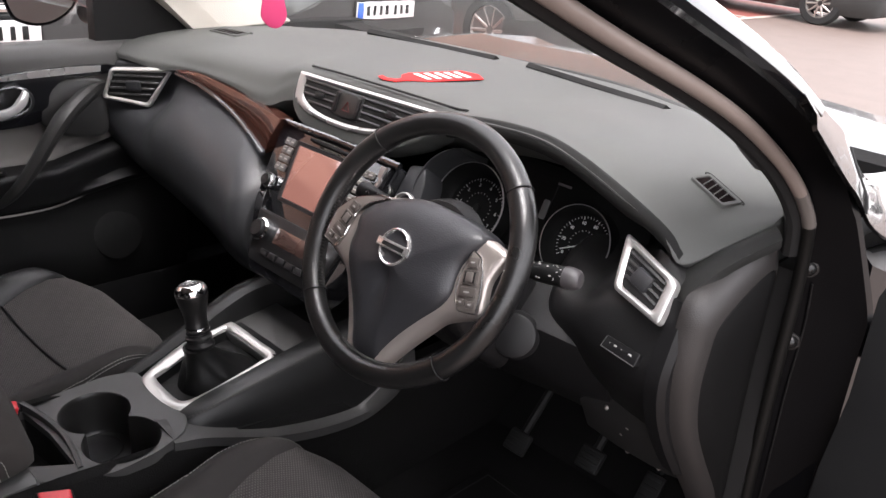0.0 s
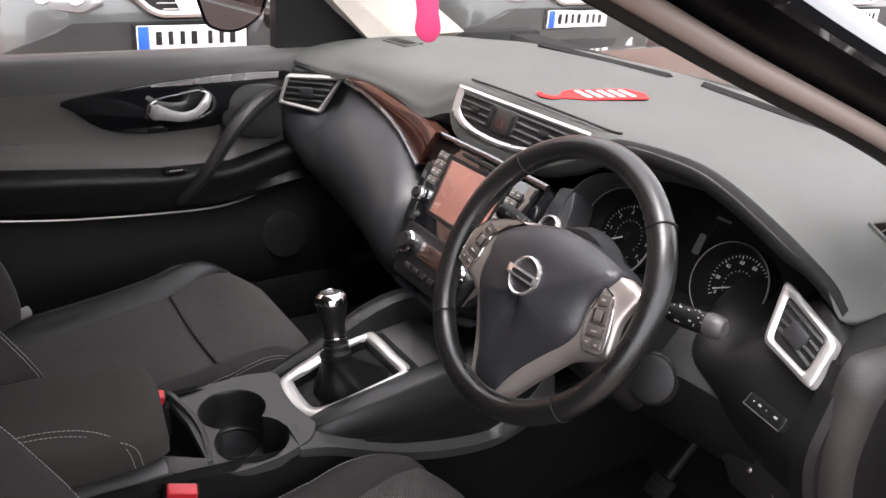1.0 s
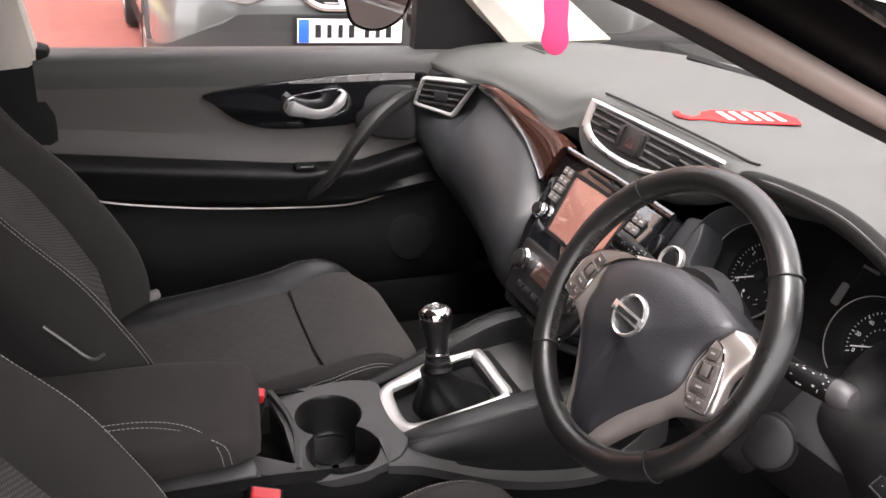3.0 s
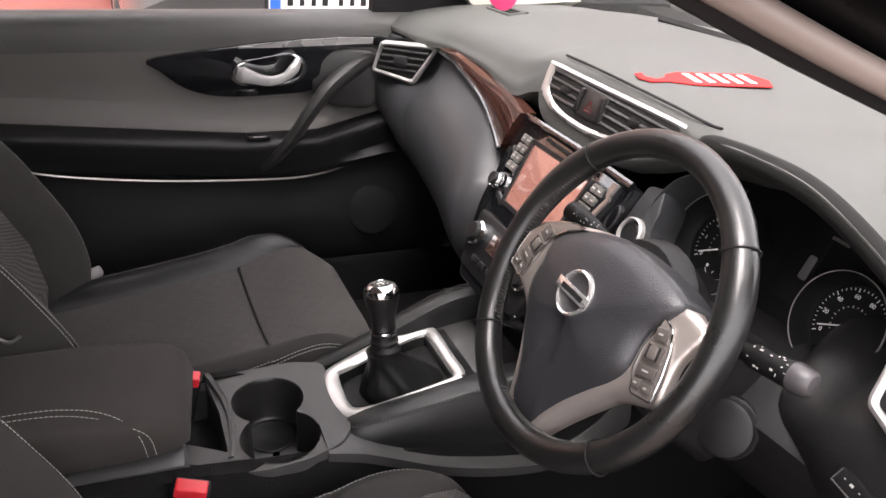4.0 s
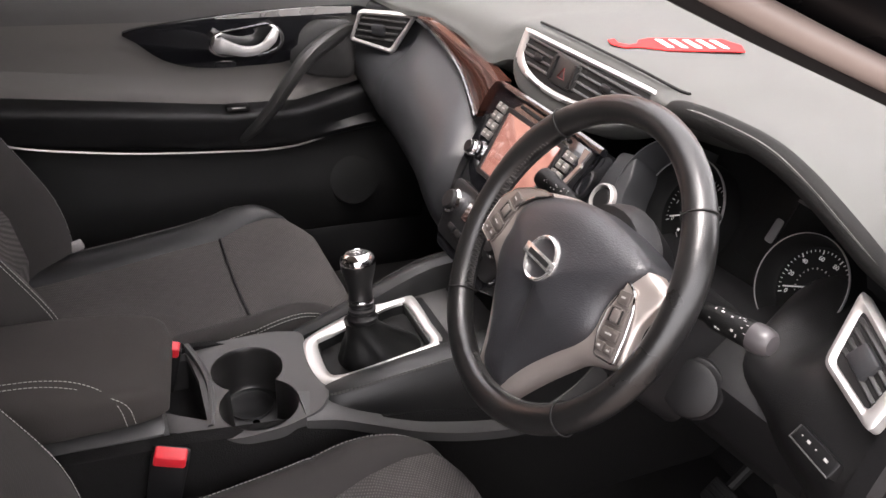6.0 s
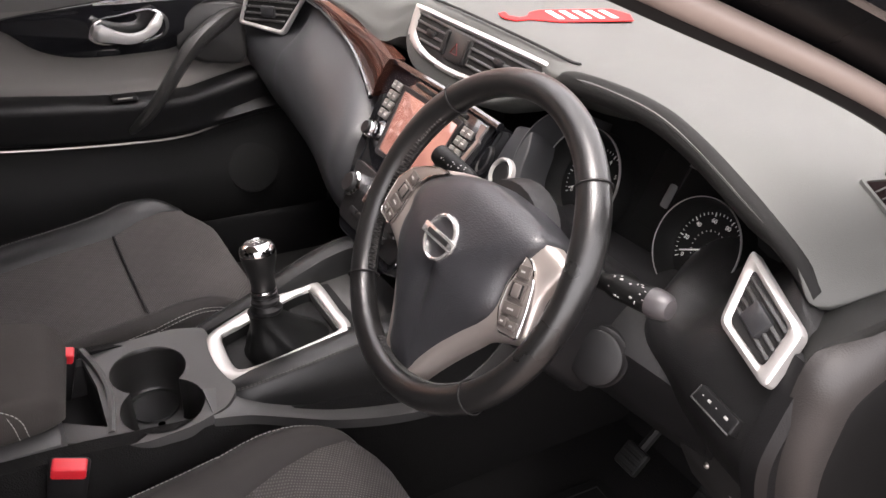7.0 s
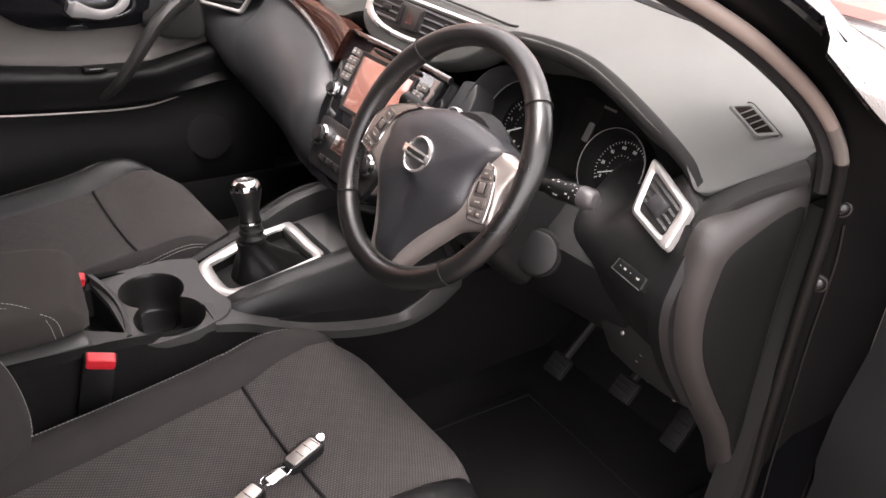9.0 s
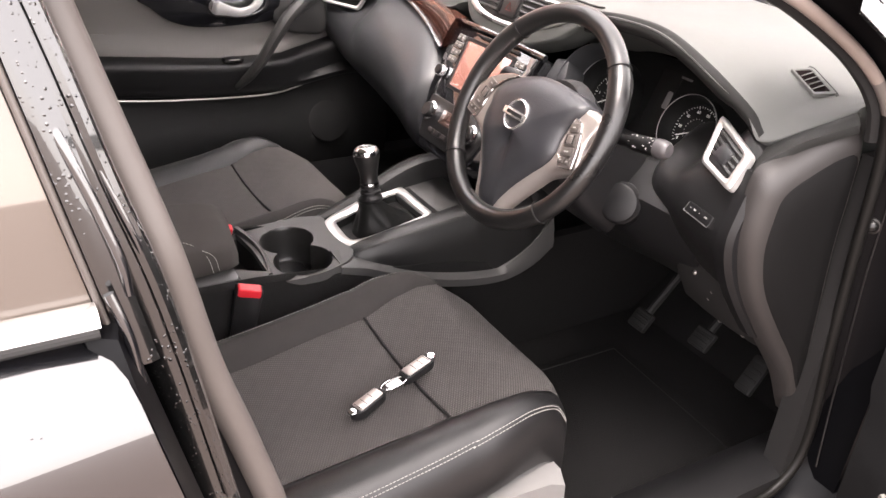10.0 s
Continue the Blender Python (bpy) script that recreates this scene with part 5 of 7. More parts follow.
# stations down a spoke: inner and outer edge with their depths
SPOKE = [(0.020, 0.060, -0.012, 0.022, 0.067, -0.018), (0.058, 0.056, -0.009, 0.062, 0.063, -0.015), (0.084, 0.050, -0.004, 0.094, 0.058, -0.010), (0.100, 0.044, 0.0, 0.122, 0.052, -0.004), (0.104, 0.036, 0.002, 0.150, 0.043, 0.000), (0.097, 0.012, 0.003, 0.146, 0.020, 0.002), (0.094, -0.008, 0.003, 0.143, 0.001, 0.002), (0.097, -0.030, 0.003, 0.148, -0.022, 0.001), (0.092, -0.046, 0.002, 0.149, -0.042, -0.002), (0.085, -0.056, 0.002, 0.118, -0.058, -0.008), (0.078, -0.067, 0.002, 0.097, -0.070, -0.010), (0.068, -0.080, 0.002, 0.084, -0.086, -0.011), (0.046, -0.110, 0.001, 0.063, -0.116, -0.011), (0.029, -0.140, -0.001, 0.046, -0.145, -0.010), (0.020, -0.161, -0.004, 0.037, -0.163, -0.010)]
# the left arm falls away from the pad in a curve
LARM = [(0.020, 0.058, -0.010, 0.022, 0.062, -0.014), (0.045, 0.052, -0.007, 0.049, 0.0575, -0.011), (0.066, 0.045, -0.003, 0.076, 0.049, -0.007), (0.085, 0.035, 0.0, 0.106, 0.0385, -0.003), (0.100, 0.023, 0.002, 0.132, 0.026, 0.0), (0.104, 0.007, 0.003, 0.149, 0.006, 0.002), (0.100, -0.010, 0.003, 0.150, -0.008, 0.002)] + SPOKE[7:]
SPOKEM = plain("satin_spoke_paint", (0.48, 0.43, 0.40), 0.36, metal=0.7, vary=0.08)
KEYP = plain("key_plate_grey", (0.20, 0.178, 0.165), 0.36, metal=0.5)
SWITCHP = plain("switch_grey", (0.10, 0.087, 0.080), 0.42, metal=0.3)
for s in (1, -1):
    rows = []
    for row in curve([np.array(r) for r in (SPOKE[3:] if s > 0 else LARM)], 4):
        a, b = np.array((s * row[0], row[1])), np.array((s * row[3], row[4]))
        ring = [onw(*(a * (1 - t) + b * t), row[2] * (1 - t) + row[5] * t + bulge) for t, bulge in ((0, 0), (0.25, 0.002), (0.5, 0.003), (0.75, 0.0022), (0.93, 0.0), (1.0, -0.004))]
        rows.append(ring + [onw(b[0] * 0.99, b[1] * 0.99, row[5] - 0.012), onw(a[0], a[1], row[2] - 0.012)])
    sp = part("spoke", skin(rows), SPOKEM, sw, "silver spoke trim", angle=60)
    face_ = [(0.106, 0.031), (0.121, 0.026), (0.132, 0.010), (0.141, -0.014), (0.1475, -0.040), (0.120, -0.046), (0.106, -0.026), (0.102, -0.004)] if s > 0 else [(0.060, 0.0475), (0.080, 0.0455), (0.106, 0.0365), (0.129, 0.0245), (0.1455, 0.004), (0.1475, -0.018), (0.1475, -0.040), (0.120, -0.046), (0.112, -0.026), (0.110, -0.004), (0.108, 0.012), (0.092, 0.030)]
    kp = [np.array((s * a, b)) for a, b in rounded(face_, 0.004)]
    kpl = part("key_plate", slab(kp, WM @ Matrix.Translation((0, 0, 0.0085)), 0.006, 0.0012), KEYP, sp, "grey-brown switch plate")
    part("plate_rim", tube([onw(p[0], p[1], 0.0082) for p in kp], 0.0010, 6, closed=True), CHROME, kpl)
    for (a, b, w, h) in ((0.1145, 0.0165, 0.016, 0.013), (0.1190, -0.002, 0.022, 0.018), (0.1240, -0.020, 0.024, 0.012), (0.1215, -0.0345, 0.0115, 0.009), (0.1355, -0.0325, 0.0115, 0.009)):
        mm = WM @ Matrix.Translation((s * a, b, 0.0095)) @ Matrix.Rotation(s * 0.26, 4, "Z")
        bt = part("switch", brick(mm, w, h, 0.004, 0.0012), SWITCHP, sp)
        if h > 0.015:
            part("rocker", brick(mm @ Matrix.Translation((0, 0, 0.002)), 0.011, 0.013, 0.004, 0.002), KEYP, bt)
            for q in (-1, 1):
                part("rocker_slot", brick(mm @ Matrix.Translation((q * 0.007, 0, 0.0012)), 0.0025, 0.014, 0.003, 0.0005), DARK, bt)
        else:
            part("sign", brick(mm @ Matrix.Translation((0, 0, 0.0022)), w * 0.35, 0.0018, 0.0006, 0), GREYI, bt)
# a plain round chrome badge with a bar across
BADGEM = plain("badge_chrome", (0.78, 0.77, 0.76), 0.16, metal=0.85, vary=0.03)
bd = part("badge", lathe([(0.0213, -0.001), (0.0220, 0.0032), (0.0238, 0.0045), (0.0257, 0.0032), (0.0265, -0.001)], WM @ Matrix.Translation((0, -0.009, 0.0262)), 40), BADGEM, pad, "round chrome badge")
part("bar", brick(WM @ Matrix.Translation((0, -0.009, 0.0294)), 0.060, 0.0125, 0.004, 0.001), BADGEM, bd)
part("bar_print", brick(WM @ Matrix.Translation((0, -0.009, 0.0313)), 0.040, 0.0055, 0.0006, 0), DARK, bd)
# column shroud and stalks
GREYCAP = plain("grey_cap", (0.05, 0.046, 0.048), 0.4)
cl = empty("steering_column", "black steering column shroud with two stalks", "steering column")
rows = []
for w, hw, hh, dy in ((-0.055, 0.06, 0.055, -0.01), (-0.09, 0.07, 0.065, -0.02), (-0.15, 0.075, 0.075, -0.03), (-0.22, 0.075, 0.08, -0.04)):
    rows.append([onw(a, b + dy, w) for a, b in rounded([(-hw, hh), (hw, hh), (hw * 1.05, -hh), (-hw * 1.05, -hh)], 0.03)])
part("shroud", skin(rows), PLASTIC, cl)
for s in (1, -1):
    a, b = (Vector((0.48, 0.115, 0.965)), Vector((0.612, 0.134, 0.981))) if s > 0 else (Vector((0.370, 0.112, 0.968)), Vector((0.222, 0.099, 0.994)))
    d = b - a
    p = [a + d * t for t in (0, 0.45, 0.5, 0.55, 0.9, 0.97, 1.0)]
    st = part("stalk", tube(p, [0.010, 0.010, 0.0125, 0.0135, 0.0145, 0.013, 0.006], 16), BOOTL, cl, "black control stalk")
    bm = bmesh.new()
    dn = d.normalized()
    side = Vector((0, -0.8, 0.6))
    side = (side - dn * side.dot(dn)).normalized()
    up2 = dn.cross(side)
    rs = random.Random(5 if s > 0 else 8)
    for k in range(16):
        t, j = 0.52 + 0.34 * rs.random(), rs.uniform(-0.9, 0.9)
        q = side * math.cos(j) + up2 * math.sin(j)
        mm = axes(a + d * t + q * 0.0143, dn, q.cross(dn))
        brick(mm, rs.uniform(0.001, 0.0035), rs.uniform(0.0006, 0.0022), 0.0006, 0, bm)
    if s > 0:
        cq = dn.to_track_quat("Z", "Y").to_matrix().to_4x4()
        cq.translation = b
        part("end_cap", lathe([(0.0, 0.003), (0.010, 0.002), (0.0135, -0.002), (0.0152, -0.012), (0.0152, -0.02)], cq, 20), GREYCAP, st, "grey end cap")
    part("signs", bm, GREYI, st, "small white signs", smooth=False)

# ---------------------------------------------------------------- centre console
con = empty("centre_console", "grey and black centre console with cup holders", "console")
# deck with the two cup holes and the bin, as a plate with real openings
CM = axes((0.065, -0.24, 0.638), (1, 0, 0), (0, 1, 0.05))


def deck_with_holes(outline, holes, m, depth=0.02):
    """A plate whose holes are cut through; filled by triangles."""
    bm = bmesh.new()
    edges = []
    for pts in [outline] + holes:
        vs = [bm.verts.new((*p, 0)) for p in pts]
        edges += [bm.edges.new((vs[i], vs[(i + 1) % len(vs)])) for i in range(len(vs))]
    bmesh.ops.triangle_fill(bm, use_beauty=True, use_dissolve=False, edges=edges)
    r = bmesh.ops.extrude_face_region(bm, geom=bm.faces[:])
    vs = [g for g in r["geom"] if isinstance(g, bmesh.types.BMVert)]
    bmesh.ops.translate(bm, verts=vs, vec=(0, 0, -depth))
    bmesh.ops.transform(bm, matrix=m, verts=bm.verts)
    return bm


cups = [np.array((-0.025 + 0.0525 * math.cos(a), -0.015 + 0.0525 * math.sin(a))) for a in np.linspace(0.70, 2 * math.pi - 0.70, 26)] + [np.array((0.062 + 0.0555 * math.cos(a), -0.015 + 0.0555 * math.sin(a))) for a in math.pi + np.linspace(0.66, 2 * math.pi - 0.66, 26)]
binh = rounded([(-0.096, -0.094), (-0.02, -0.086), (0.071, -0.089), (0.036, -0.137), (0.025, -0.172), (-0.10, -0.172)], 0.004)
deck = [(-0.112, -0.18), (0.060, -0.18), (0.088, -0.118), (0.116, -0.082), (0.124, -0.05), (0.122, 0.01), (0.106, 0.062), (0.076, 0.085), (-0.09, 0.085), (-0.108, 0.04)]
part("cup_deck", deck_with_holes(rounded(deck, 0.014), [cups, binh], CM, 0.018), GREYP, con, "grey moulded deck with two cup holders", angle=30)
cc = np.mean(cups, axis=0)
CUPP = plain("cup_well_plastic", (0.014, 0.0135, 0.013), 0.32, vary=0.2, spec=0.5)
wall = [[CM @ Vector((*(cc + (p - cc) * k), w)) for p in cups] for k, w in ((1.012, 0.0012), (0.998, -0.001), (0.985, -0.006), (0.97, -0.03), (0.94, -0.066), (0.90, -0.071), (0.1, -0.072))]
wl_ = part("cup_holder", skin(wall, caps=False), CUPP, con, "black double cup well", angle=50)
for u, v in ((-0.025, -0.015), (0.062, -0.015)):
    part("cup_base", lathe([(0.0, 0.0), (0.030, 0.0), (0.034, 0.002), (0.036, 0.0)], CM @ Matrix.Translation((u, v, -0.0705)), 24), PLASTIC, wl_, "ringed base of the cup well")
cb = np.mean(binh, axis=0)
wall = [[CM @ Vector((*p, w)) for p in cb + (np.array(binh) - cb) * k] for k, w in ((1.01, 0.0), (0.97, -0.05), (0.9, -0.06), (0.1, -0.06))]
part("bin_well", skin(wall, caps=False), DARK, con, "dark open bin")
# raised divider between the bin and the cups
rows = []
for u in np.linspace(-0.104, 0.084, 14):
    q = (u + 0.104) / 0.188
    h = 0.010 * (1 - q) + 0.0025
    v = -0.090 + 0.015 * math.sin(math.pi * q) + 0.004 * q
    rows.append([CM @ Vector((u, v + 0.005, -0.006)), CM @ Vector((u, v + 0.0035, h - 0.001)), CM @ Vector((u, v, h + 0.001)), CM @ Vector((u, v - 0.0045, h)), CM @ Vector((u, v - 0.006, -0.006))])
part("divider", skin(rows), GREYP, con, "curved grey divider")
# console flanks
for s, lab in ((1, "side"), (-1, "side")):
    rows = []
    for y, x, z1 in ((-0.75, 0.118, 0.64), (-0.5, 0.120, 0.64), (-0.36, 0.122, 0.637), (-0.29, 0.125, 0.632), (-0.22, 0.124, 0.625), (-0.12, 0.112, 0.605), (0.02, 0.110, 0.59), (0.16, 0.110, 0.58), (0.30, 0.105, 0.58), (0.78, 0.095, 0.58)):
        xx = 0.065 + s * x
        rows.append([(xx - s * 0.025, y, z1 + 0.006), (xx - s * 0.006, y, z1 + 0.002), (xx, y, z1 - 0.012), (xx + s * 0.008, y, z1 - 0.10), (xx + s * 0.004, y, 0.32), (xx - s * 0.03, y, 0.32)])
    part("flank", skin([[tuple(p) for p in r] for r in rows]), CARPET, con, "dark carpeted console side")
# grey sweeping lip along the flank towards the footwell
lip = curve([(0.176, -0.20, 0.632), (0.174, -0.15, 0.618), (0.178, -0.10, 0.599), (0.186, -0.03, 0.574), (0.190, 0.05, 0.553), (0.190, 0.13, 0.540), (0.188, 0.19, 0.540), (0.184, 0.25, 0.557), (0.178, 0.30, 0.586)], 6)
rows = []
for p in lip:
    up_ = 0.010 + 0.045 * max(0.0, (p[1] - 0.16) / 0.14)
    rows.append([p + np.array(o) for o in ((-0.05, 0, up_ + 0.004), (-0.004, 0, up_), (0.006, 0, 0.004), (0.005, 0, -0.013), (-0.05, 0, -0.016))])
part("flank_lip", skin(rows), GREYP, con, "grey sweeping lip")
# stitched pads beside the gear lever
PADS = {1: ((-0.172, 0.058, 0.624, 0.006, 0.004, 0.616), (-0.164, 0.062, 0.632, 0.014, 0.008, 0.606), (-0.14, 0.070, 0.640, 0.020, 0.011, 0.600), (-0.06, 0.075, 0.656, 0.023, 0.012, 0.582), (0.05, 0.075, 0.672, 0.026, 0.012, 0.556), (0.15, 0.077, 0.688, 0.028, 0.012, 0.548), (0.24, 0.080, 0.700, 0.028, 0.012, 0.566), (0.30, 0.080, 0.700, 0.02, 0.012, 0.59)), -1: ((-0.172, 0.112, 0.606, 0.006, 0.004, 0.60), (-0.164, 0.114, 0.612, 0.012, 0.008, 0.595), (-0.14, 0.116, 0.620, 0.018, 0.012, 0.59), (-0.06, 0.120, 0.650, 0.022, 0.013, 0.58), (0.05, 0.124, 0.698, 0.024, 0.013, 0.565), (0.12, 0.124, 0.712, 0.024, 0.013, 0.555), (0.20, 0.120, 0.712, 0.022, 0.012, 0.56), (0.28, 0.115, 0.700, 0.018, 0.012, 0.58))}
for s in (1, -1):
    rows = []
    for y, x, z, w, h, low in PADS[s]:
        xx = 0.062 + s * x
        rows.append([(xx + s * a, y, b) for a, b in ((-w, z - h * 0.6), (-w * 0.8, z + h * 0.5), (-w * 0.2, z + h * 0.8), (w * 0.6, z + h * 0.6), (w * 1.0, z), (w * 1.25, z * 0.5 + low * 0.5), (w * 1.35, low), (-w, low))])
    dense = [np.array([v for p in r for v in p]) for r in rows]
    rows = [[tuple(r[i : i + 3]) for i in range(0, len(r), 3)] for r in curve(dense, 3)]
    pd = part("knee_pad", skin(rows), KNEEP, con, "stitched black leather pad", angle=50)
    for off in (0.25, 0.45):
        seam([Vector(r[3]) * (1 - off) + Vector(r[4]) * off + Vector((s * 0.0008, 0, 0.001)) for r in rows[2:-2]], pd, PADST)
# gear surround: a satin frame
GM = axes((0.05, -0.06, 0.655), (1, 0, 0), (0, 1, 0.13))
GO = [(-0.030, -0.108), (0.006, -0.113), (0.045, -0.109), (0.076, -0.094), (0.074, -0.05), (0.068, 0.0), (0.062, 0.06), (0.053, 0.099), (0.0, 0.102), (-0.084, 0.103), (-0.100, 0.088), (-0.102, 0.046), (-0.090, -0.008), (-0.067, -0.072), (-0.052, -0.098)]
GI = [(-0.036, -0.080), (0.006, -0.0845), (0.045, -0.083), (0.055, -0.068), (0.057, -0.04), (0.055, 0.0), (0.050, 0.055), (0.042, 0.081), (0.0, 0.083), (-0.070, 0.084), (-0.079, 0.072), (-0.076, 0.045), (-0.064, 0.0), (-0.048, -0.050), (-0.043, -0.070)]
go, gi = loop(GO, 4), loop(GI, 4)
part("gear_frame", band(go, gi, GM, 0.03, 0.003, 0.002), SILVER, con, "satin silver frame round the gear lever")
rows = [[GM @ Vector((*(np.array(p) * k), w)) for p in gi] for k, w in ((1.02, -0.002), (0.95, -0.022), (0.5, -0.026), (0.05, -0.026))]
part("gear_well", skin(rows, caps=False), BOOTL, con, "black leather round the boot's foot")
part("console_front", slab(rounded([(-0.115, 0.08), (0.09, 0.08), (0.085, 0.20), (-0.12, 0.20)], 0.01), GM @ Matrix.Translation((0, 0, -0.004)), 0.03, 0.003), GREYP, con, "grey deck in front of the lever")
part("tray", skin([[(0.0 - 0.03 + 0.0, y, z), (0.16, y, z), (0.16, y, z - 0.05), (-0.03, y, z - 0.05)] for y, z in ((0.03, 0.668), (0.12, 0.66), (0.3, 0.665))]), PLASTIC, con, "black tray in front of the lever")
part("tray_back", brick(pose(0.06, 0.24, 0.70, 30, 0, 0), 0.24, 0.02, 0.16, 0.008), DARK, con)
part("socket", lathe([(0.0, 0.006), (0.012, 0.006), (0.015, 0.003), (0.016, 0)], axes((0.10, 0.215, 0.715), (1, 0, 0), (0, 0.3, 0.9)), 20), PLASTIC, con, "round power socket")

gear = empty("gear_lever", "black gear lever with a chrome-topped knob and leather boot", "gear lever")
rows = []
for t in np.linspace(0, 1, 14):
    cu, cv_ = 0.0 + 0.002 * t, 0.010 - 0.030 * t
    ease = (1 - t) ** 1.5
    ring = []
    for k in range(36):
        a = 2 * math.pi * k / 36
        ru, rv = 0.0215 + 0.034 * ease, 0.0215 + 0.046 * ease
        fold = 1 + (0.13 * math.sin(5 * a + 0.8) + 0.06 * math.sin(9 * a + 5 * t)) * math.sin(math.pi * min(1.0, t * 1.15)) * (1 - t)
        ring.append(GM @ Vector((cu + ru * fold * math.cos(a), cv_ + rv * fold * math.sin(a), -0.024 + 0.073 * t**0.92)))
    rows.append(ring)
part("boot", skin(rows), BOOTL, gear, "creased black leather boot", angle=70)
gb, gt = Vector((0.052, -0.078, 0.700)), Vector((0.034, -0.083, 0.803))
ax = (gt - gb).normalized()
q = ax.to_track_quat("Z", "Y").to_matrix().to_4x4()
q.translation = gb
part("collar", lathe([(0.0205, -0.004), (0.0235, 0.0), (0.0240, 0.004), (0.0205, 0.008), (0.0190, 0.011), (0.0215, 0.0135), (0.0215, 0.018), (0.0175, 0.0205), (0.0170, 0.023), (0.0195, 0.025), (0.0195, 0.028), (0.015, 0.030)], q, 28), PLASTIC, gear, "ribbed black collar")
part("ring", lathe([(0.012, 0.029), (0.0195, 0.030), (0.0200, 0.032), (0.0192, 0.0345), (0.012, 0.036)], q, 28), CHROME, gear)
rings = []
for r, h in curve([(0.0178, 0.036), (0.0172, 0.046), (0.0188, 0.060), (0.0228, 0.076), (0.0252, 0.089), (0.0250, 0.097), (0.0225, 0.1035), (0.0170, 0.1075), (0.008, 0.1095), (0.0, 0.110)], 3):
    rings.append([q @ Vector((max(r, 1e-5) * math.cos(a) * 1.06, max(r, 1e-5) * math.sin(a), h)) for a in np.linspace(0, 2 * math.pi, 28, endpoint=False)])
kn = part("knob", skin(rings), LEATHER, gear, "smooth black knob")
qk = q @ Matrix.Diagonal((1.06, 1, 1, 1))
cp_ = part("shift_plate", lathe([(0.0256, 0.0925), (0.0258, 0.097), (0.0236, 0.1035), (0.0195, 0.1075), (0.0165, 0.1088), (0.0160, 0.1075)], qk, 32), CHROME, kn, "chrome rim of the shift plate")
for a_, b_, la, lb in ((-0.007, 0, 0.0014, 0.016), (0.0, 0, 0.0014, 0.016), (0.007, 0, 0.0014, 0.016), (0, 0, 0.0150, 0.0014)):
    part("shift_sign", brick(q @ Matrix.Translation((a_, b_, 0.1096 - abs(a_) * 0.11)), la, lb, 0.0012, 0.0003), ICON, cp_)

# armrest box
arm = empty("armrest_box", "dark cloth armrest on the centre console", "armrest")
rows = []
for y, z1, hw in ((-0.352, 0.668, 0.075), (-0.36, 0.692, 0.092), (-0.375, 0.704, 0.099), (-0.41, 0.712, 0.103), (-0.50, 0.72, 0.105), (-0.64, 0.722, 0.105), (-0.76, 0.722, 0.105)):
    cxx = 0.045
    rows.append([(cxx + a, y - 0.042 * max(0.0, (cxx + a - 0.02) / 0.13) ** 2 * min(1.0, (y + 0.76) / 0.3), b) for a, b in rounded([(-hw, z1), (hw, z1), (hw + 0.004, 0.652), (-hw - 0.004, 0.652)], 0.022, 4)])
al = part("lid", skin(rows), LIDC, arm, "padded cloth lid", angle=60)
part("box", brick(pose(0.05, -0.58, 0.55), 0.225, 0.40, 0.2, 0.02), GREYP, arm, "grey box under the lid")
for off in (0.0, 0.011):
    seam(curve([(0.094 + off, -0.72, 0.7228 - off * 0.1), (0.096 + off, -0.57, 0.7228 - off * 0.1), (0.103 + off, -0.515, 0.7215 - off * 0.2), (0.118 + off, -0.478 + off * 0.3, 0.7185 - off * 0.4), (0.137 + off * 0.8, -0.450 + off, 0.7085 - off * 0.5), (0.1495 + off * 0.1, -0.437 + off, 0.690), (0.1525, -0.432 + off, 0.668)], 6), al)
# buckles
bk = empty("seat_belt_buckle", "black seat belt buckle with a red button", "buckle", group="buckles")
bkm = axes((0.205, -0.388, 0.634), (0.25, 1, -0.2), (0.0, -0.1, 1))
part("housing", slab(rounded([(-0.024, 0.018), (0.024, 0.018), (0.021, -0.085), (-0.021, -0.085)], 0.006), bkm @ Matrix.Translation((0, 0, 0.010)), 0.022, 0.003), PLASTIC, bk)
part("button", slab(rounded([(-0.0205, 0.0205), (0.0205, 0.0205), (0.0205, 0.004), (-0.0205, 0.004)], 0.004), bkm @ Matrix.Translation((0, 0, 0.0125)), 0.020, 0.003), REDB, bk, "red release button")
part("strap", brick(bkm @ Matrix.Translation((0, -0.11, 0.0)), 0.03, 0.06, 0.008, 0.003), DARK, bk)
copy_thing(bk, pose(-0.250, 0.016, 0.004, 0, 0, 2))

# ---------------------------------------------------------------- seats


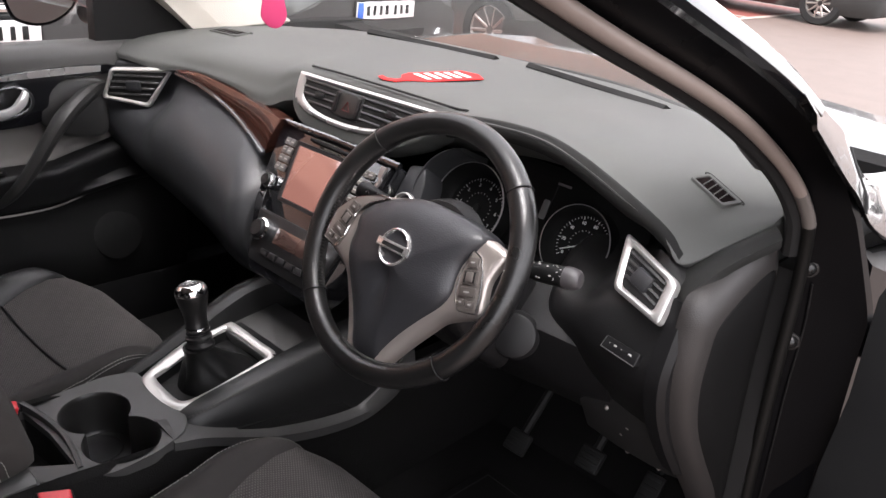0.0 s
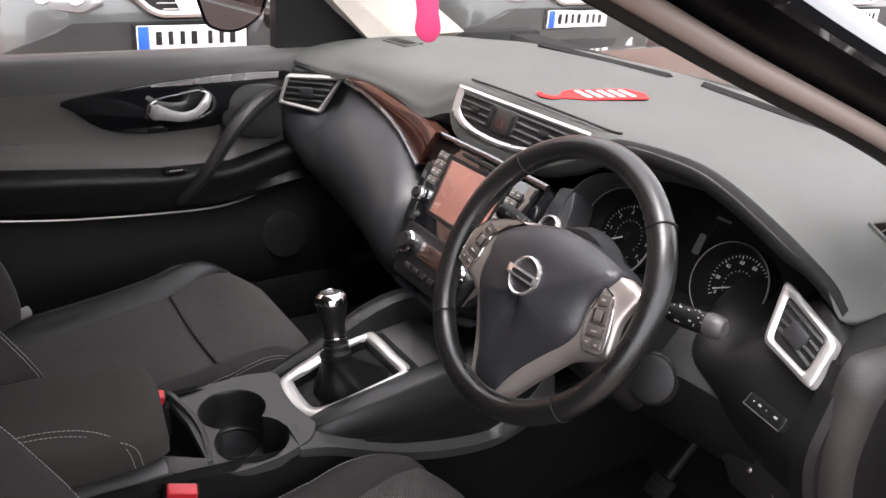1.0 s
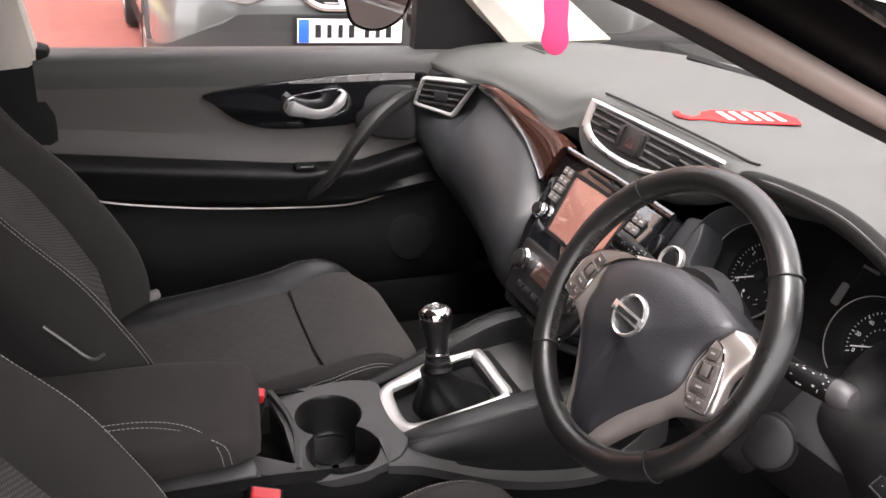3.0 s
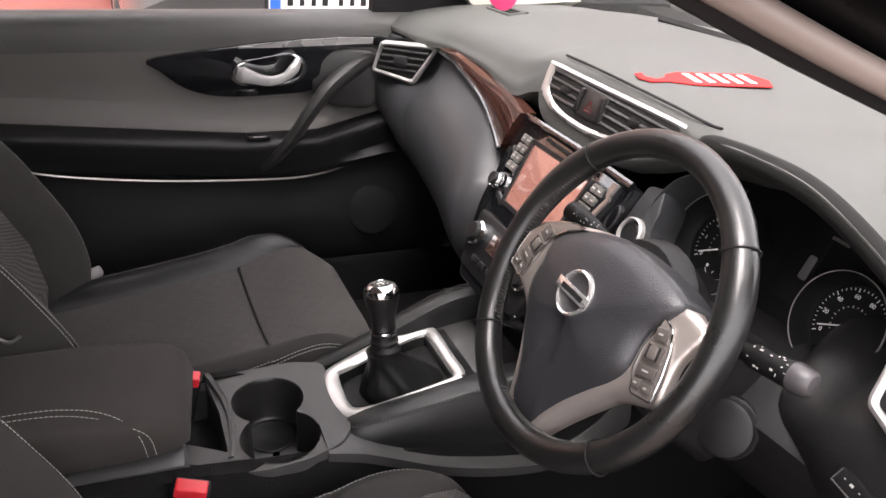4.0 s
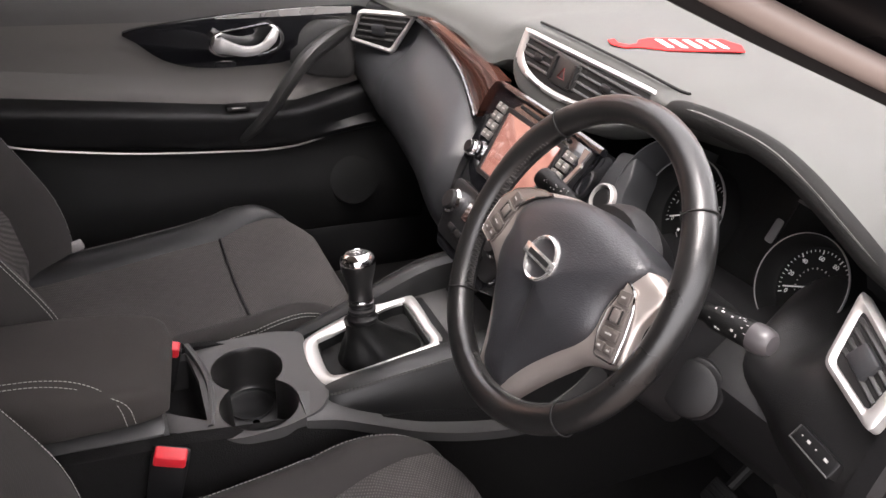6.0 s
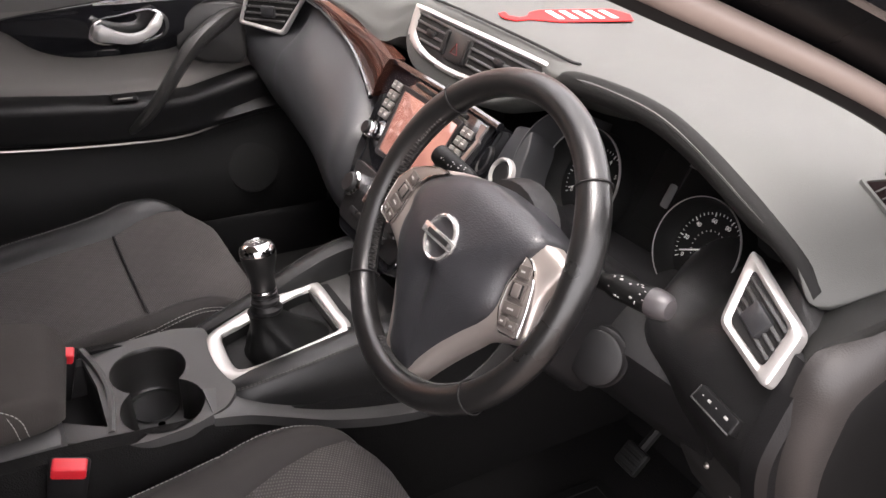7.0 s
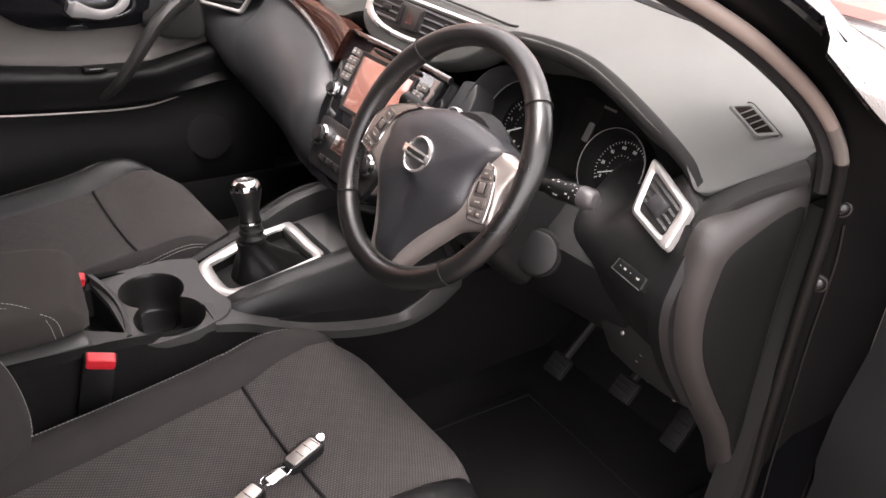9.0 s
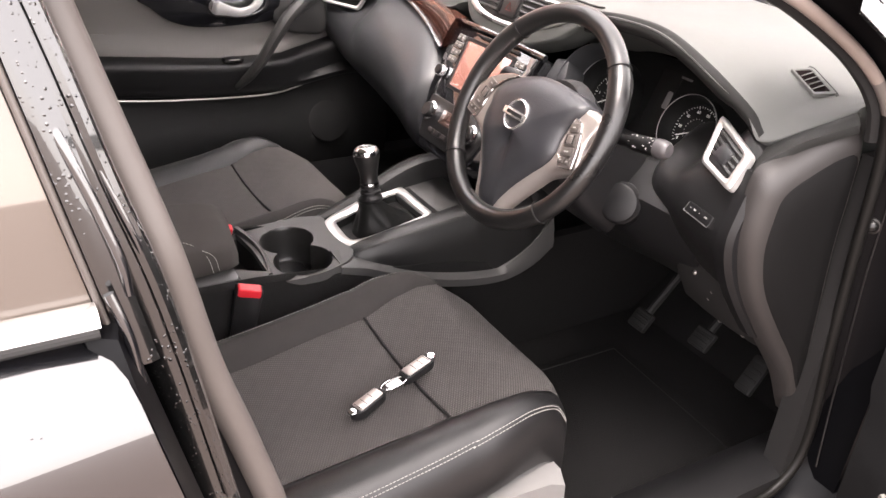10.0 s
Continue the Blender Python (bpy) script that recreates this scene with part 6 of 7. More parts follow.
def seat(name, label, c, flip, back=0.0, lean=0.0):
    """A front seat. c: middle of the insert; flip: +1 when the outer side lies towards +x."""
    ob = empty(name, label, "car seat", group="front seats")
    def bend(p):
        """Draws the front corners of the cushion back."""
        x, y, z = p
        s_ = max(0.0, abs(x - c) - 0.10) / 0.13
        return (x, y - ((0.02 + 0.085 * s_ * s_) if flip < 0 else (0.004 + 0.05 * s_ * s_)) * min(1.0, max(0.0, (y + 0.25) / 0.25)), z)

    ys = [-0.70, -0.55, -0.42, -0.30, -0.215, -0.205, -0.14, -0.08, -0.03, -0.005, 0.012, 0.012, 0.0]
    zs = [0.545, 0.55, 0.565, 0.583, 0.598, 0.598, 0.612, 0.618, 0.611, 0.592, 0.555, 0.50, 0.44]
    hw = 0.155

    def flare(y):
        """Half width of the woven insert at y."""
        return float(np.interp(y, [-0.70, -0.46, -0.22, -0.06, 0.0], [0.132, 0.138, 0.152, 0.176, 0.180]))

    rows = []
    for y, z in zip(ys, zs):
        dip = 0.012
        groove = 0.006 if abs(y + 0.21) < 0.006 else 0.0
        taper = flare(y) / hw
        rows.append([(c + u * hw * taper, y, z - dip * (1 - u * u) * (1 if y < -0.02 else 0.3) + 0.004 - groove) for u in np.linspace(-1, 1, 13)] + [(c + hw * taper * 0.9, y - 0.02, z - 0.07), (c - hw * taper * 0.9, y - 0.02, z - 0.07)])
    part("cushion", skin([[bend(p) for p in r] for r in rows]), SEATC, ob, "check-woven cloth cushion", angle=60)
    # cross seam
    part("cross_seam", tube([(c + u * hw * 0.98, -0.21, 0.5985 - 0.012 * (1 - u * u)) for u in np.linspace(-1, 1, 13)], 0.0026, 6), DARK, ob)
    for s in (1, -1):
        rows = []
        for y, z in zip(ys, zs):
            taper = flare(y) / hw
            fade = 1.0 if y < -0.1 else max(0.25, 1 - (y + 0.1) / 0.13)
            x0 = c + s * hw * taper
            lift = 0.030 * fade
            w = (hw - flare(y)) + (0.092 if s == flip == 1 else 0.075) * (1.0 if y < -0.12 else max(0.62, 1 - (y + 0.12) * 2.6))
            rows.append([(x0 - s * 0.004, y, z - 0.03), (x0, y, z + 0.002), (x0 + s * w * 0.25, y, z + lift * 0.75), (x0 + s * w * 0.55, y, z + lift), (x0 + s * w * 0.85, y, z + lift * 0.6), (x0 + s * w, y, z - 0.02), (x0 + s * w * 1.02, y, z - 0.07), (x0 + s * w * 0.9, y, z - 0.10), (x0, y, z - 0.10)])
        dense = [np.array([v for p in r for v in p]) for r in rows]
        rows = [[tuple(r[i : i + 3]) for i in range(0, len(r), 3)] for r in curve(dense, 3)]
        rows = [[bend(p) for p in r] for r in rows]
        bo_ = part("bolster", skin(rows), SEATB if s != flip else SEATV, ob, "darker side bolster", angle=60)
        line = [Vector(r[4]) + Vector((0, 0, 0.0012)) for r in rows[:30]]
        seam(line, bo_, STITCH)
        line2 = [Vector(r[4]) * 0.86 + Vector(r[5]) * 0.14 + Vector((s * 0.001, 0, 0.0008)) for r in rows[:30]]
        seam(line2, bo_, STITCH)
    part("valance", skin([[(c + flip * 0.235, y, 0.50), (c + flip * 0.252, y, 0.488 + 0.03 * t), (c + flip * 0.256, y, 0.43), (c + flip * 0.25, y, 0.38), (c + flip * 0.22, y, 0.38), (c + flip * 0.2, y, 0.5)] for y, t in ((-0.66, 1), (-0.4, 0.9), (-0.2, 0.5), (-0.08, 0.2), (-0.05, -0.3))]), GREYV, ob, "grey plastic side valance")
    part("seat_base", brick(pose(c, -0.36, 0.42), 0.42, 0.6, 0.14, 0.02), DARK, ob)
    part("rail", brick(pose(c - 0.17, -0.25, 0.345), 0.03, 0.62, 0.03, 0.004), PEWTER, ob)
    if flip > 0:
        hd = part("height_lever", skin([[(c + 0.262, y, z), (c + 0.272, y, z + 0.012), (c + 0.275, y, z - 0.01), (c + 0.262, y, z - 0.02)] for y, z in ((-0.30, 0.445), (-0.2, 0.452), (-0.12, 0.45), (-0.10, 0.44))]), PLASTIC, ob, "black height lever")
    # backrest
    rows, rowl, rowr = [], [], []
    prof = [(-0.565, 0.54, 0.94), (-0.558, 0.60, 1.0), (-0.560, 0.69, 1.0), (-0.585, 0.78, 1.0), (-0.617, 0.86, 1.0), (-0.672, 0.95, 0.98), (-0.722, 1.06, 0.93), (-0.757, 1.16, 0.86), (-0.787, 1.20, 0.78), (-0.84, 1.20, 0.7)]
    prof = [(y - back - lean * max(0.0, z - 0.62), z, t) for y, z, t in prof]
    for y, z, t in prof:
        rows.append([(c + u * hw * t, y - 0.035 * (1 - u * u), z) for u in np.linspace(-1, 1, 9)] + [(c + hw * t, y - 0.12, z - 0.02), (c - hw * t, y - 0.12, z - 0.02)])
    part("backrest", skin(rows), SEATC, ob, "check-woven cloth backrest", angle=60)
    for s in (1, -1):
        rows = []
        for y, z, t in prof:
            x0 = c + s * hw * t
            b = 0.075 * t if z < 1.15 else 0.02
            if s == flip == 1:
                b *= min(1.0, max(0.1, (z - 0.66) / 0.25))
            rows.append([(x0 - s * 0.01, y - 0.04, z), (x0, y, z), (x0 + s * 0.035 * t, y + b * 0.9, z), (x0 + s * 0.065 * t, y + b, z), (x0 + s * 0.088 * t, y + b * 0.4, z), (x0 + s * 0.095 * t, y - 0.05, z), (x0 + s * 0.08 * t, y - 0.13, z), (x0, y - 0.13, z)])
        dense = [np.array([v for p in r for v in p]) for r in rows]
        rows = [[tuple(r[i : i + 3]) for i in range(0, len(r), 3)] for r in curve(dense, 4)]
        bb = part("back_bolster", skin(rows), SEATB, ob, "darker backrest bolster", angle=60)
        for sh_ in (0.0, 0.12):
            seam([Vector(r[3]) * (1 - sh_) + Vector(r[4]) * sh_ + Vector((s * 0.0012, 0.0012, 0)) for r in rows[2:-6]], bb, STITCH)
    part("head_restraint", skin([[(c + a, -0.87 - back - lean * 0.6 + d, z) for a, d in rounded([(-w, 0.05), (w, 0.05), (w * 0.95, -0.05), (-w * 0.95, -0.05)], 0.03)] for z, w in ((1.24, 0.10), (1.26, 0.13), (1.33, 0.14), (1.40, 0.13), (1.43, 0.10))]), SEATB, ob, "cloth head restraint")
    return ob


SEATV = plain("bolster_vinyl", (0.007, 0.0068, 0.0072), 0.42, grain=0.35, size=700)
GREYV = plain("grey_valance", (0.16, 0.155, 0.15), 0.5, grain=0.2, size=900)
seat("car_seat", "charcoal cloth driver's seat with check weave and stitched bolsters", 0.455, 1, 0.01, 0.22)
ps = seat("car_seat", "charcoal cloth passenger seat with check weave and stitched bolsters", -0.302, -1, 0.0, 0.24)

part("release_rod", tube(curve([(-0.042, -0.648, 0.809), (-0.038, -0.62, 0.78), (-0.034, -0.598, 0.757), (-0.03, -0.585, 0.752), (-0.032, -0.572, 0.758)], 4), 0.0026, 6), BUTTON, ps, "dark grey release rod with a hook")
part("anchor_cover", brick(pose(-0.545, -0.475, 0.575, 20, 0, 0), 0.016, 0.026, 0.020, 0.005), GREYI, ps, "grey belt anchor")

# keys on the driver's seat
keys = empty("car_keys", "two silver and black key fobs joined by a white tag", "keys")
for (x, y, z, rz, tilt) in ((0.489, -0.203, 0.6055, 106, 0.15), (0.516, -0.305, 0.5885, 289, -0.15)):
    m = pose(x, y, z, 0, 0, 0) @ axes((0, 0, 0), (math.cos(radians(rz)), math.sin(radians(rz)), tilt), (-math.sin(radians(rz)), math.cos(radians(rz)), 0.0))
    fob = part("fob", slab(rounded([(-0.034, 0.0125), (0.024, 0.0145), (0.037, 0.0), (0.024, -0.0145), (-0.034, -0.0125)], 0.012), m @ Matrix.Translation((0, 0, 0.012)), 0.014, 0.003), PLASTIC, keys, "black key fob")
    part("fob_face", slab(rounded([(-0.027, 0.010), (0.022, 0.011), (0.022, -0.011), (-0.027, -0.010)], 0.004), m @ Matrix.Translation((0, 0, 0.0135)), 0.004, 0.001), PEWTER, fob, "silver button face")
    for k in (-0.015, 0.0, 0.013):
        part("groove", brick(m @ Matrix.Translation((k + 0.006, 0, 0.0135)), 0.0008, 0.016, 0.001, 0), DARK, fob)
    part("fob_badge", lathe([(0, 0.0015), (0.006, 0.001), (0.007, 0)], m @ Matrix.Translation((0.031, 0, 0.012)), 16), CHROME, fob)
part("key_tag", brick(pose(0.503, -0.253, 0.6045, 9, 0, 107), 0.026, 0.013, 0.004, 0.0015), WHITE, keys, "white plastic tag")
part("key_ring", tube([(0.503 + 0.010 * math.cos(a), -0.253 + 0.022 * math.sin(a), 0.606 + 0.004 * math.sin(a)) for a in np.linspace(0, 2 * math.pi, 20, endpoint=False)], 0.0009, 5, closed=True), CHROME, keys)

# ---------------------------------------------------------------- passenger door
DOORI = plain("door_insert_cloth", (0.115, 0.108, 0.101), 0.6, grain=0.3, size=800)
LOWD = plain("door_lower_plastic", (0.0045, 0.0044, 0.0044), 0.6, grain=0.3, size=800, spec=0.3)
door = empty("door_passenger", "dark soft-plastic passenger door panel, closed", "car door", kind="structure")
DP = [(-0.80, 1.034), (-0.768, 1.036), (-0.744, 1.029), (-0.732, 1.008), (-0.735, 0.965), (-0.745, 0.915), (-0.753, 0.86), (-0.747, 0.808), (-0.725, 0.785), (-0.692, 0.775), (-0.684, 0.762), (-0.690, 0.742), (-0.70, 0.71), (-0.715, 0.685), (-0.725, 0.67), (-0.722, 0.62), (-0.705, 0.56), (-0.715, 0.46), (-0.76, 0.38)]
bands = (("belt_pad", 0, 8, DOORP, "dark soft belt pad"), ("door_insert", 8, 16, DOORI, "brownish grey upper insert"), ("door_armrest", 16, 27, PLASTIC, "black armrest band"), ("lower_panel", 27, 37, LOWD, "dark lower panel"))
for nm, k0, k1, mt, lab in bands:
    rows = []
    for y in np.linspace(-0.66, 0.34, 26):
        f1 = max(0.0, (y - 0.02) / 0.18)
        r = []
        for x, z in curve(DP, 2)[k0 : k1 + 1 if k1 < 37 else None]:
            x2 = x - (0.04 * min(1, f1) if 0.70 < z < 0.83 else 0)
            dz = 0.10 * max(0, -0.15 - y) + 0.03 * min(1, f1) if 0.60 < z < 0.86 else 0.0
            r.append((x2, y, z + dz))
        rows.append(r + [(-0.82, y, r[-1][2]), (-0.82, y, r[0][2] - 0.001)])
    part(nm, skin(rows), mt, door, lab, angle=50)
# bright line under the armrest
ln = curve([(-0.712, -0.60, 0.737), (-0.712, -0.5, 0.716), (-0.712, -0.33, 0.694), (-0.712, -0.12, 0.680), (-0.715, 0.0, 0.679), (-0.73, 0.09, 0.693), (-0.742, 0.17, 0.722)], 5)
part("line_trim", tube([p + np.array([0.006, 0, 0]) for p in ln], 0.0028, 6), PEWTER, door, "thin bright line")
# glossy leaf with the handle
LM2 = axes((-0.7395, -0.09, 0.92), (0, 1, 0), (0.1, 0, 1))
leaf = loop([(-0.245, 0.027), (-0.15, 0.045), (0.0, 0.062), (0.12, 0.070), (0.255, 0.071), (0.262, 0.052), (0.16, 0.045), (0.12, 0.01), (0.11, -0.046), (0.0, -0.058), (-0.10, -0.056), (-0.17, -0.036), (-0.22, 0.003)], 3)
lf = part("handle_panel", slab(leaf, LM2 @ Matrix.Translation((0, 0, 0.006)), 0.03, 0.003), PIANO, door, "glossy black leaf-shaped panel")
# silver strip modelled in place of a reflection along the gloss panel's top
part("reflection_strip", skin([[LM2 @ Vector((u, v, 0.0065)), LM2 @ Vector((u, v + h, 0.008)), LM2 @ Vector((u, v + h, 0.0)), LM2 @ Vector((u, v, 0.0))] for u, v, h in ((-0.06, 0.050, 0.003), (0.0, 0.050, 0.008), (0.08, 0.052, 0.015), (0.16, 0.054, 0.017), (0.235, 0.056, 0.014))]), SILVER, lf, "silver strip put in for the panel's bright reflection")
bo2 = loop([(-0.075, -0.015), (-0.05, -0.032), (0.02, -0.036), (0.075, -0.022), (0.085, 0.010), (0.06, 0.036), (0.0, 0.030), (-0.06, 0.018)], 4)
part("handle_bowl", band(bo2, [np.mean(bo2, axis=0) + (p - np.mean(bo2, axis=0)) * 0.9 for p in bo2], LM2 @ Matrix.Translation((0, 0, 0.009)), 0.01, 0.001), CHROME, lf, "chrome rim of the handle bowl")
lev = curve([(-0.066, 0.000, 0.016), (-0.045, -0.006, 0.022), (0.0, -0.017, 0.024), (0.035, -0.010, 0.022), (0.055, 0.008, 0.02), (0.066, 0.026, 0.014)], 5)
wid = np.interp(np.linspace(0, 1, len(lev)), [0, 0.12, 0.3, 0.6, 0.8, 1], [0.018, 0.026, 0.017, 0.015, 0.018, 0.012])
part("handle", tube([LM2 @ Vector(p) for p in lev], list(wid), 10, squash=0.6), plain("satin_chrome", (0.78, 0.77, 0.76), 0.22, metal=0.55, vary=0.03), lf, "chrome door handle")
GRABP = plain("grab_handle_plastic", (0.020, 0.0195, 0.019), 0.5, grain=0.3, size=800)
# diagonal grab handle
gp = curve([(-0.755, 0.15, 0.925), (-0.735, 0.115, 0.922), (-0.70, 0.075, 0.915), (-0.674, 0.03, 0.892), (-0.664, -0.008, 0.85), (-0.666, -0.045, 0.795), (-0.678, -0.078, 0.748), (-0.71, -0.10, 0.715)], 5)
gw = np.interp(np.linspace(0, 1, len(gp)), [0, 0.25, 0.42, 0.55, 0.8, 1], [0.036, 0.044, 0.044, 0.038, 0.032, 0.026])
part("grab_handle", tube(gp, list(gw), 14, squash=0.42), GRABP, door, "diagonal grab handle")
gpm = axes((-0.705, 0.07, 0.90), (0.12, 1, 0), (-0.05, 0, 1))
gpl = rounded([(-0.082, 0.058), (-0.02, 0.072), (0.085, 0.062), (0.085, -0.075), (-0.02, -0.068), (-0.07, -0.035)], 0.03)
part("grab_panel", slab(gpl, gpm @ Matrix.Translation((0, 0, -0.024)), 0.04, 0.012), GRABP, door, "dark upper end of the grab handle", angle=60)
swd = part("window_switch", brick(pose(-0.700, -0.118, 0.785), 0.03, 0.05, 0.010, 0.003), PLASTIC, door, "black window switch")
part("switch_edge", brick(pose(-0.684, -0.118, 0.788), 0.004, 0.03, 0.003, 0.001), PEWTER, swd)
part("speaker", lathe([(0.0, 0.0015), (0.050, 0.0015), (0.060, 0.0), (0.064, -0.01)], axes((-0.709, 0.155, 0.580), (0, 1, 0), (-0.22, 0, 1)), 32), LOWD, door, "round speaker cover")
dg = setting(part("window_passenger", skin([[(-0.80, -0.62, 1.03), (-0.80, 0.28, 1.03), (-0.804, 0.28, 1.03), (-0.804, -0.62, 1.03)], [(-0.68, -0.62, 1.43), (-0.70, -0.35, 1.40), (-0.704, -0.35, 1.40), (-0.684, -0.62, 1.43)]]), GLASS), "clear passenger window", "window")
setting(part("trim_sail", skin([[(-0.765, 0.155, z), (-0.765, y1, z), (-0.80, y1, z), (-0.80, 0.155, z)] for z, y1 in ((1.02, 0.42), (1.10, 0.36), (1.15, 0.30), (1.20, 0.24), (1.26, 0.17))]), DARK), "black triangle at the mirror's foot", "trim")
# door mirror
mir = empty("door_mirror", "black door mirror with its glass towards the cabin", "door mirror")
mo = loop([(-0.10, 0.085), (-0.09, -0.055), (-0.055, -0.088), (0.0, -0.085), (0.05, -0.05), (0.07, 0.0), (0.085, 0.085)], 4)
MMX = axes((-0.985, 0.145, 1.125), (0.55, 0.83, 0), (0.05, 0, 1))
c0 = np.mean(mo, axis=0)
rows = [[MMX @ Vector((*(c0 + (p - c0) * s), w)) for p in mo] for s, w in ((0.98, -0.002), (1.04, 0.004), (1.06, -0.01), (1.0, -0.05), (0.8, -0.09), (0.4, -0.11))]
part("housing", skin(rows), DRYPAINT, mir, "black housing")
part("mirror_glass", skin([[MMX @ Vector((*(c0 + (p - c0) * s), w)) for p in mo] for s, w in ((0.95, 0.001), (0.95, 0.003), (0.5, 0.003))]), MIRROR, mir, "mirror glass")
part("arm", tube([(-0.80, 0.25, 1.07), (-0.90, 0.26, 1.065), (-0.96, 0.22, 1.07)], 0.025, 10, squash=1.5), PLASTIC, mir)

# ---------------------------------------------------------------- loose things
tag = empty("hook_tag", "red hook-shaped card tag with white bars, lying on the dashboard", "tag")
TM = axes((0.045, 0.42, 1.1015), (0.14, 0.99, -0.02), (-0.99, 0.14, 0.02))
hook = [(-0.03, 0.033), (0.10, 0.034), (0.115, 0.0), (0.10, -0.034), (-0.03, -0.033), (-0.07, -0.018), (-0.098, -0.022), (-0.112, -0.005), (-0.108, 0.018), (-0.095, 0.024), (-0.098, 0.004), (-0.085, -0.008), (-0.068, 0.0), (-0.055, 0.02)]
part("card", slab([np.array(p) for p in hook], TM, 0.0012, 0.0003), REDCARD, tag, "red card", smooth=False)
for k in range(5):
    part("bar", brick(TM @ Matrix.Translation((-0.02 + k * 0.024, 0.002, 0.0004)), 0.011, 0.044, 0.0006, 0), WHITE, tag)
pk = empty("air_freshener", "pink card air freshener hanging from the mirror", "air freshener")
pm = axes((0.05, 0.058, 1.250), (0.45, 0.9, 0.08), (-0.05, -0.06, 1)) @ Matrix.Diagonal((0.88, 0.88, 1, 1))
part("card", slab(loop([(0.0, 0.050), (0.018, 0.040), (0.019, 0.0), (0.022, -0.03), (0.010, -0.048), (-0.008, -0.048), (-0.022, -0.03), (-0.018, 0.0), (-0.02, 0.04)], 4), pm, 0.004, 0.001), PINK, pk, "pink card")
part("cord", tube([(0.05, 0.058, 1.29), (0.05, 0.057, 1.34), (0.05, 0.055, 1.385)], 0.0008, 5), WHITE, pk)
rv = empty("rear_view_mirror", "black rear view mirror on the windscreen", "mirror")
part("housing", brick(pose(0.05, 0.055, 1.41, -10, 0, -15), 0.24, 0.03, 0.06, 0.012), PLASTIC, rv)
part("stem", tube([(0.05, 0.07, 1.42), (0.05, 0.12, 1.45)], 0.01, 8), PLASTIC, rv)

# pedals and mat
for nm, x, y, z, w, h, rx in (("clutch_pedal", 0.350, 0.435, 0.445, 0.05, 0.045, 50), ("brake_pedal", 0.497, 0.462, 0.478, 0.05, 0.045, 50), ("accelerator_pedal", 0.606, 0.50, 0.447, 0.04, 0.08, 55)):
    pe = empty(nm, "black rubber-faced " + nm.replace("_", " "), "pedal")
    m = pose(x, y, z, rx, 0, 0)
    pl_ = part("pedal_pad", brick(m, w, h, 0.014, 0.005), RUBBER, pe)
    for k in range(4):
        part("rib", brick(m @ Matrix.Translation((0, -h / 2 + h * (k + 0.5) / 4, 0.008)), w * 0.8, h * 0.1, 0.003, 0.001), RUBBER, pl_)
    part("pedal_arm", tube([m @ Vector((0, 0, -0.005)), (x, y + 0.1, z + 0.10), (x, y + 0.14, z + 0.26)], 0.009, 8), RUBBER, pe)
mat = empty("floor_mat", "black carpet floor mat in the driver's footwell", "floor mat")
part("mat", brick(pose(0.50, 0.13, 0.336), 0.44, 0.62, 0.012, 0.005), CARPET, mat)
for k, w in enumerate((0.026, 0.024, 0.022, 0.024, 0.018, 0.022, 0.010)):
    part("bar", brick(pose(0.668 + k * 0.0035, 0.006 + k * 0.034, 0.3425, 0, 0, 83), w, 0.018, 0.001, 0), GREYI, mat)
part("mat_edge", tube([(0.715, -0.16, 0.341), (0.715, 0.40, 0.341), (0.30, 0.42, 0.341), (0.29, -0.16, 0.341)], 0.0022, 6), RUBBER, mat, "bound edge")
pm2 = empty("passenger_floor_mat", "black carpet mat in the passenger footwell", "floor mat")
part("mat", brick(pose(-0.40, 0.13, 0.336), 0.44, 0.6, 0.012, 0.005), CARPET, pm2)

# ---------------------------------------------------------------- driver's door, standing open
dd = empty("door_driver", "black driver's door standing wide open, dark inner panel", "car door", kind="structure")
rows = []
for t in np.linspace(0, 1.0, 14):
    zt = 1.03 + 0.03 * t
    rows.append([(0.0, -t, zt), (0.03, -t, zt + 0.005), (0.05, -t, zt - 0.03), (0.045, -t, 0.85), (0.09 if 0.25 < t < 0.9 else 0.06, -t, 0.74), (0.06, -t, 0.66), (0.05, -t, 0.62), (0.095 if 0.1 < t < 0.9 else 0.05, -t, 0.56), (0.09 if 0.1 < t < 0.9 else 0.05, -t, 0.42), (0.0, -t, 0.36), (-0.02, -t, 0.36), (-0.02, -t, zt)])
part("inner_panel", skin(rows), plain("dark_door_panel", (0.011, 0.011, 0.0115), 0.6, grain=0.3, size=800, spec=0.3), dd, "dark inner panel with a pocket")
part("outer_skin", skin([[(-0.022, -t, 0.36), (-0.07, -t, 0.45), (-0.085, -t, 0.75), (-0.06, -t, 0.98), (-0.022, -t, 1.04)] for t in np.linspace(0, 1.02, 8)]), BLACKPAINT, dd, "glossy black outer skin")
part("pocket_lip", tube([(0.097, -0.14, 0.57), (0.099, -0.3, 0.55), (0.099, -0.8, 0.555)], 0.006, 6), PEWTER, dd)
for z in (0.92, 0.62):
    hg = part("hinge", brick(pose(-0.01, 0.015, z), 0.05, 0.05, 0.06, 0.01), DRYPAINT, dd, "black hinge")
    part("bolt", ball((0.005, -0.01, z + 0.04), 0.011, seg=10), PEWTER, hg)
part("window_frame", tube([(-0.03, -0.02, 1.05), (-0.05, -0.30, 1.22), (-0.09, -0.62, 1.38), (-0.11, -0.85, 1.42), (-0.10, -0.98, 1.36), (-0.03, -1.0, 1.06)], 0.02, 8), DRYPAINT, dd, "black window frame")
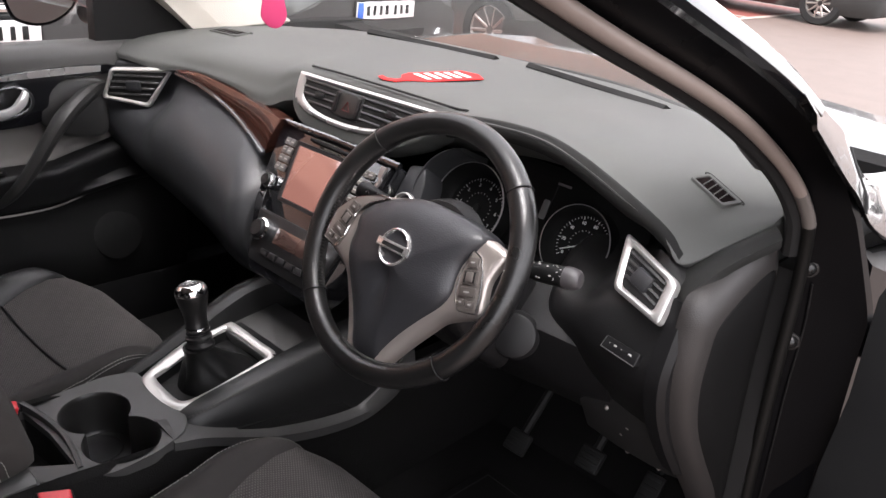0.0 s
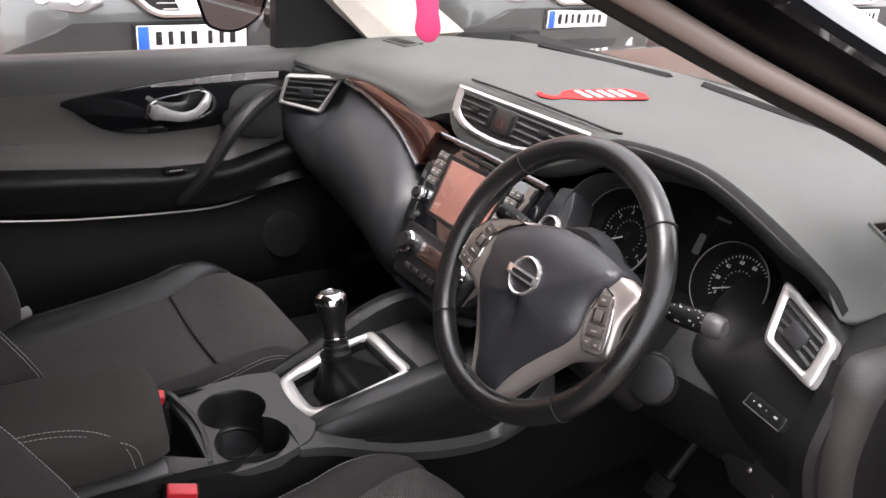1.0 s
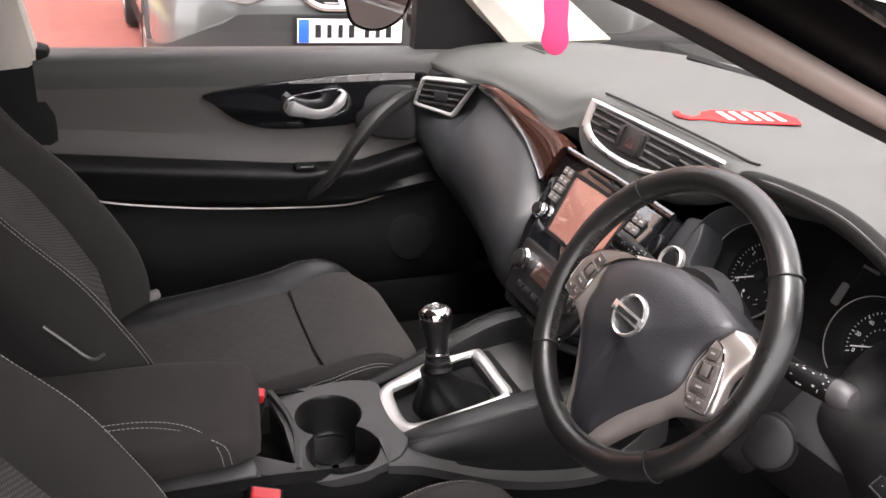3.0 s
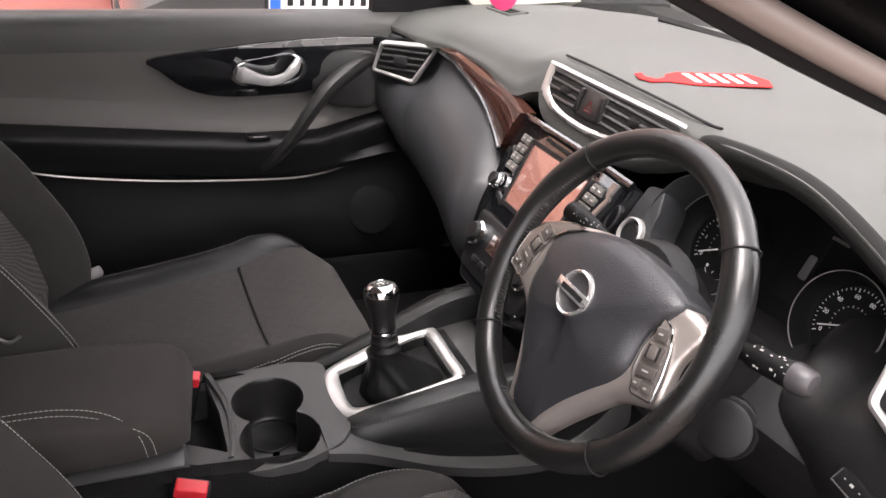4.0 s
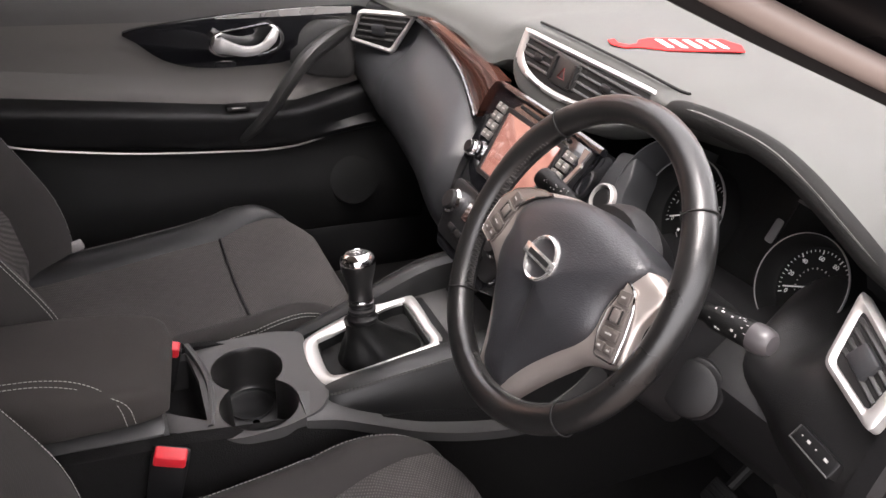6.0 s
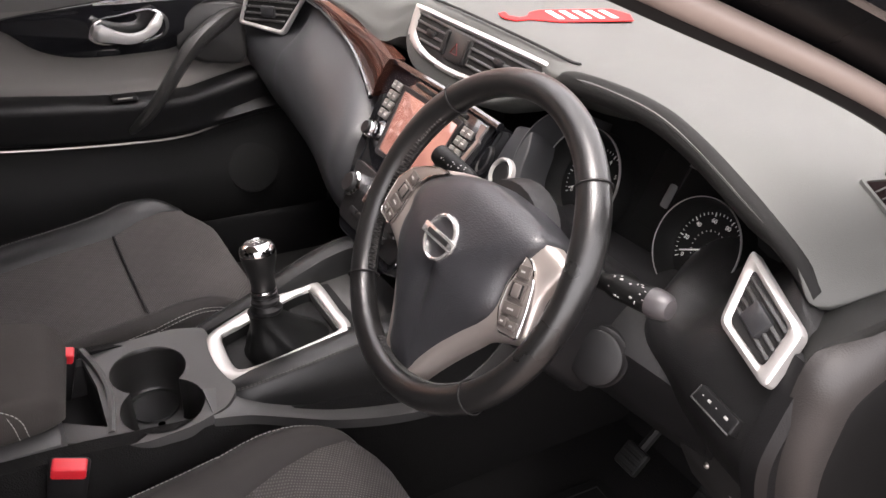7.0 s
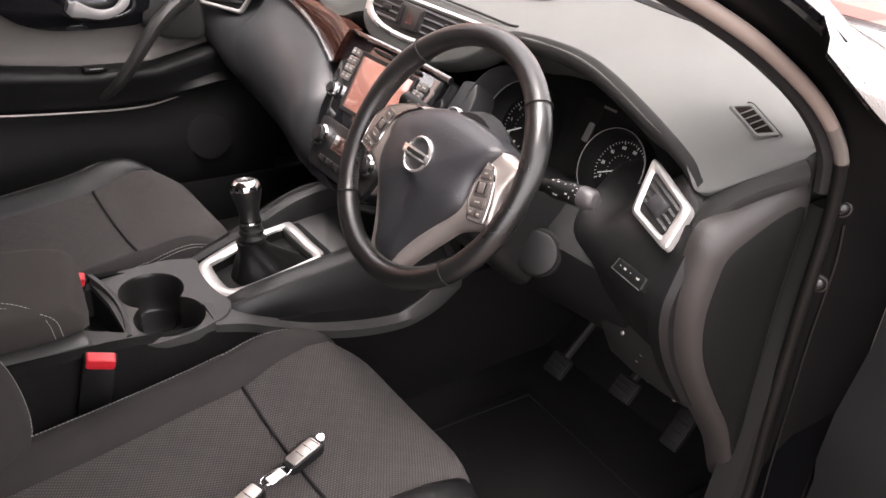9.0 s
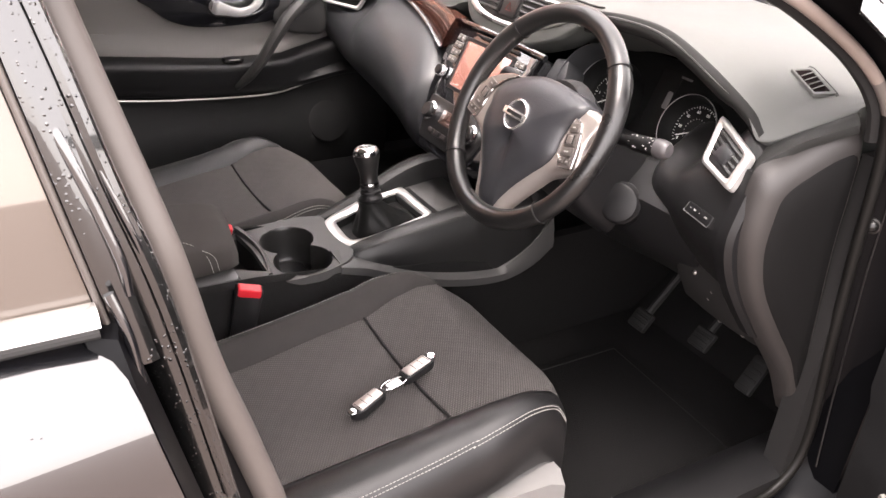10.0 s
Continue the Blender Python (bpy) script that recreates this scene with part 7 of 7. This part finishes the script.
# the inner side (local +x) is turned to face the cabin
dd.matrix_world = pose(0.915, 0.43, 0, 0, 0, 66) @ Matrix.Diagonal((-1, 1, 1, 1))

# ---------------------------------------------------------------- rear door behind the driver, closed
rd = empty("door_rear", "glossy black rear door, wet with rain", "car door", kind="structure")
CHROME2 = plain("bright_waist_trim", (0.55, 0.53, 0.51), 0.22, metal=0.8)
PANE = plain("coated_dark_pane", (0.135, 0.117, 0.103), 0.03, metal=0.55, vary=0.03, coat=0.25)
STRIPB = plain("brown_rubber_strip", (0.07, 0.06, 0.055), 0.45)


def edge_y(z):
    """Front edge of the rear door at height z."""
    return -0.696 + 0.23 * max(0.0, 1.05 - z) - 0.10 * max(0.0, z - 1.05)


rows = []
for k in range(14):
    t = k / 13
    ring = []
    for dx, z in ((-0.03, 1.064), (0.0, 1.071), (0.022, 1.069), (0.039, 1.062), (0.053, 1.050), (0.066, 1.032), (0.077, 1.008), (0.083, 0.975), (0.085, 0.93), (0.080, 0.86), (0.066, 0.79), (0.058, 0.74), (0.045, 0.62), (0.03, 0.45), (-0.01, 0.36), (-0.06, 0.36), (-0.06, 1.06)):
        ring.append((0.885 + dx - (0.012 if k == 13 else 0), -1.9 + (edge_y(z) + 1.9) * (t if k < 13 else 1.0) - (0.006 if k == 12 else 0), z - (0.006 if k == 13 and z > 1.04 else 0)))
    rows.append(ring)
part("outer_skin", skin(rows), BLACKPAINT, rd, "wet black door skin", angle=50)
part("waist_strip", skin([[(0.872, y, 1.078), (0.880, y, 1.0885), (0.889, y, 1.090), (0.898, y, 1.086), (0.902, y, 1.079)] for y in (-1.9, -1.2, -0.712, -0.706)]), CHROME2, rd, "bright waist strip")
part("waist_joint", tube([(0.905, -1.9, 1.0765), (0.905, -1.2, 1.0765), (0.905, -0.708, 1.0765)], 0.0035, 8), DARK, rd, "black joint under the waist strip")


def upright(y0, y1, bulge, inset=0.0, n=7):
    """A convex strip leaning with the side window, between two lines of y reckoned from the door's edge."""
    rows_ = []
    for z, x in ((1.03, 0.886), (1.085, 0.884), (1.17, 0.868), (1.26, 0.845), (1.35, 0.815), (1.45, 0.775)):
        ye = -0.672 - 0.20 * (z - 1.08)
        front = [(x - inset + bulge * math.sin(math.pi * i / (n - 1)), ye + y0 + (y1 - y0) * i / (n - 1), z) for i in range(n)]
        rows_.append(front + [(x - 0.02, ye + y1, z), (x - 0.02, ye + y0, z)])
    return skin(rows_)


part("pane", upright(-1.1, -0.034, 0.0, 0.006), PANE, rd, "dark side window reflecting the pale ground")
part("pane_strip", upright(-0.033, -0.027, 0.003, 0.002), STRIPB, rd, "brown rubber strip at the pane's edge")
wf = part("window_frame", upright(-0.026, -0.004, 0.003), WETDARK, rd, "wet black window frame with rain drops")
part("frame_edge", tube(curve([(0.790, -0.765, 1.42), (0.842, -0.720, 1.245), (0.862, -0.707, 1.20), (0.872, -0.694, 1.155), (0.880, -0.684, 1.115), (0.882, -0.682, 1.09)], 5), 0.0042, 10), BLACKPAINT, wf, "rounded glossy edge of the frame")
part("jamb_edge", tube(curve([(0.785, -0.750, 1.40), (0.838, -0.700, 1.226), (0.850, -0.689, 1.19), (0.858, -0.679, 1.155), (0.863, -0.669, 1.122), (0.862, -0.664, 1.10)], 5), 0.0032, 10), BLACKPAINT, rd, "glossy black lip along the shut line")
part("corner_edge", tube(curve([(0.893, -0.697, 1.10), (0.90, -0.689, 1.069), (0.902, -0.686, 1.043), (0.902, -0.684, 1.015), (0.895, -0.683, 0.99)], 5), 0.0042, 10), BLACKPAINT, rd, "glossy corner of the door's front edge")
part("shut_face", skin([[(0.948 - q, edge_y(z) + 0.001, z), (0.90 - q, edge_y(z) + 0.012, z), (0.84 - q * 0.5, edge_y(z) + 0.010, z), (0.84 - q * 0.5, edge_y(z) - 0.03, z), (0.935 - q, edge_y(z) - 0.02, z)] for z, q in ((0.38, 0.03), (0.6, 0.01), (0.8, 0.0), (0.95, 0.0), (1.03, 0.01), (1.07, 0.04))]), DRYPAINT, rd, "black front edge")


def jamb(o):
    return [[(x + ox * 1.0, y + oy, z) for ox, oy in o] for x, y, z in curve([(0.865, -0.560, 0.40), (0.862, -0.575, 0.60), (0.860, -0.620, 0.85), (0.860, -0.658, 1.06), (0.848, -0.686, 1.17), (0.826, -0.712, 1.28), (0.781, -0.752, 1.43)], 5)]


jm = jamb(((-0.05, -0.004), (-0.03, 0.010), (-0.015, 0.014), (-0.004, 0.012), (0.004, 0.004), (0.008, -0.006), (0.004, -0.016), (-0.012, -0.028), (-0.05, -0.03)))
setting(part("wall_centre_pillar", skin(jm), WETDARK, angle=60), "wet black centre pillar behind the doorway", "pillar")
ribs = jamb(((0.0, 0.012), (0.007, 0.010), (0.010, 0.005), (0.009, 0.0), (0.0, 0.002)))
part("jamb_seal", skin(ribs[10:]), WETDARK, rd, "wet black rubber lip along the jamb")
st = part("striker", tube([(0.85, -0.600, 0.70), (0.872, -0.595, 0.70), (0.872, -0.600, 0.735), (0.85, -0.606, 0.735)], 0.005, 8), DRYPAINT, rd, "dark door striker")
setting(part("window_far_rear", skin([[(-0.795, y, 1.05), (-0.70, y, 1.45), (-0.704, y, 1.45), (-0.799, y, 1.05)] for y in (-1.92, -1.4, -0.84)]), PANE), "dark far rear side window", "window")
